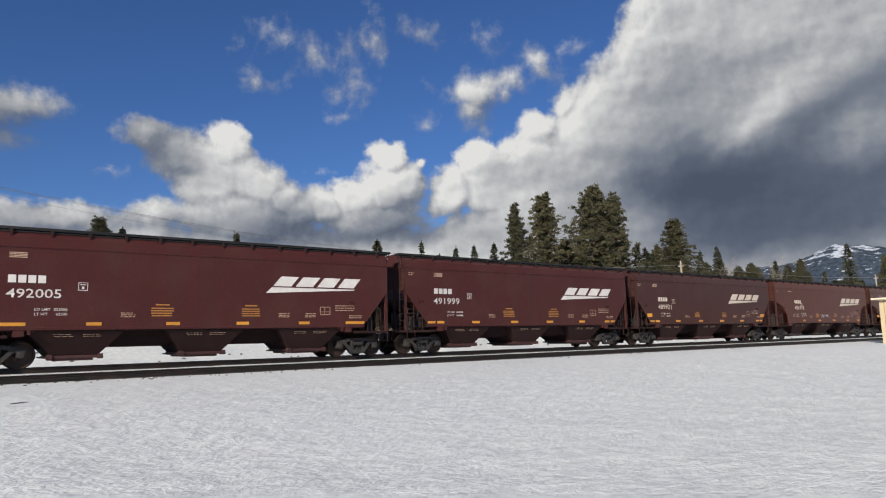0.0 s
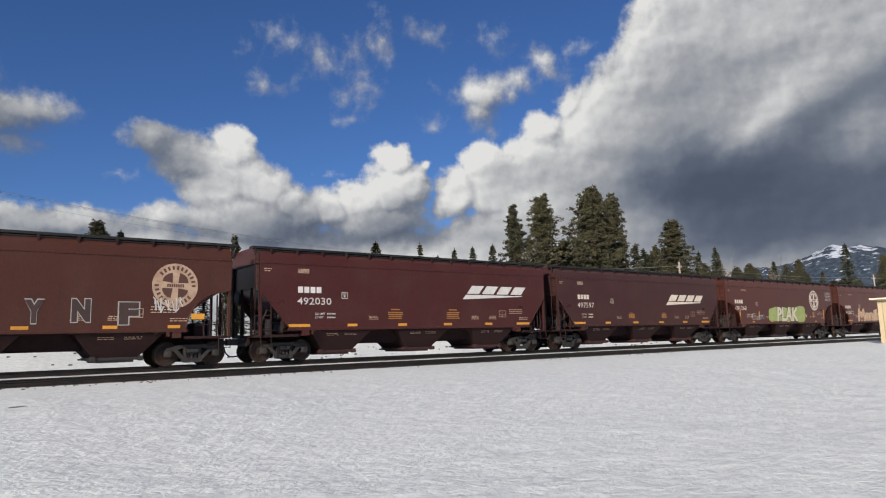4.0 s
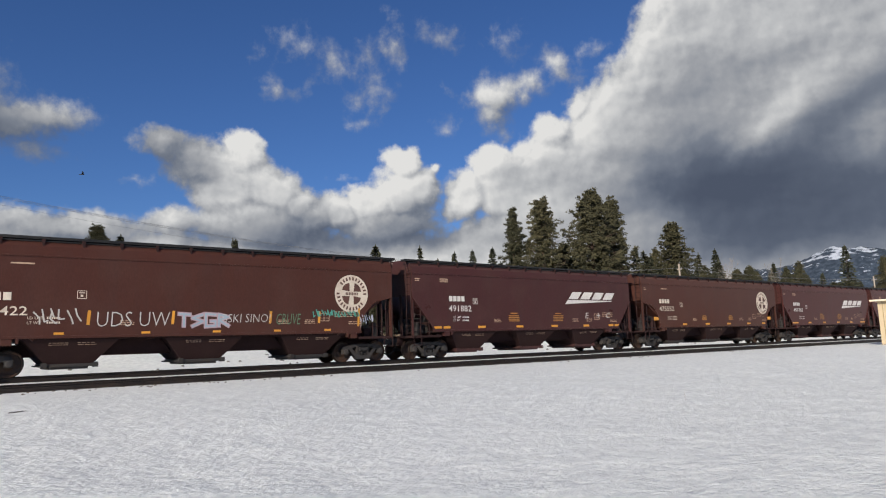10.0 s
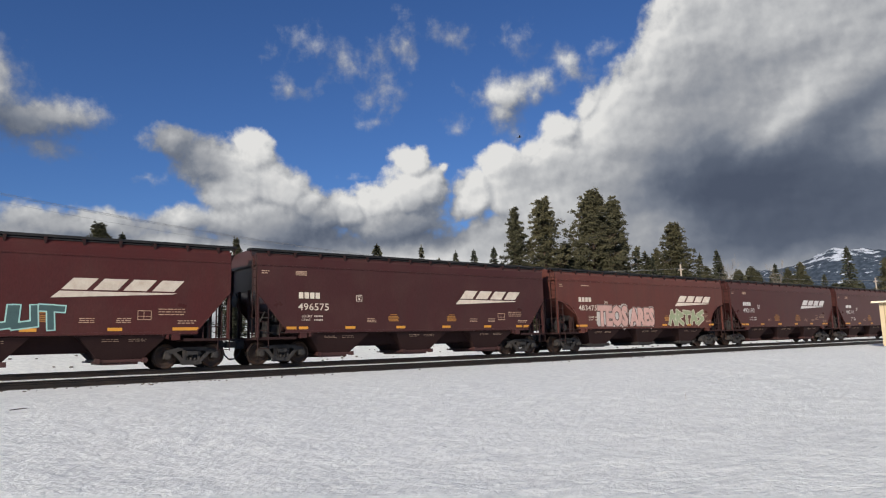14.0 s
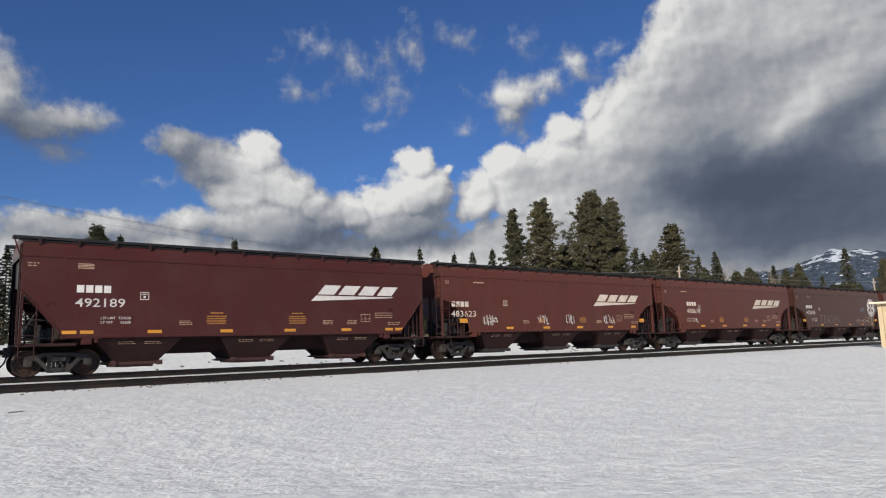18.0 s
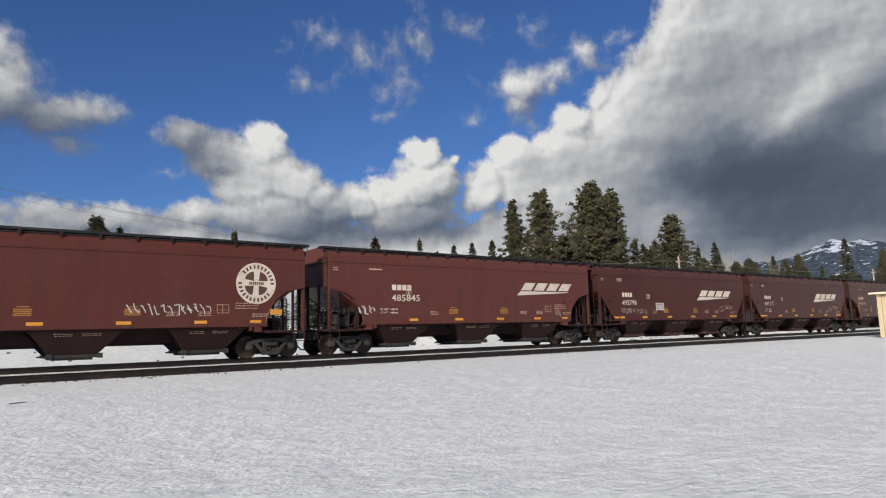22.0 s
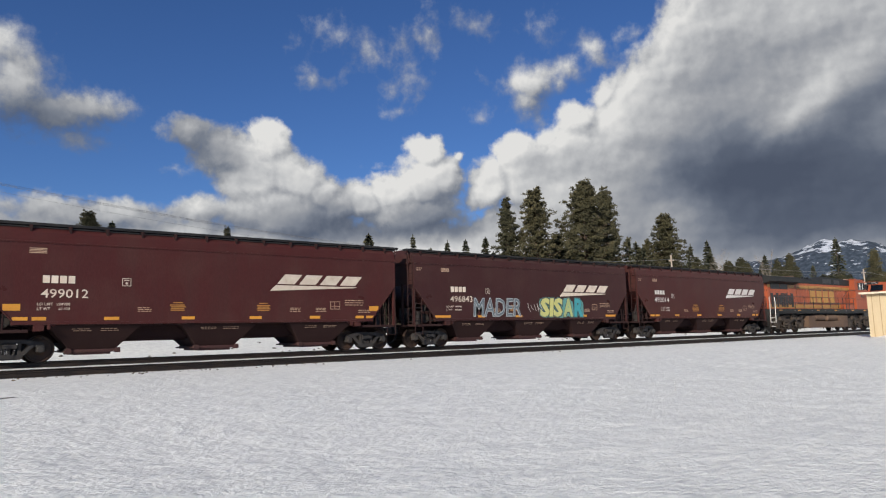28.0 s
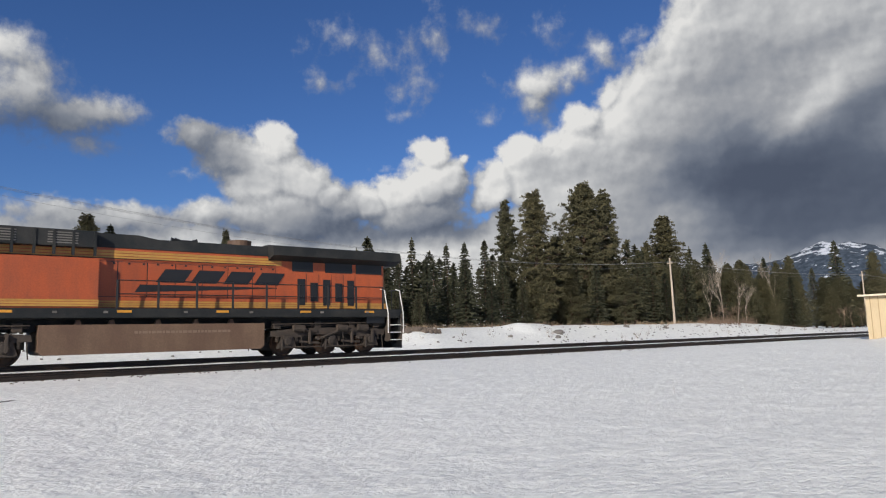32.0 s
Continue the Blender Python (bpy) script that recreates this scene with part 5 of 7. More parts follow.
        for s in (-1, 1):
            box(bm, c + s * 0.80 - 0.06, c + s * 0.80 + 0.10, -1.12, -0.9, 0.27, 0.45)
            rod(bm, (c + s * 0.88, -1.15, 0.34), (c + s * 0.88, 1.1, 0.34), 0.03, 6)
        part("outlet_gate", bm, M["rust"] if not old else M["iron"], root, "sliding outlet gate")
    # dark plates added between the bays where the set-back sheets lie in shadow
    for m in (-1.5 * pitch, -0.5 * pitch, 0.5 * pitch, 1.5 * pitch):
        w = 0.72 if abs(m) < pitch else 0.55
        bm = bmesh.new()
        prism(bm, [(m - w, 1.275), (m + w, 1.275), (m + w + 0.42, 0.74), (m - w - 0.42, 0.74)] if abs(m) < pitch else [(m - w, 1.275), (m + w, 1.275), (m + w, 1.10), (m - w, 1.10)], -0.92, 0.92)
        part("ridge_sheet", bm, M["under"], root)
    # roof walks, brackets, hatches
    for s in (-1, 1):
        bm = bmesh.new()
        box(bm, -half - 0.28, half + 0.28, s * 1.10, s * 1.48, 4.665, 4.765)
        bmesh.ops.bevel(bm, geom=bm.edges[:], offset=0.006, segments=1, affect="EDGES")
        part("running_board", bm, M["grate"], root, "grey steel roof walk")
        part("walk_rail", box(bmesh.new(), -half - 0.1, half + 0.1, s * 1.44, s * 1.475, 4.585, 4.625), M["grate"], root)
    bm = bmesh.new()
    prism(bm, [(-0.03, 4.44), (0.02, 4.44), (0.05, 4.67), (-0.06, 4.67)], 1.34, 1.54)
    brace = finish("walk_bracket", bm, M["under"])
    n = 14
    for i in range(n):
        for s in (-1, 1):
            part("walk_bracket", brace, None, root, at=pose(-half + 0.5 + (2 * half - 1.0) * i / (n - 1), 0, 0, 0, 0, 0 if s > 0 else 180))
    bm = bmesh.new()
    seg = (2 * half - 0.8) / 5
    box(bm, -seg / 2 + 0.06, seg / 2 - 0.06, -0.42, 0.42, 4.77, 4.86, 0.03)
    for k in range(4):
        x = -seg / 2 + 0.3 + k * (seg - 0.6) / 3
        box(bm, x - 0.03, x + 0.03, -0.47, 0.47, 4.78, 4.88)
    hatch = finish("roof_hatch", bm, M["hatch"])
    for i in range(5):
        part("roof_hatch", hatch, None, root, at=pose(-half + 0.4 + seg * (i + 0.5), 0, 0))
    for s in (-1, 1):
        bm = bmesh.new()
        rod(bm, (s * (half + 0.05), -1.40, 4.1), (s * (half + 0.26), -1.40, 4.74), 0.022, 5)
        part("grab_iron", bm, paint, root)
    # small stencils common to all cars
    rng = random.Random(4)
    small = []
    for x in (-3.1, 2.9, 4.1):
        small += bars(x, x + 0.5, 1.72, 1.92, 3, rng)
    small += bars(5.5, 6.5, 2.0, 2.3, 3, rng, 0.6) + bars(6.2, 6.9, 1.68, 1.85, 2, rng)
    small += [rect(-6.57, -6.05, 3.70 + 0.05 * k, 3.725 + 0.05 * k) for k in range(4)] if not old else [rect(-6.5, -5.8, 3.78, 3.83)]
    small += [rect(4.81, 5.29, 2.14, 2.16), rect(4.81, 5.29, 1.82, 1.84), rect(4.81, 4.83, 1.84, 2.14), rect(5.27, 5.29, 1.84, 2.14), rect(5.02, 5.04, 1.84, 2.14), rect(4.83, 5.27, 1.94, 1.955)]
    small += bars(-half + 0.16, -half + 0.5, 3.72, 3.9, 2, rng) if not old else bars(-half + 0.2, -half + 0.5, 3.7, 3.9, 2, rng)
    mark(root, "stencil", patch_mesh(small, "faded"), "small pale stencilled data bars", 0.001)["kind"] = "stuff"
    dull = []
    for c in (-pitch, 0.0, pitch):
        for x in (c - 0.75, c + 0.15):
            dull += [[(xx, zz) for xx, zz in b] for b in bars(x, x + 0.62, 1.05, 1.18, 2, rng, 0.5)]
    me = patch_mesh(dull, "faded")
    for v in me.vertices:
        v.co.y = 0.075 + (1.27 - v.co.z) * 0.586 - 0.006
    mark(root, "bay_stencil", me, "faint small data bars")["kind"] = "stuff"
    return root


MAROON, DEEP, BRICK, BROWN, DUSTY = (0.066, 0.0195, 0.0185, 1), (0.052, 0.0198, 0.0195, 1), (0.098, 0.0305, 0.0235, 1), (0.066, 0.0255, 0.0190, 1), (0.110, 0.036, 0.0285, 1)
NAMES = {MAROON: "maroon", DEEP: "dark maroon", BRICK: "brick-brown", BROWN: "weathered brown", DUSTY: "faded red-brown"}
WHITE, CREAM, FADED = "white", "cream", "faded"
# number, length between couplers, paint, mark ('swoosh' or 'disc'), colour of the mark, reflectors ('flat' or 'upright'), load limit and light weight where they can be read
CARS = [
    ("492005", 17.55, MAROON, "swoosh", WHITE, "flat", "223500", "62500"), ("491999", 17.45, MAROON, "swoosh", WHITE, "flat", "", ""),
    ("489921", 17.63, DEEP, "swoosh", CREAM, "flat", "", ""), ("486978", 18.19, BRICK, "swoosh", CREAM, "flat", "", ""),
    ("475210", 18.30, BROWN, "disc", FADED, "flat", "", ""), ("492030", 17.67, MAROON, "swoosh", WHITE, "flat", "", ""),
    ("497597", 17.45, DEEP, "swoosh", CREAM, "flat", "", ""), ("481268", 18.62, BRICK, "disc", CREAM, "upright", "", ""),
    ("482672", 18.63, BRICK, "swoosh", CREAM, "flat", "", ""), ("495707", 17.57, DEEP, "swoosh", WHITE, "flat", "", ""),
    ("492000", 17.64, MAROON, "swoosh", WHITE, "flat", "223500", "62500"), ("472422", 18.11, BROWN, "disc", CREAM, "upright", "", ""),
    ("491882", 17.75, DEEP, "swoosh", WHITE, "flat", "", ""), ("475552", 18.44, BROWN, "disc", CREAM, "flat", "", ""),
    ("491765", 17.55, MAROON, "swoosh", WHITE, "flat", "", ""), ("496136", 17.47, MAROON, "swoosh", CREAM, "flat", "", ""),
    ("496575", 17.69, DEEP, "swoosh", CREAM, "flat", "", ""), ("483475", 18.10, DUSTY, "swoosh", CREAM, "flat", "", ""),
    ("492192", 17.71, MAROON, "swoosh", WHITE, "flat", "", ""), ("492191", 17.40, MAROON, "swoosh", WHITE, "flat", "", ""),
    ("492189", 17.64, MAROON, "swoosh", WHITE, "flat", "223600", "62400"), ("483623", 18.29, BRICK, "swoosh", CREAM, "flat", "", ""),
    ("488618", 18.15, BRICK, "swoosh", CREAM, "flat", "", ""), ("472603", 18.24, BROWN, "disc", WHITE, "flat", "", ""),
    ("478619", 18.47, BRICK, "disc", CREAM, "flat", "", ""), ("485845", 18.02, DUSTY, "swoosh", CREAM, "flat", "", ""),
    ("495796", 17.52, MAROON, "swoosh", CREAM, "flat", "225000", "61000"), ("497171", 17.49, MAROON, "swoosh", CREAM, "flat", "", ""),
    ("474572", 18.29, BROWN, "disc", FADED, "upright", "", ""), ("495452", 17.51, MAROON, "swoosh", CREAM, "flat", "", ""),
    ("496138", 17.66, MAROON, "swoosh", CREAM, "flat", "", ""), ("499012", 17.66, MAROON, "swoosh", CREAM, "flat", "224900", "61100"),
    ("496843", 17.46, DEEP, "swoosh", CREAM, "flat", "", ""), ("492014", 17.73, MAROON, "swoosh", WHITE, "flat", "", ""),
]
OLD = {"486978", "475210", "481268", "482672", "472422", "475552", "483475", "483623", "488618", "472603", "478619", "485845", "474572"}
# how far the road number of a car lies along and above the usual place
SHIFT = {"499012": (0.43, -0.17), "496138": (0.5, -0.17), "496136": (0.6, -0.15), "496575": (0.15, -0.14), "489921": (0.55, -0.1), "491882": (0.55, -0.1), "492014": (0.2, 0.0), "497171": (0.35, -0.1), "495796": (0.45, -0.12), "496843": (0.6, -0.15),
         "495452": (0.4, -0.12), "486978": (1.25, 0.0), "485845": (1.5, 0.0), "488618": (0.9, 0.0), "483623": (-1.2, -0.3), "482672": (-0.6, -0.3), "481268": (-0.7, -0.05), "472422": (-0.75, -0.3)}
UNIT = finish("reflector", box(bmesh.new(), -0.5, 0.5, -0.004, 0.004, -0.5, 0.5), M["reflector"])
FIRST = {k: hopper_proto(k) for k in ("new", "old")}
TRAIN = []
used = set()
coupling = -17.55
for number, length, tone, badge, ink, refl, limit, weight in CARS:
    kind = "old" if number in OLD else "new"
    if kind in used:
        car = copy_thing(FIRST[kind], Matrix())
    else:
        car = FIRST[kind]
        used.add(kind)
    TRAIN.append((car, coupling + length / 2 + 0.44, tone, number, badge, ink, refl, limit, weight))
    coupling += length
for car, x, tone, number, badge, ink, refl, limit, weight in TRAIN:
    old = number in OLD
    k = 1.03 if old else 1.0
    rng = random.Random(int(number))
    words = {"swoosh": "a slanted pale block emblem", "disc": "a pale round emblem"}[badge]
    tagged(car, "%s covered hopper number %s with %s" % (NAMES[tone], number, words))
    late = int(number) >= 495000 and ink == CREAM
    bx, bz = (-4.49 + (0.85 if late else 0.0), 2.64)
    frame_ = [rect(bx, bx + 0.30, bz + 0.26, bz + 0.28), rect(bx, bx + 0.30, bz, bz + 0.02), rect(bx, bx + 0.02, bz + 0.02, bz + 0.26), rect(bx + 0.28, bx + 0.30, bz + 0.02, bz + 0.26)]
    mark(car, "class_stencil", patch_mesh(frame_ + [rect(bx + 0.06, bx + 0.24, bz + 0.19, bz + 0.22), rect(bx + 0.11, bx + 0.19, bz + 0.06, bz + 0.14)], ink), "small boxed stencil", 0.002)
    shade = rng.uniform(0.88, 1.10)
    for ob in car.children_recursive:
        ob.color = (tone[0] * shade, tone[1] * shade, tone[2] * shade, 1)
    dx, dz = SHIFT.get(number, (0.0, 0.0))
    x0 = -6.60 * k + dx
    wide = 1.44 if late or number in ("491882", "489921") else 1.60
    mark(car, "car_number", glyphs(number, x0, x0 + wide, 2.36 + dz, 2.66 + dz, "car_number", ink, 0.006), "pale stencilled road number", 0.002)
    mark(car, "owner_mark", patch_mesh(block_mark(x0 + 0.02, x0 + 0.73 * wide, 2.86 + dz, 3.12 + dz, 0.0), ink), "row of pale plain blocks", 0.002)
    lx = -5.77 * k - (0.5 if late else 0.0)
    mark(car, "limit_text", glyphs("LD LMT", lx, lx + 0.47, 1.93, 2.02, "limit_text", ink, 0.004), lift=0.002)
    mark(car, "weight_text", glyphs("LT WT", lx, lx + 0.39, 1.77, 1.86, "weight_text", ink, 0.004), lift=0.002)
    if limit:
        mark(car, "limit_figures", glyphs(limit, lx + 0.57, lx + 0.98, 1.93, 2.02, "limit_figures", ink, 0.004), lift=0.002)
        mark(car, "weight_figures", glyphs(weight, lx + 0.64, lx + 0.98, 1.77, 1.86, "weight_figures", ink, 0.004), lift=0.002)
    else:
        mark(car, "limit_figures", patch_mesh([rect(lx + 0.57 + 0.07 * i, lx + 0.615 + 0.07 * i, z, z + 0.07) for z in (1.94, 1.78) for i in range(6)], ink), lift=0.002)
    if badge == "swoosh":
        ex, ez, el_ = (0.28, 0.0, 4.24) if old else (-0.34, -0.13, 4.30) if late else (0.0, 0.0, 4.34)
        ex += 2.63 * k
        mark(car, "emblem", patch_mesh(block_mark(ex, ex + el_, 3.00 + ez, 3.41 + ez, 0.36) + [[(ex - 0.27, 2.71 + ez), (ex + el_ - 0.55, 2.90 + ez), (ex + el_ - 0.42, 2.94 + ez), (ex - 0.02, 2.95 + ez)]], ink), "slanted pale blocks over a tapering bar", 0.002)
    else:
        cx, cz = (5.15, 3.18) if number == "481268" else (6.40, 3.02)
        mark(car, "emblem", patch_mesh([disc(cx, cz, 0.84)], ink), "pale round emblem", 0.002)
        quarters = [disc(cx + sx * 0.10, cz + sz * 0.10, 0.38, 10, a, a + 1.56) + [(cx + sx * 0.10, cz + sz * 0.10)] for sx, sz, a in ((1, 1, 0.0), (-1, 1, 1.57), (-1, -1, 3.14), (1, -1, 4.71))]
        ring = []
        for i in range(26):
            a = 6.283 * i / 26
            if abs(math.sin(a + 0.35)) < 0.16:
                continue
            ca, sa = math.cos(a), math.sin(a)
            ring.append([(cx + r * ca - w * sa, cz + r * sa + w * ca) for r, w in ((0.60, -0.036), (0.75, -0.042), (0.75, 0.042), (0.60, 0.036))])
        ring += [rect(cx - 0.30 + 0.08 * i, cx - 0.245 + 0.08 * i, cz - 0.06, cz + 0.06) for i in range(8)]
        mark(car, "emblem_figure", patch_mesh(quarters + ring, spray((0.09, 0.036, 0.025))), "dark quarters and ring of bars", 0.005)
    if refl == "flat":
        wide = rng.random() < 0.5
        ends = [(-6.50, 0.99), (6.53, 0.95)] if wide and not old else [(-6.75, 0.45), (-6.2, 0.42), (6.3, 0.42), (6.85, 0.42)]
        spots = ends + [(-3.95, 0.49), (-1.27, 0.49), (1.41, 0.5), (4.07, 0.48)]
        if old:
            spots = [(-3.95, 0.49), (-1.27, 0.49), (1.41, 0.5), (4.07, 0.48)] + ([(-6.4, 0.95), (6.7, 0.6)] if number in ("482672", "483475") else [(6.2, 0.45)])
        for cx, w in spots:
            part("reflector", UNIT, None, car, "orange reflective strip", at=pose(cx * k, NEAR, 1.48)).scale = (w, 1, 0.115)
        if number in ("475210", "475552", "472603", "478619", "483623", "482672", "489921", "499012"):
            for cx in ((7.05, -7.0) if number not in ("482672",) else (7.1,)):
                part("reflector", UNIT, None, car, "orange reflective plate", at=pose(cx * k, NEAR, 1.86)).scale = (0.5, 1, 0.22)
    else:
        for cx, h in ((-6.85, 0.75), (-4.1, 0.5), (-1.25, 0.5), (2.6, 0.5), (4.8, 0.5), (6.75, 0.8)):
            part("reflector", UNIT, None, car, "upright orange reflective strip", at=pose(cx, NEAR, 1.98, 0, 4, 0)).scale = (0.10, 1, h)
        for cx in (-5.0, -2.2, 0.4, 2.9, 5.2):
            part("reflector", UNIT, None, car, "faded reflective tab", at=pose(cx, NEAR, 1.44)).scale = (0.3, 1, 0.08)
    if refl == "flat" and number not in ("475210", "472603"):
        for cx in (-1.66, 1.74):
            q = 1.0 if ink == WHITE else 0.72
            rows = [rect(cx - 0.25 * q, cx + 0.25 * q, 1.75 + 0.40 * q, 1.75 + 0.45 * q)] + [rect(cx - 0.42 * q + rng.uniform(0, 0.05), cx + 0.42 * q - rng.uniform(0, 0.08), 1.75 + i * 0.09 * q, 1.795 + i * 0.09 * q) for i in range(4)]
            mark(car, "warning_panel", patch_mesh(rows, "warning"), "yellow-orange warning bars", 0.002)

CAR = {row[3]: row[0] for row in TRAIN}
# sprayed pieces, car by car
W1, K1 = (0.54, 0.52, 0.49), (0.03, 0.03, 0.03)
scrawl(CAR["486978"], -4.5, -3.6, 1.75, 2.15, W1, 1, 5)
scrawl(CAR["486978"], -1.1, 0.5, 1.7, 2.0, W1, 2, 8)
scrawl(CAR["475210"], -7.0, -5.6, 3.25, 3.7, W1, 3, 5, 0.05)
scrawl(CAR["475210"], -6.3, -4.4, 2.15, 2.45, W1, 4, 9)
for i, (ch, cx) in enumerate(zip("RUENYNF", (-4.46, -3.05, -1.66, 0.27, 1.84, 3.25, 4.8))):
    z = 1.66 + (0.10, -0.12, 0.06, 0.14, 0.04, 0.08, -0.02)[i]
    sprayed(CAR["475210"], ch, cx - 0.24, cx + 0.24, z, z + 0.66, (0.050, 0.026, 0.022), (0.40, 0.39, 0.35), None, 0.07, 0.0, 0.035)
scrawl(CAR["475210"], 5.6, 6.7, 2.0, 2.6, W1, 5, 8, 0.05)
sprayed(CAR["481268"], "PLAK", -1.35, 2.05, 1.52, 2.52, (0.66, 0.60, 0.44), K1, (0.34, 0.40, 0.13), 0.04, 0.15, 0.035, (1.0, 1.1))
sprayed(CAR["481268"], "China", -5.2, -4.0, 1.58, 2.1, W1, None, None, -0.012, 0.25)
scrawl(CAR["481268"], -4.2, -3.4, 1.55, 2.0, (0.3, 0.42, 0.55), 22, 4)
scrawl(CAR["481268"], 3.0, 3.7, 1.7, 2.1, (0.6, 0.42, 0.22), 23, 5)
for i, word in enumerate(("REE", "MEME", "DASK")):
    sprayed(CAR["481268"], word, 7.3, 8.35, 3.18 + 0.27 * i, 3.38 + 0.27 * i, W1, None, None, 0.0, 0.15)
capital = [(-4.72, 1.60), (-4.55, 2.36), (-4.10, 1.92), (-3.60, 2.36), (-3.48, 1.60)]
mark(CAR["482672"], "graffiti_outline", patch_mesh(stroke(capital, 0.40), spray((0.62, 0.56, 0.48))), "spray-painted outline", 0.006)
mark(CAR["482672"], "graffiti_fill", patch_mesh(stroke(capital, 0.31), spray((0.50, 0.30, 0.16))), "spray-painted letters", 0.010)
sprayed(CAR["482672"], "anik", -3.2, 0.25, 1.52, 2.42, (0.50, 0.30, 0.16), (0.62, 0.56, 0.48), None, 0.04, 0.05, 0.025)
sprayed(CAR["482672"], "SMASH", 1.75, 3.35, 2.08, 2.42, W1, None, None, -0.005, 0.2)
sprayed(CAR["482672"], "THEM", 2.2, 3.3, 1.68, 1.98, W1, None, None, -0.005, 0.2)
scrawl(CAR["482672"], 3.6, 5.2, 1.75, 2.1, W1, 32, 7, 0.035)
scrawl(CAR["472422"], -5.8, -4.3, 1.75, 2.3, (0.45, 0.43, 0.40), 41, 6, 0.05)
sprayed(CAR["472422"], "UDS UW", -3.85, -1.35, 1.65, 2.2, W1, None, None, -0.018, 0.05)
graffiti(CAR["472422"], -1.1, 0.9, 1.6, 2.15, 4, (0.28, 0.36, 0.42), (0.42, 0.30, 0.33), 43, None, 0.07)
sprayed(CAR["472422"], "BSKI SINO!", 0.6, 2.6, 1.78, 2.12, W1, None, None, -0.015, 0.1)
sprayed(CAR["472422"], "CRUVE", 2.85, 3.95, 1.68, 2.14, (0.10, 0.20, 0.12), None, None, -0.012, 0.2)
scrawl(CAR["472422"], 4.5, 5.6, 1.98, 2.32, (0.06, 0.26, 0.21), 45, 8, 0.05)
scrawl(CAR["472422"], 5.6, 6.8, 1.98, 2.28, (0.06, 0.24, 0.18), 46, 9, 0.05)
scrawl(CAR["472422"], 6.8, 7.5, 1.68, 2.12, (0.36, 0.38, 0.46), 47, 6, 0.04)
for ch, cx in zip("E+C", (4.0, 5.0, 5.9)):
    sprayed(CAR["491882"], ch, cx, cx + 0.36, 1.9, 2.22, W1, None, None, -0.01, 0.2)
graffiti(CAR["496136"], -0.5, 2.4, 1.5, 2.3, 4, (0.05, 0.10, 0.10), (0.36, 0.60, 0.55), 51)
sprayed(CAR["483475"], "TEOS", -5.1, -2.4, 1.5, 2.6, (0.55, 0.33, 0.28), (0.12, 0.08, 0.07), (0.50, 0.46, 0.42), 0.06)
sprayed(CAR["483475"], "ARES", -2.1, 0.3, 1.5, 2.5, (0.55, 0.33, 0.28), (0.12, 0.08, 0.07), (0.50, 0.46, 0.42), 0.06)
graffiti(CAR["483475"], 1.9, 6.0, 1.5, 2.45, 5, (0.30, 0.34, 0.20), (0.60, 0.55, 0.42), 62)
for a, b, s in ((-5.9, -4.9, 71), (-2.0, -1.1, 72), (0.3, 1.0, 73), (3.6, 4.6, 74)):
    scrawl(CAR["483623"], a, b, 1.6, 2.2, W1, s, 5, 0.045)
scrawl(CAR["488618"], -5.0, -4.6, 1.65, 2.05, W1, 75, 2, 0.04)
sprayed(CAR["472603"], "TEASIN", -4.4, -0.7, 1.62, 2.3, (0.15, 0.125, 0.115), None, None, -0.012, 0.1)
scrawl(CAR["472603"], 4.0, 4.9, 2.55, 3.0, (0.25, 0.33, 0.40), 82, 5, 0.04)
scrawl(CAR["472603"], 6.9, 7.6, 2.55, 3.0, (0.3, 0.38, 0.42), 83, 4, 0.04)
scrawl(CAR["472603"], 3.0, 6.8, 1.6, 1.95, (0.45, 0.38, 0.34), 84, 12, 0.03)
scrawl(CAR["478619"], 1.5, 4.6, 1.75, 2.2, W1, 91, 13, 0.04)
scrawl(CAR["478619"], -7.3, -6.1, 2.9, 3.7, W1, 92, 5, 0.06)
scrawl(CAR["485845"], -7.1, -6.2, 1.75, 2.15, W1, 93, 5, 0.05)
scrawl(CAR["485845"], 5.6, 6.1, 1.5, 2.0, (0.3, 0.27, 0.25), 94, 4, 0.04)
graffiti(CAR["495796"], -2.7, -1.9, 1.95, 2.35, 3, (0.25, 0.24, 0.22), (0.62, 0.58, 0.54), 95)
scrawl(CAR["495796"], -5.9, -3.6, 1.7, 2.05, (0.32, 0.25, 0.23), 96, 9, 0.03)
for ch, x0, x1 in (("A", -3.05, -2.35), ("C", -2.2, -1.6), ("S", -1.5, -0.95), ("L", -0.8, -0.25)):
    sprayed(CAR["474572"], ch, x0, x1, 1.55, 2.32, (0.035, 0.030, 0.030), (0.74, 0.72, 0.68), None, 0.085, 0.1, 0.035)
graffiti(CAR["474572"], 0.35, 3.6, 1.45, 2.40, 6, (0.040, 0.032, 0.032), (0.60, 0.60, 0.58), 102)
graffiti(CAR["495452"], 0.6, 2.6, 1.45, 2.35, 2, (0.42, 0.42, 0.38), (0.36, 0.33, 0.30), 103)
sprayed(CAR["496843"], "MADER", -4.5, -1.1, 1.5, 2.4, (0.12, 0.155, 0.18), (0.36, 0.40, 0.41), None, -0.005, 0.1, 0.035)
for word, x0, x1, fill in (("SIS", 0.45, 2.15, (0.56, 0.55, 0.20)), ("A", 2.3, 3.05, (0.42, 0.48, 0.20)), ("R", 3.25, 3.95, (0.05, 0.30, 0.33))):
    sprayed(CAR["496843"], word, x0, x1, 1.5, 2.42, fill, (0.05, 0.09, 0.09), (0.10, 0.28, 0.26), 0.05, 0.1)
scrawl(CAR["496843"], -0.6, 0.6, 1.7, 2.2, W1, 113, 5, 0.03)


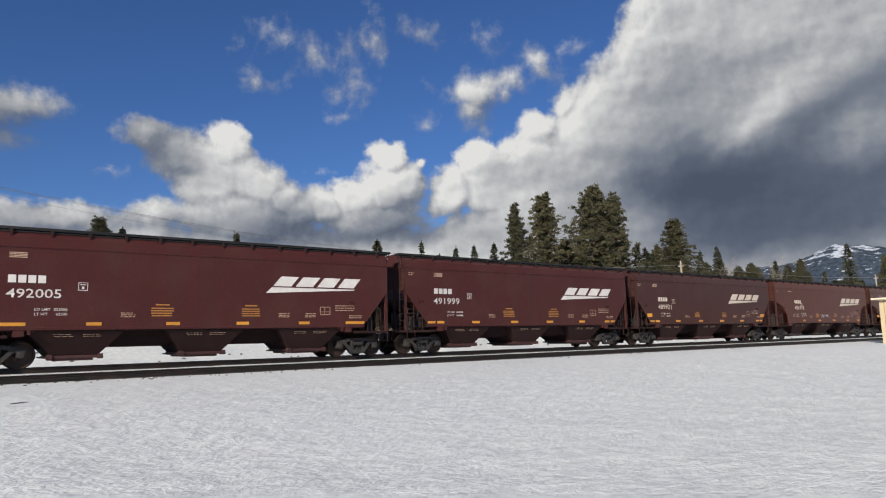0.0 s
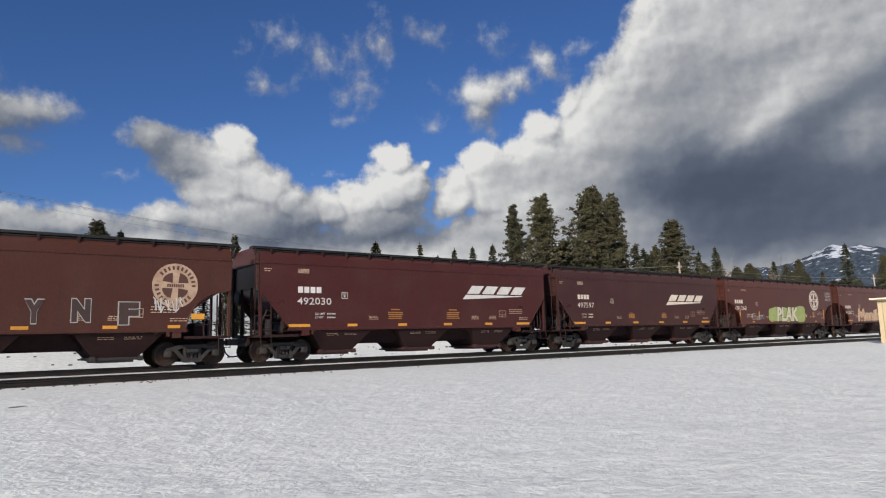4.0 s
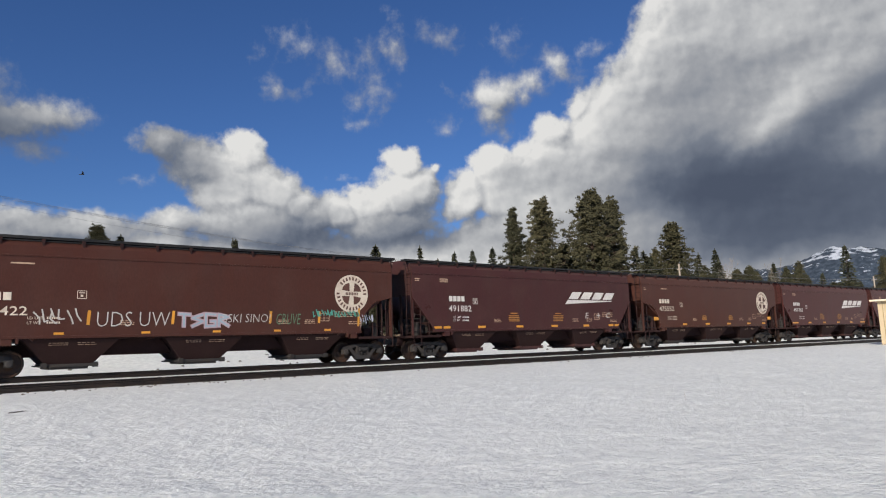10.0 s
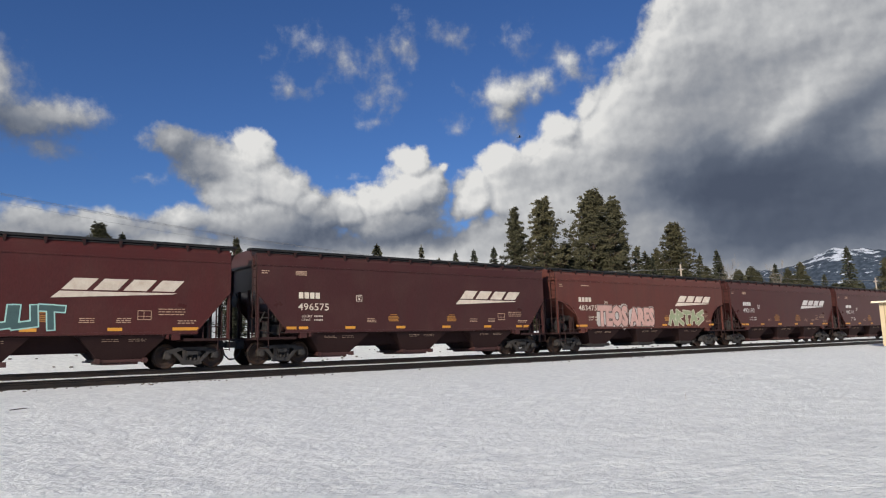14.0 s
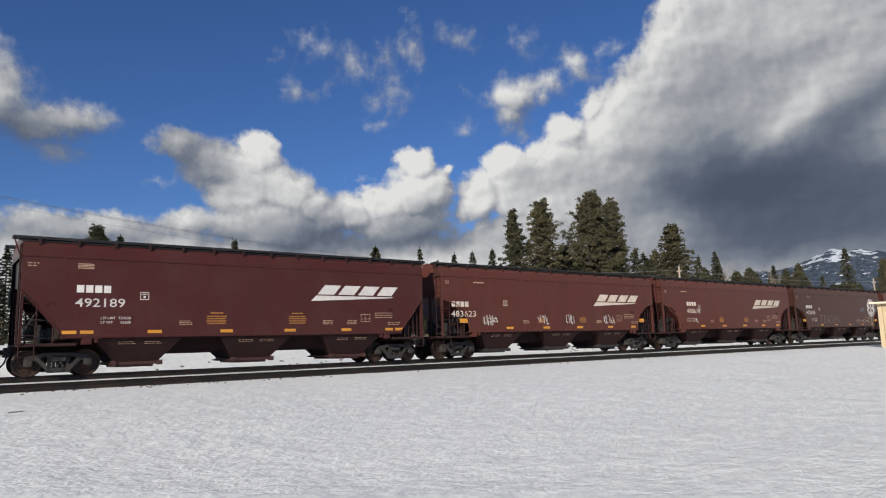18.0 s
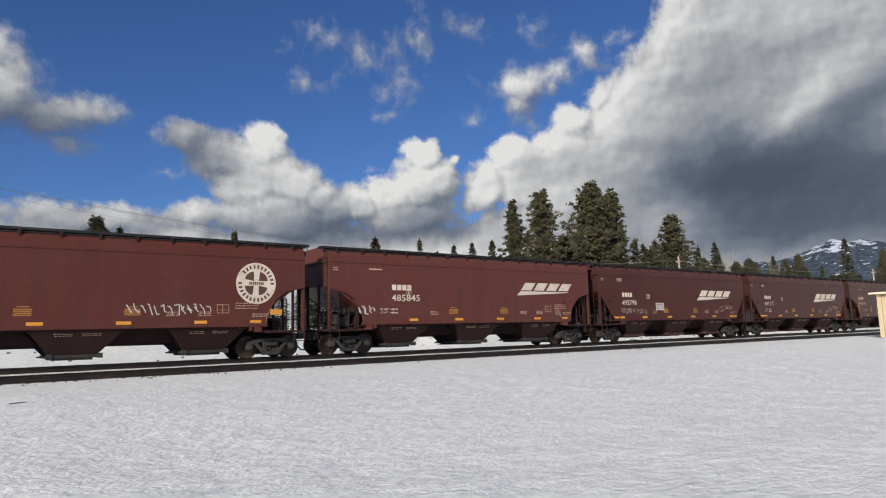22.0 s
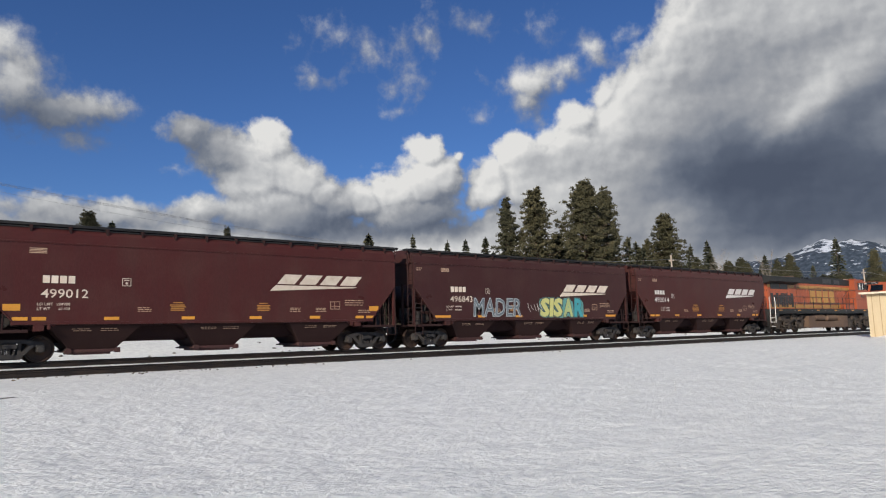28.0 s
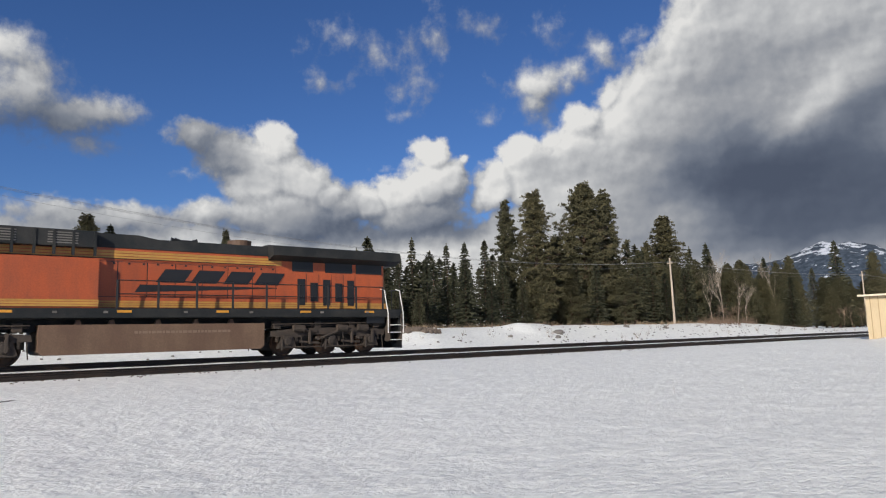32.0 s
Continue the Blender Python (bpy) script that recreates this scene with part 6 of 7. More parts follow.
# ---------------------------------------------------------------- locomotives (cab towards +x)
BIG_WHEEL = wheelset_mesh(0.53)


def loco_frame_mesh():
    bm = bmesh.new()
    prism(bm, [(-2.85, 0.72), (-2.8, 0.92), (-1.4, 1.02), (1.4, 1.02), (2.8, 0.92), (2.85, 0.72), (1.6, 0.66), (0.9, 0.76), (-0.9, 0.76), (-1.6, 0.66)], -0.11, 0.11)
    for x in (-2.05, 0.0, 2.05):
        prism(bm, [(x - 0.42, 0.26), (x - 0.24, 0.72), (x + 0.24, 0.72), (x + 0.42, 0.26)], -0.14, 0.10)
        turned(bm, [(-0.24, 0.10), (-0.22, 0.15), (-0.13, 0.17)], n=16, cx=x, cz=0.53)
        for s in (-1, 1):
            for k in range(3):
                rod(bm, (x + s * 0.42, -0.02, 0.52 + 0.06 * k), (x + s * 0.42, -0.02, 0.56 + 0.06 * k), 0.09, 10)
    for x in (-1.02, 1.02):
        box(bm, x - 0.35, x + 0.35, -0.17, 0.08, 0.84, 0.98, 0.02)
        rod(bm, (x - 0.5, -0.16, 0.5), (x + 0.45, -0.16, 0.44), 0.045, 8)
        rod(bm, (x + 0.3, -0.17, 0.62), (x + 0.3, -0.32, 0.62), 0.07, 10)
    rod(bm, (-2.4, -0.15, 0.30), (2.4, -0.15, 0.30), 0.025, 6)
    # brake cylinders, hangers, sand pipes, dampers and air lines over the frame
    for x in (-1.55, 0.55, 1.62):
        rod(bm, (x - 0.28, -0.24, 1.02), (x + 0.22, -0.24, 1.00), 0.125, 12)
        rod(bm, (x + 0.22, -0.24, 1.00), (x + 0.50, -0.22, 0.86), 0.04, 8)
        box(bm, x + 0.44, x + 0.54, -0.26, -0.14, 0.40, 0.96, 0.015)
    for x in (-2.05, 0.0, 2.05):
        box(bm, x - 0.20, x + 0.20, -0.19, -0.10, 0.60, 0.74, 0.02)
        box(bm, x - 0.30, x - 0.22, -0.20, -0.12, 0.20, 0.60, 0.01)
        rod(bm, (x + 0.62, -0.10, 0.95), (x + 0.70, -0.08, 0.18), 0.022, 6)
        for k in range(6):
            turned(bm, [(-0.255, 0.022), (-0.235, 0.022)], n=6, cx=x + 0.12 * math.cos(k * 1.047), cz=0.53 + 0.12 * math.sin(k * 1.047))
    rod(bm, (-0.55, -0.22, 0.62), (0.55, -0.22, 0.96), 0.05, 8)
    for z, y in ((1.10, -0.05), (1.17, -0.16)):
        rod(bm, (-2.75, y, z), (2.75, y, z + 0.03), 0.022, 6)
    for x in (-2.5, -0.6, 1.1, 2.4):
        box(bm, x - 0.16, x + 0.16, -0.10, 0.20, 1.00, 1.28, 0.03)
    return finish("side_frame", bm, M["mud"])


LOCO_FRAME = loco_frame_mesh()
bm = bmesh.new()
box(bm, -2.7, 2.7, -0.62, 0.62, 0.55, 1.0, 0.03)
for x in (-2.05, 0, 2.05):
    box(bm, x + 0.1, x + 0.9, -0.5, 0.5, 0.25, 0.85, 0.08)
LOCO_BOLSTER = finish("truck", bm, M["iron"])


def loco_truck(root, x):
    t = part("truck", LOCO_BOLSTER, None, root, "dusty three-axle truck", at=pose(x, 0, 0))
    for s in (-1, 1):
        part("side_frame", LOCO_FRAME, None, t, at=pose(0, s * 1.12, 0.02, 0, 0, 0 if s < 0 else 180)).scale = (1.0, 1.0, 1.12)
    for dx in (-2.05, 0.0, 2.05):
        part("wheelset", BIG_WHEEL, None, t, at=pose(dx, 0, 0.53))


def locomotive(label, number, newer):
    root = thing("diesel_locomotive", label, "locomotive", "locomotives of the train")
    O, Y, K = M["orange"], M["yellow"], M["roofblack"]
    hw = 0.93

    def both(name, make, material, lab=""):
        """A part on either side, made for the near side."""
        for s in (-1, 1):
            part(name, make(s), material, root, lab)

    def decal(name, polys_or_text, x0, x1, z0, z1, material, y, lab="", lift=0.006):
        for s in (-1, 1):
            u0, u1 = (x0, x1) if s < 0 else (-x1, -x0)
            if isinstance(polys_or_text, str):
                me = glyphs(polys_or_text, u0, u1, z0, z1, name, material)
            else:
                me = patch_mesh(polys_or_text(u0, u1, z0, z1), material, name)
            part(name, me, None, root, lab, at=pose(0, s * (y + lift), 0, 0, 0, 0 if s < 0 else 180))

    # underframe and walkways
    bm = bmesh.new()
    box(bm, -10.75, 10.75, -1.53, 1.53, 1.62, 1.84, 0.015)
    box(bm, -10.3, 10.3, -0.75, 0.75, 1.05, 1.63)
    part("underframe", bm, K, root, "black walkway frame")
    for x in (-9.2, -6.0, -2.4, 1.2, 4.9, 7.7, 9.6):
        decal("reflector", lambda a, b, c, d: [rect(a, b, c, d)], x, x + 0.5, 1.68, 1.77, "reflector", 1.53, "orange reflective strip")
    # long hood
    bm = bmesh.new()
    tail = -9.72 if not newer else -10.1
    plan = [(-10.35, -0.60), (tail, -hw), (6.4, -hw), (6.4, hw), (tail, hw), (-10.35, 0.60)]
    lo, hi = [bm.verts.new((x, y, 1.84)) for x, y in plan], [bm.verts.new((x, y, 4.12)) for x, y in plan]
    bm.faces.new(lo)
    bm.faces.new(hi)
    for i in range(6):
        bm.faces.new((lo[i], lo[(i + 1) % 6], hi[(i + 1) % 6], hi[i]))
    bmesh.ops.bevel(bm, geom=bm.edges[:], offset=0.04, segments=2, affect="EDGES")
    part("long_hood", bm, O, root, "orange engine hood")
    bm = bmesh.new()
    prism(bm, [(-4.9, 4.10), (-4.9, 4.50), (0.2, 4.50), (0.9, 4.62), (6.1, 4.62), (6.1, 4.10)] if newer else [(-4.9, 4.10), (-4.9, 4.42), (-0.3, 4.42), (0.65, 4.80), (3.0, 4.75), (6.45, 4.64), (6.45, 4.10)], -hw - 0.02, hw + 0.02)
    part("hood_top", bm, K, root, "black hood roof")
    # radiator housing with its wings
    bm = bmesh.new()
    x0, x1 = (-10.75, -4.3) if newer else (-10.3, -4.95)
    prof = [(-1.50, 4.10), (-1.46, 4.50), (-0.9, 4.60), (0.9, 4.60), (1.46, 4.50), (1.50, 4.10), (0.94, 3.92), (-0.94, 3.92)]
    a = [bm.verts.new((x0, y, z)) for y, z in prof]
    b = [bm.verts.new((x1, y, z)) for y, z in prof]
    for i in range(8):
        bm.faces.new((a[i], b[i], b[(i + 1) % 8], a[(i + 1) % 8]))
    bm.faces.new(a)
    bm.faces.new(b)
    part("radiator_housing", bm, K, root, "black overhanging radiator wings")
    for xa, xb in (((-9.21, -7.64), (-7.56, -6.25)) if not newer else ((-10.0, -8.6), (-8.4, -7.0), (-6.4, -5.4))):
        both("intake_screen", lambda s, xa=xa, xb=xb: box(bmesh.new(), xa, xb, s * (hw - 0.02), s * (hw + 0.03), 3.50, 3.94, 0.01), M["black"], "black radiator intake screen")
    if not newer:
        doors = ((-9.23, 0.39, 0), (-8.76, 0.36, 1), (-8.30, 0.35, 0), (-7.84, 0.29, 1), (-7.50, 0.30, 0), (-7.12, 0.27, 0), (-6.70, 0.37, 0), (-6.23, 0.34, 1), (-5.77, 0.47, 0))
    else:
        doors = tuple((-8.5 + i * 0.62, 0.36, i in (1, 3)) for i in range(5))
    for x, w, short in doors:
        both("louvre_door", lambda s: box(bmesh.new(), x, x + w, s * (hw - 0.02), s * (hw + 0.025), 2.20 if short else 2.02, 3.03 if short else 3.18, 0.01), M["black"], "black louvred door")
        both("door_seam", lambda s: box(bmesh.new(), x - 0.07, x - 0.05, s * (hw - 0.02), s * (hw + 0.006), 1.95, 3.42), M["black"])
    both("door_recess", lambda s: box(bmesh.new(), -4.65, 5.75, s * (hw - 0.03), s * (hw + 0.004), 2.28, 3.60), M["black"], "dark gaps between the hood doors")
    for i in range(10):
        x = -4.63 + i * 1.04
        both("hood_door", lambda s, x=x: box(bmesh.new(), x, x + 1.005, s * (hw - 0.01), s * (hw + 0.018), 2.30, 3.58, 0.008), O, "orange hood door panel")
    # stripes
    if newer:
        stripes = ((-10.3, 5.9, 1.90, 2.16), (-4.9, 5.9, 3.70, 4.02), (2.3, 10.0, 1.90, 2.16))
    else:
        stripes = ((-9.7, 6.3, 1.94, 2.25), (-9.7, -9.25, 3.62, 3.92), (-6.2, -5.0, 3.62, 3.90), (-4.7, 6.3, 3.62, 3.92), (9.3, 10.0, 2.57, 2.86))
    for xa, xb, za, zb in stripes:
        y = hw if xb < 6.6 else 1.42 if newer else 1.43
        for k in range(3):
            h = (zb - za) / 3
            decal("stripe", lambda a, b, c, d: [rect(a, b, c, d)], xa, xb, za + k * h, za + k * h + h * 0.78, "yellow", y, "yellow stripe", 0.022)
    if newer:
        for k in range(3):
            decal("stripe", lambda a, b, c, d: [rect(a, b, c, d)], 6.05, 9.0, 1.90 + k * 0.087, 1.968 + k * 0.087, "yellow", 1.45, "yellow stripe on the cab", 0.012)
        decal("emblem", lambda a, b, c, d: block_mark(a, b, c, d, 0.35), -5.27, 0.30, 2.86, 3.38, "black", hw, "slanted black blocks", 0.026)
        decal("emblem_bar", lambda a, b, c, d: [[(a, c), (b, d - 0.03), (b, d), (a + 0.2, d)]], -4.7, 1.0, 2.46, 2.76, "black", hw, "black tapering bar", 0.026)
    else:
        decal("emblem_edge", lambda a, b, c, d: block_mark(a - 0.06, b + 0.06, c - 0.06, d + 0.06, 0.0), -2.2, 3.0, 2.43, 3.50, "black", hw, "dark edge of the blocks", 0.024)
        decal("emblem", lambda a, b, c, d: block_mark(a, b, c, d, 0.0), -2.2, 3.0, 2.43, 3.50, "yellow", hw, "large plain yellow blocks", 0.028)
    # cab
    cy = 1.45
    cab_x0, cab_x1 = (6.0, 8.75) if newer else (6.4, 8.85)
    bm = bmesh.new()
    prism(bm, [(cab_x0, 1.84), (cab_x0, 4.60), (cab_x0 + 0.15, 4.74), (cab_x1 - 0.35, 4.70), (cab_x1 - 0.1, 4.55), (cab_x1 + 0.30, 3.72), (cab_x1 + 0.30, 1.84)], -cy, cy)
    bmesh.ops.bevel(bm, geom=[e for e in bm.edges if abs(e.verts[0].co.y) > 1.4 and abs(e.verts[1].co.y) > 1.4 and e.verts[0].co.z > 3 and e.verts[1].co.z > 3], offset=0.06, segments=2, affect="EDGES")
    part("cab", bm, O, root, "orange cab")
    bm = bmesh.new()
    prism(bm, [(cab_x1 + 0.25, 1.84), (cab_x1 + 0.25, 3.72), (10.15, 3.40), (10.35, 3.15), (10.40, 1.84)], -1.36 if newer else -1.44, 1.36 if newer else 1.44)
    for v in bm.verts:
        if v.co.x > 10.0:
            v.co.y *= 0.62 if newer else 0.94
    part("nose", bm, O, root, "orange short nose")
    bm = bmesh.new()
    prism(bm, [(cab_x1 + 0.28, 3.735), (10.1, 3.42), (10.1, 3.44), (cab_x1 + 0.28, 3.755)], -0.95, 0.95)
    part("glare_panel", bm, K, root, "black anti-glare panel")
    wx, ws = (6.12, 1.22) if newer else (7.02, 1.0)
    for k, (xa, xb) in enumerate(((0.07, 0.44), (0.50, 0.92), (0.96, 1.10), (1.14, 1.46))):
        both("side_window", lambda s, xa=wx + ws * xa, xb=wx + ws * xb: box(bmesh.new(), xa, xb, s * (cy - 0.02), s * (cy + 0.02), 3.74, 4.36, 0.01), M["glass"], "dark cab side window")
    for xa, xb, za, zb in ((0.0, 1.53, 4.36, 4.40), (0.0, 1.53, 3.70, 3.74), (0.0, 0.06, 3.74, 4.36), (1.47, 1.53, 3.74, 4.36), (0.45, 0.49, 3.74, 4.36), (1.10, 1.14, 3.74, 4.36)):
        both("window_frame", lambda s, xa=wx + ws * xa, xb=wx + ws * xb, za=za, zb=zb: box(bmesh.new(), xa, xb, s * (cy - 0.01), s * (cy + 0.04), za, zb), M["handrail"] if (zb - za) > 0.2 and 0 < xa < 1.4 else M["black"], "cab window frame")
    both("mirror", lambda s: box(bmesh.new(), wx + ws * 1.56, wx + ws * 1.60, s * cy, s * (cy + 0.22), 3.82, 4.22, 0.01), M["black"], "narrow black cab mirror")
    both("sunshade", lambda s: prism(bmesh.new(), [(wx + 0.05, 4.46), (wx + 1.5 * ws, 4.46), (wx + 1.5 * ws, 4.40), (wx + 0.05, 4.40)], s * cy, s * (cy + 0.24)), O, "orange sunshade")
    for s in (-1, 1):
        bm = bmesh.new()
        vs = [bm.verts.new((cab_x1 + 0.30 - k * 0.36 + 0.02, y, 3.80 + k * 0.66)) for y, k in ((s * 0.12, 0.0), (s * 1.28, 0.0), (s * 1.22, 0.93), (s * 0.12, 0.93))]
        bm.faces.new(vs)
        bmesh.ops.solidify(bm, geom=bm.faces[:], thickness=0.02)
        part("windshield", bm, M["glass"], root, "dark windshield pane")
    bm = bmesh.new()
    box(bm, cab_x1 - 0.35, cab_x1 + 0.02, -0.75, 0.75, 4.50, 4.74, 0.02)
    part("number_board", bm, M["black"], root, "black number board")
    for s in (-1, 1):
        me = glyphs(number, -0.24, 0.24, 4.54, 4.69, "board_number", "white", 0.0)
        part("board_number", me, None, root, "small white board number", at=pose(cab_x1 + 0.026, s * 0.45, 0, 0, 0, 90))
    for z in (2.95, 3.18):
        bm = bmesh.new()
        rod(bm, (10.36, 0, z), (10.42, 0, z), 0.10, 14)
        part("headlight", bm, M["handrail"], root, "twin nose headlight")
    decal("road_number", number, *((6.72, 8.10, 2.88, 3.31) if newer else (7.55, 8.85, 2.88, 3.31)), "black", cy, "dark road number on the cab", 0.008)
    if not newer:
        part("rear_number", glyphs(number, -0.28, 0.28, 3.30, 3.47, "rear_number", "black"), None, root, "dark road number on the hood", at=pose(-10.04, -0.775, 0, 0, 0, -27.6))
        decal("plate", lambda a, b, c, d: [rect(a, b, c, d)], 9.45, 10.05, 2.02, 2.28, "handrail", 1.435, "white plate on the nose side", 0.01)
    else:
        both("battery_box", lambda s: box(bmesh.new(), 6.92, 7.36, s * 1.4, s * 1.47, 1.84, 2.48, 0.02), M["black"], "black step well box")
    # cab-side blower and hood boxes
    both("blower_box", lambda s: box(bmesh.new(), 4.0 if not newer else 2.3, 6.05, s * (hw - 0.05), s * 1.41, 1.84, 2.30 if not newer else 3.62, 0.03), O, "orange equipment box")
    if newer:
        both("dynamic_grid", lambda s: box(bmesh.new(), 2.4, 5.95, s * 0.6, s * (hw + 0.35), 4.02, 4.62, 0.03), K, "black resistor grid box")
        for x in (3.0, 4.88):
            for k in range(5):
                both("grid_slat", lambda s, x=x, k=k: box(bmesh.new(), x, x + 0.95, s * (hw + 0.34), s * (hw + 0.37), 4.12 + 0.09 * k, 4.16 + 0.09 * k), M["hatch"], "grey steel grid slat")
        for x in (2.4, 3.1, 3.7, 4.3, 4.95, 5.5, 5.9):
            both("grid_post", lambda s, x=x: box(bmesh.new(), x, x + 0.09, s * (hw + 0.30), s * (hw + 0.39), 3.72, 4.6), K, "black grid post")
    else:
        both("grid_louvre", lambda s: box(bmesh.new(), 2.9, 4.2, s * (hw - 0.01), s * (hw + 0.04), 4.18, 4.55, 0.01), M["black"], "black louvre panel")
        both("grid_louvre", lambda s: box(bmesh.new(), 0.6, 2.4, s * (hw - 0.01), s * (hw + 0.03), 4.2, 4.62, 0.01), M["black"], "black louvre panel")
    both("cab_seam", lambda s: box(bmesh.new(), cab_x0 + 0.25, cab_x1 - 0.1, s * (cy - 0.01), s * (cy + 0.006), 2.74, 2.76), M["mud"])
    both("sill_panel", lambda s: box(bmesh.new(), -10.6, 10.6, s * 1.50, s * 1.535, 1.50, 1.63), K, "dark side sill")
    for x in (-8.9, -6.6, -3.4, -0.8, 2.0, 3.6, 5.4, 8.3):
        both("sill_fitting", lambda s, x=x: box(bmesh.new(), x, x + 0.14, s * 1.53, s * 1.56, 1.66, 1.74), M["hatch"])
    for s in (-1, 1):
        bm = bmesh.new()
        for i in range(20):
            box(bm, -4.55 + i * 0.52, -4.47 + i * 0.52, s * hw, s * (hw + 0.035), 3.50, 3.56)
        part("hood_hinge", bm, M["black"], root)
    for x in (cab_x0 + 0.4, cab_x0 + 1.3):
        bm = bmesh.new()
        rod(bm, (x, -0.9, 4.72), (x + 0.05, -0.9, 4.84), 0.015, 5)
        rod(bm, (x + 0.05, -0.9, 4.84), (x + 0.5, -0.9, 4.84), 0.015, 5)
        rod(bm, (x + 0.5, -0.9, 4.84), (x + 0.55, -0.9, 4.72), 0.015, 5)
        part("roof_grab_iron", bm, O, root)
    # roof gear
    bm = bmesh.new()
    turned(bm, [(0, 0.48), (0.30, 0.50), (0.32, 0.44)], n=20)
    bmesh.ops.rotate(bm, verts=bm.verts, matrix=Matrix.Rotation(radians(90), 3, "X"))
    part("exhaust_stack", bm, M["tank"], root, "rusty round exhaust stack", at=pose(-4.0 if not newer else -3.4, 0, 4.46 if not newer else 4.48))
    bm = bmesh.new()
    rod(bm, (-0.30, -0.02, 0.22), (0.30, -0.02, 0.22), 0.05, 8)
    rod(bm, (0, 0, 0), (0, 0, 0.22), 0.03, 6)
    for x, s in ((-0.30, -1), (0.30, 1), (0.15, 1)):
        rod(bm, (x, 0.0, 0.22), (x + s * 0.22, 0, 0.24), 0.05, 10, 0.11)
    part("horn", bm, M["black"], root, "black air horn cluster", at=pose(-1.6 if not newer else -1.2, -0.4, 4.45 if not newer else 4.48))
    bm = bmesh.new()
    box(bm, 7.0, 8.2, -0.45, 0.45, 4.70, 4.80, 0.03)
    part("cab_air_unit", bm, M["handrail"] if not newer else O, root, "cab roof unit")
    # fuel tank and air tanks
    bm = bmesh.new()
    prism(bm, [(-3.95, 0.35), (-3.95, 1.26), (4.10, 1.26), (4.10, 0.35), (3.95, 0.22), (-3.8, 0.22)] if newer else [(-3.85, 0.32), (-3.85, 1.26), (-2.62, 1.26), (-2.62, 0.78), (2.4, 0.78), (2.4, 1.26), (4.12, 1.26), (4.08, 0.32), (3.95, 0.22), (-3.7, 0.22)], -1.42, 1.42)
    part("fuel_tank", bm, M["tank"], root, "dusty brown fuel tank")
    if not newer:
        for xa, xb in ((-2.36, -0.46), (0.18, 2.10)):
            for s in (-1, 1):
                bm = bmesh.new()
                rod(bm, (xa, s * 1.12, 1.09), (xb, s * 1.12, 1.09), 0.29, 18)
                for x in (xa, xb):
                    bmesh.ops.create_uvsphere(bm, u_segments=16, v_segments=8, radius=0.288, matrix=pose(x, s * 1.12, 1.09) @ Matrix.Diagonal((0.45, 1, 1, 1)))
                part("air_tank", bm, M["tank"], root, "round dusty air tank")
    else:
        for x in (-2.6, -1.2, 0.2, 1.8, 2.9):
            both("tank_bracket", lambda s, x=x: prism(bmesh.new(), [(x - 0.12, 1.26), (x + 0.12, 1.26), (x + 0.05, 1.42), (x - 0.06, 1.44)], s * 1.1, s * 1.3), M["tank"])
        rg = random.Random(9)
        sm = [b for b in bars(-1.2, 2.6, 0.92, 1.16, 1, rg)]
        part("tank_scrawl", patch_mesh(sm, spray((0.17, 0.115, 0.08))), None, root, "finger-drawn bars in the dust", at=pose(0, 1.427, 0, 0, 0, 180))
    bm = bmesh.new()
    for s in (-1, 1):
        rod(bm, (-9.5, s * 1.2, 1.50), (9.5, s * 1.2, 1.50), 0.05, 6)
        box(bm, -9.9, -8.9, s * 0.9, s * 1.35, 1.2, 1.62, 0.03)
        box(bm, 8.2, 9.4, s * 0.9, s * 1.35, 1.2, 1.62, 0.03)
    part("piping", bm, M["black"], root, "pipes under the walkway")
    loco_truck(root, 7.1)
    loco_truck(root, -7.1)
    # end plates, steps, couplers, plough
    for e in (-1, 1):
        bm = bmesh.new()
        box(bm, e * 10.62, e * 10.78, -1.45, 1.45, 0.85, 1.84, 0.01)
        part("end_plate", bm, K, root, "black end sheet")
        for s in (-1, 1):
            bm = bmesh.new()
            for x in (10.05, 10.72):
                box(bm, e * x - 0.02, e * x + 0.02, s * 1.12, s * 1.54, 0.38, 1.66)
            part("step_side", bm, M["mud"], root)
            for k in range(4):
                bm = bmesh.new()
                box(bm, min(e * 10.05, e * 10.72), max(e * 10.05, e * 10.72), s * 1.15, s * 1.54, 0.42 + 0.34 * k, 0.455 + 0.34 * k, 0.004)
                part("step_tread", bm, M["handrail"] if k < 3 else K, root, "worn pale step edge")
            for x in (9.95, 10.80):
                bm = bmesh.new()
                pts = [(e * x, s * 1.55, 0.75), (e * x, s * 1.56, 1.70), (e * (x - 0.12), s * 1.52, 2.45), (e * (x - 0.12), s * 1.48, 2.72), (e * (x - 0.35), s * 1.45, 2.78)]
                for p, q in zip(pts, pts[1:]):
                    rod(bm, p, q, 0.024, 6)
                part("grab_rail", bm, M["handrail"], root, "white grab rail at the steps")
        bm = bmesh.new()
        box(bm, e * 10.9 - 0.3, e * 10.9 + 0.3, -0.22, 0.22, 0.70, 1.05, 0.02)
        prism(bm, [(e * 11.0, 0.74), (e * 11.28, 0.76), (e * 11.28, 0.98), (e * 11.0, 1.0)], -0.18, 0.14)
        box(bm, e * 10.92 - 0.16, e * 10.92 + 0.16, -0.55, 0.55, 0.52, 1.22, 0.03)
        part("coupler", bm, M["iron"], root)
        bm = bmesh.new()
        vs = [bm.verts.new(p) for p in ((e * 10.78, -1.45, 0.16), (e * 11.2, 0, 0.16), (e * 10.78, 1.45, 0.16), (e * 10.78, 1.45, 0.92), (e * 11.0, 0, 0.92), (e * 10.78, -1.45, 0.92))]
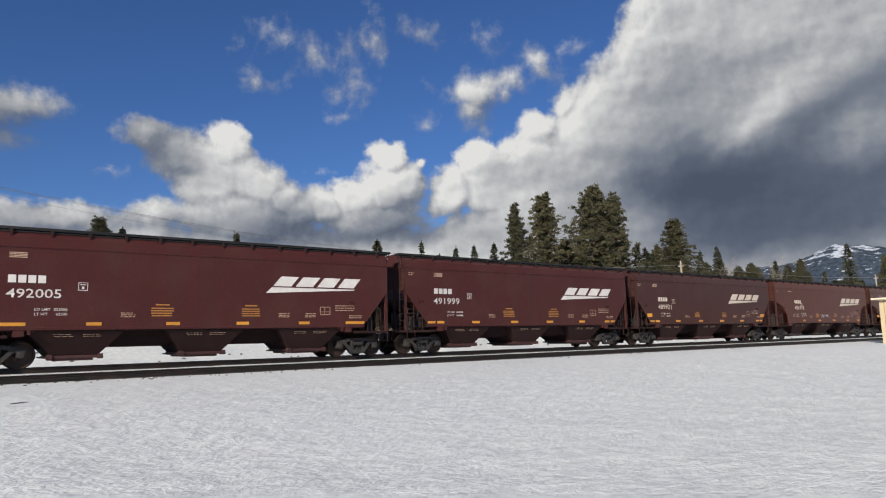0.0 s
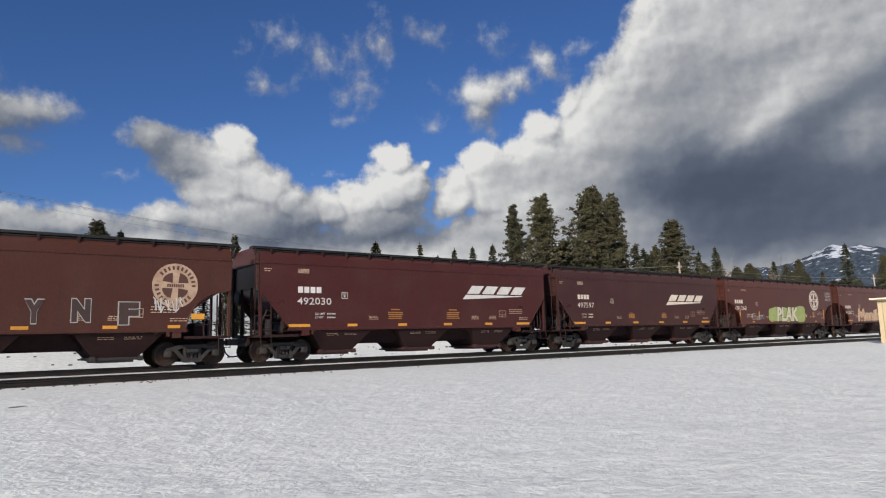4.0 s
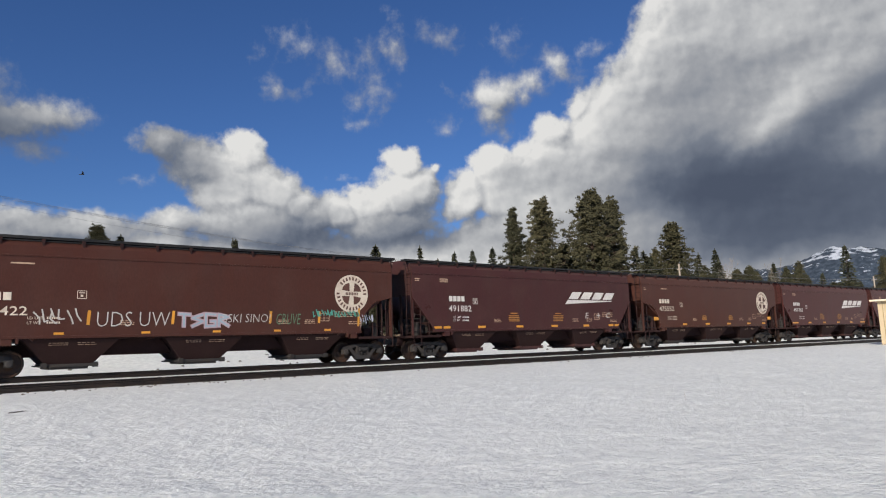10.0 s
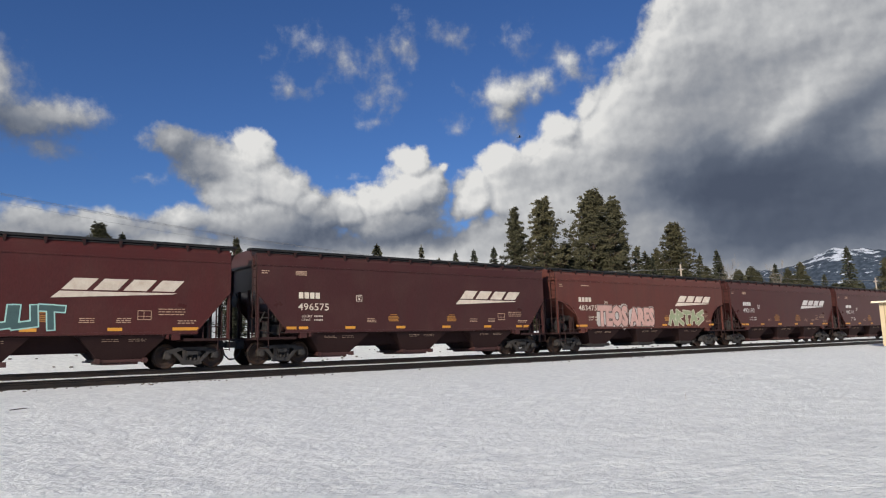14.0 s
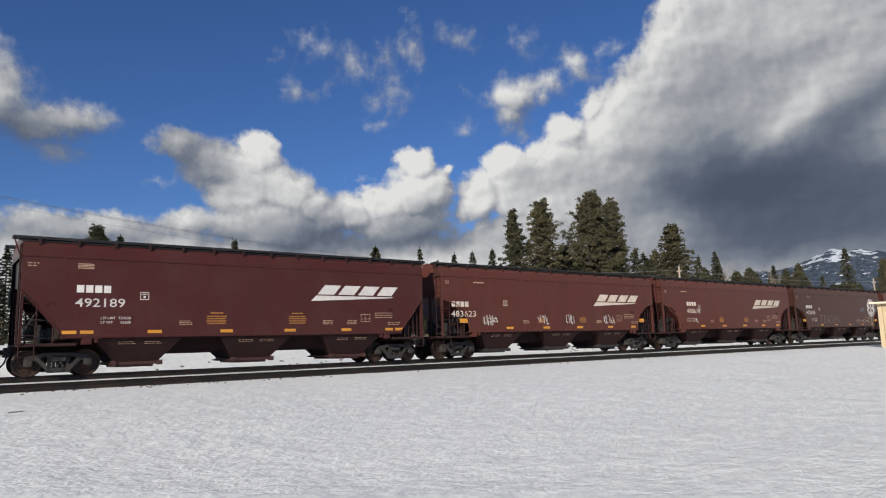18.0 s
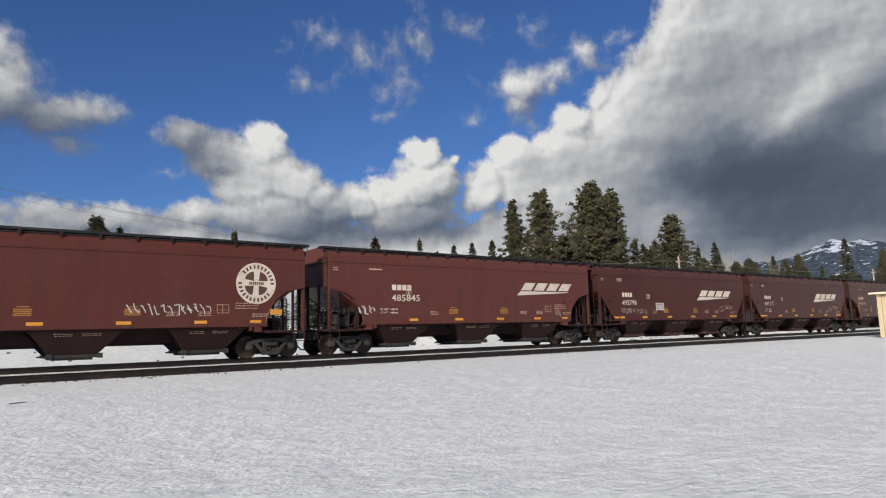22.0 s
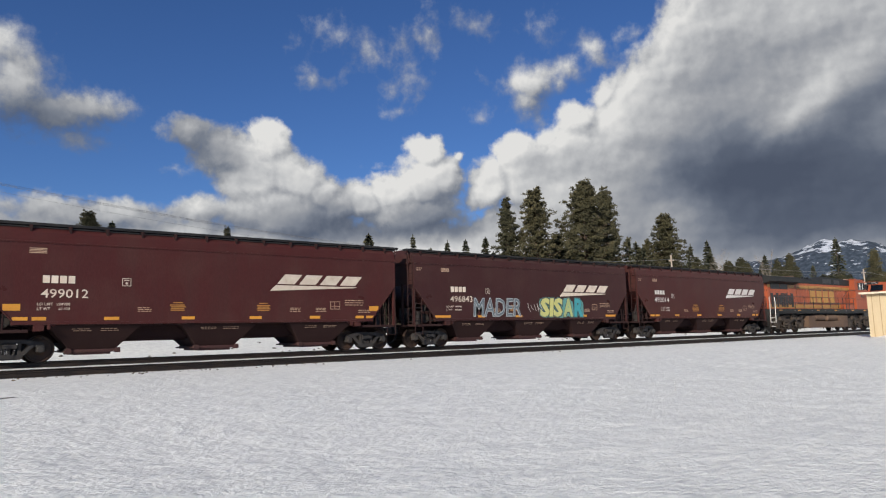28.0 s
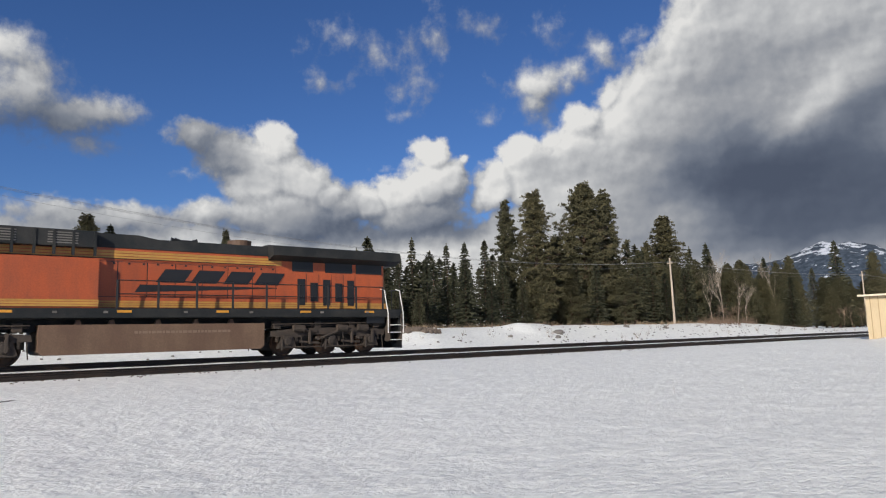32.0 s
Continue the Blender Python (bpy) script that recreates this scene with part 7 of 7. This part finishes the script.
        bm.faces.new((vs[0], vs[1], vs[4], vs[5]))
        bm.faces.new((vs[1], vs[2], vs[3], vs[4]))
        bmesh.ops.solidify(bm, geom=bm.faces[:], thickness=0.03)
        part("snow_plough", bm, M["black"], root, "black pilot plough")
        for k, y in enumerate((-0.55, -0.35, 0.35, 0.55)):
            bm = bmesh.new()
            rod(bm, (e * 10.8, y, 0.80), (e * 10.95, y, 0.45), 0.025, 6)
            rod(bm, (e * 10.95, y, 0.45), (e * 11.15, y * 0.9, 0.35), 0.025, 6)
            part("air_hose", bm, M["hose"], root)
        for y in (-0.75, -0.95, 0.75):
            bm = bmesh.new()
            pts = [(e * 10.76, y, 1.75), (e * 11.0, y * 0.97, 1.45), (e * 11.25, y * 0.92, 1.05), (e * 11.45, y * 0.85, 0.95)]
            for p, q in zip(pts, pts[1:]):
                rod(bm, p, q, 0.035, 6)
            part("jumper_cable", bm, M["tank"] if y == -0.95 else M["hose"], root, "heavy jumper cable between the engines")
        bm = bmesh.new()
        for y in (-1.3, -0.6, 0.6, 1.3):
            rod(bm, (e * 10.80, y, 1.84), (e * 10.80, y, 2.80), 0.022, 6)
        for y in (-1.3, 0.6):
            rod(bm, (e * 10.80, y, 2.78), (e * 10.80, y + 0.7, 2.78), 0.022, 6)
        part("end_rail", bm, M["black"], root, "black end handrail")
    # walkway handrails
    for s in (-1, 1):
        xs = [-9.7 + i * (11.4 / 8) for i in range(9)] if newer else [-9.7 + i * (15.3 / 9) for i in range(10)]
        for x in xs:
            bm = bmesh.new()
            rod(bm, (x, s * 1.50, 1.84), (x, s * 1.50, 2.86), 0.045 if newer else 0.022, 6)
            part("stanchion", bm, M["black"], root)
        for z in (2.86, 2.36):
            bm = bmesh.new()
            rod(bm, (xs[0], s * 1.50, z), (xs[-1], s * 1.50, z), 0.022, 6)
            part("handrail", bm, M["black"], root, "black walkway handrail")
        for k, (xa, xb) in enumerate(((xs[-1], 6.2), (9.25, 10.2)) if not newer else ()):
            bm = bmesh.new()
            rod(bm, (xa, s * 1.50, 2.86), (xb, s * 1.49, 2.95 if k == 0 else 2.6), 0.022, 6)
            part("handrail", bm, M["black"], root)
        bm = bmesh.new()
        rod(bm, (-4.6, s * (hw + 0.07), 3.70), (6.0, s * (hw + 0.07), 3.70), 0.016, 5)
        for i in range(8):
            x = -4.5 + i * 1.48
            rod(bm, (x, s * hw, 3.70), (x, s * (hw + 0.07), 3.70), 0.014, 4)
        part("hood_rail", bm, M["black"], root, "slim rail along the hood")
    bm = bmesh.new()
    for s in (-1, 1):
        for k in range(7):
            x = -10.42
            rod(bm, (x, s * 0.25, 2.1 + k * 0.3), (x, s * 0.6, 2.1 + k * 0.3), 0.015, 5)
    part("rear_ladder", bm, M["black"], root)
    if not newer:
        for s in (-1, 1):
            bm = bmesh.new()
            for x, y in ((3.3, 2.86), (4.7, 3.62)):
                rod(bm, (x, s * 1.46, 1.84), (x, s * 1.46, y), 0.022, 6)
            rod(bm, (3.3, s * 1.46, 2.86), (4.7, s * 1.46, 3.62), 0.022, 6)
            rod(bm, (4.7, s * 1.46, 3.62), (6.4, s * 1.46, 3.62), 0.022, 6)
            part("handrail", bm, M["black"], root, "black raised handrail by the cab")
    # the body sits a little above the trucks
    for ob in root.children:
        if not ob.name.startswith(("truck", "coupler", "air_hose", "snow_plough")):
            ob.location.z += 0.12
    return root


LOCOS = [(locomotive("orange and yellow diesel locomotive number 4611 with black roof", "4611", False), 589.49 + 11.45, 0.0),
         (locomotive("orange diesel locomotive number 8346 with black slanted emblem", "8346", True), 611.78 + 12.0, 180.0)]


# ---------------------------------------------------------------- motion of the train, the clouds and the bird
def lead(t):
    """Where the first coupling of the train is along the line."""
    s = (t - 16) / 16
    return 17.016 - 19.7883 * t - 1.2734 * (s * s - 1) - 0.5209 * (s ** 3 - s)


def roll_wheels(sets, radius, at):
    """Turns wheelsets that share one place on their truck; they also share the keys."""
    first = sets[0]
    walk(first, [(i / FPS, Matrix.Translation(at) @ Matrix.Rotation((lead(i / FPS) - lead(0)) / radius, 4, "Y")) for i in range(frame(32.0))])
    keys = first.animation_data
    for ob in sets[1:]:
        ob.rotation_mode = "QUATERNION"
        ob.animation_data_create()
        ob.animation_data.action = keys.action
        ob.animation_data.action_slot = keys.action_slot


def motions():
    times = [i * 2.0 for i in range(17)]
    for row in TRAIN:
        walk(row[0], [(t, pose(row[1] + lead(t), MAIN_Y, 0)) for t in times])
    for loco, x, turn in LOCOS:
        walk(loco, [(t, pose(x + lead(t), MAIN_Y, 0, 0, 0, turn)) for t in times])
    for shell, turn in ((CLOUDS, -4.6), (HIGH_CLOUDS, -6.3)):
        walk(shell, [(t, pose(EYE.x, EYE.y, EYE.z, 0, 0, turn * t / 32)) for t in (0.0, 16.0, 32.0)])
    flight = [(0.0, -60, 8.0), (7.0, -17.5, 11.0), (10.0, 9.1, 13.4), (12.0, 27.7, 12.7), (13.0, 37.4, 14.9), (14.0, 44.5, 17.0), (16.5, 67.0, 19.4), (17.0, 71.5, 18.5), (20.0, 95, 17.0), (32.0, 150, 16.0)]
    rows = []
    for t, az, el in flight:
        p = EYE + 62 * aim(az, el)
        rows.append((t, pose(p.x, p.y, p.z, 8 * math.sin(t), -6, -az)))
    walk(BIRD, rows)
    axles = {}
    for row in TRAIN:
        for ob in row[0].children_recursive:
            if ob.name.startswith("wheelset"):
                axles.setdefault((round(ob.location.x, 2), 0.457), []).append(ob)
    for row in LOCOS:
        for ob in row[0].children_recursive:
            if ob.name.startswith("wheelset"):
                axles.setdefault((round(ob.location.x, 2), 0.53 if row[2] == 0 else -0.53), []).append(ob)
    for (x, r), sets in axles.items():
        roll_wheels(sets, r, (x, 0, abs(r)))


motions()
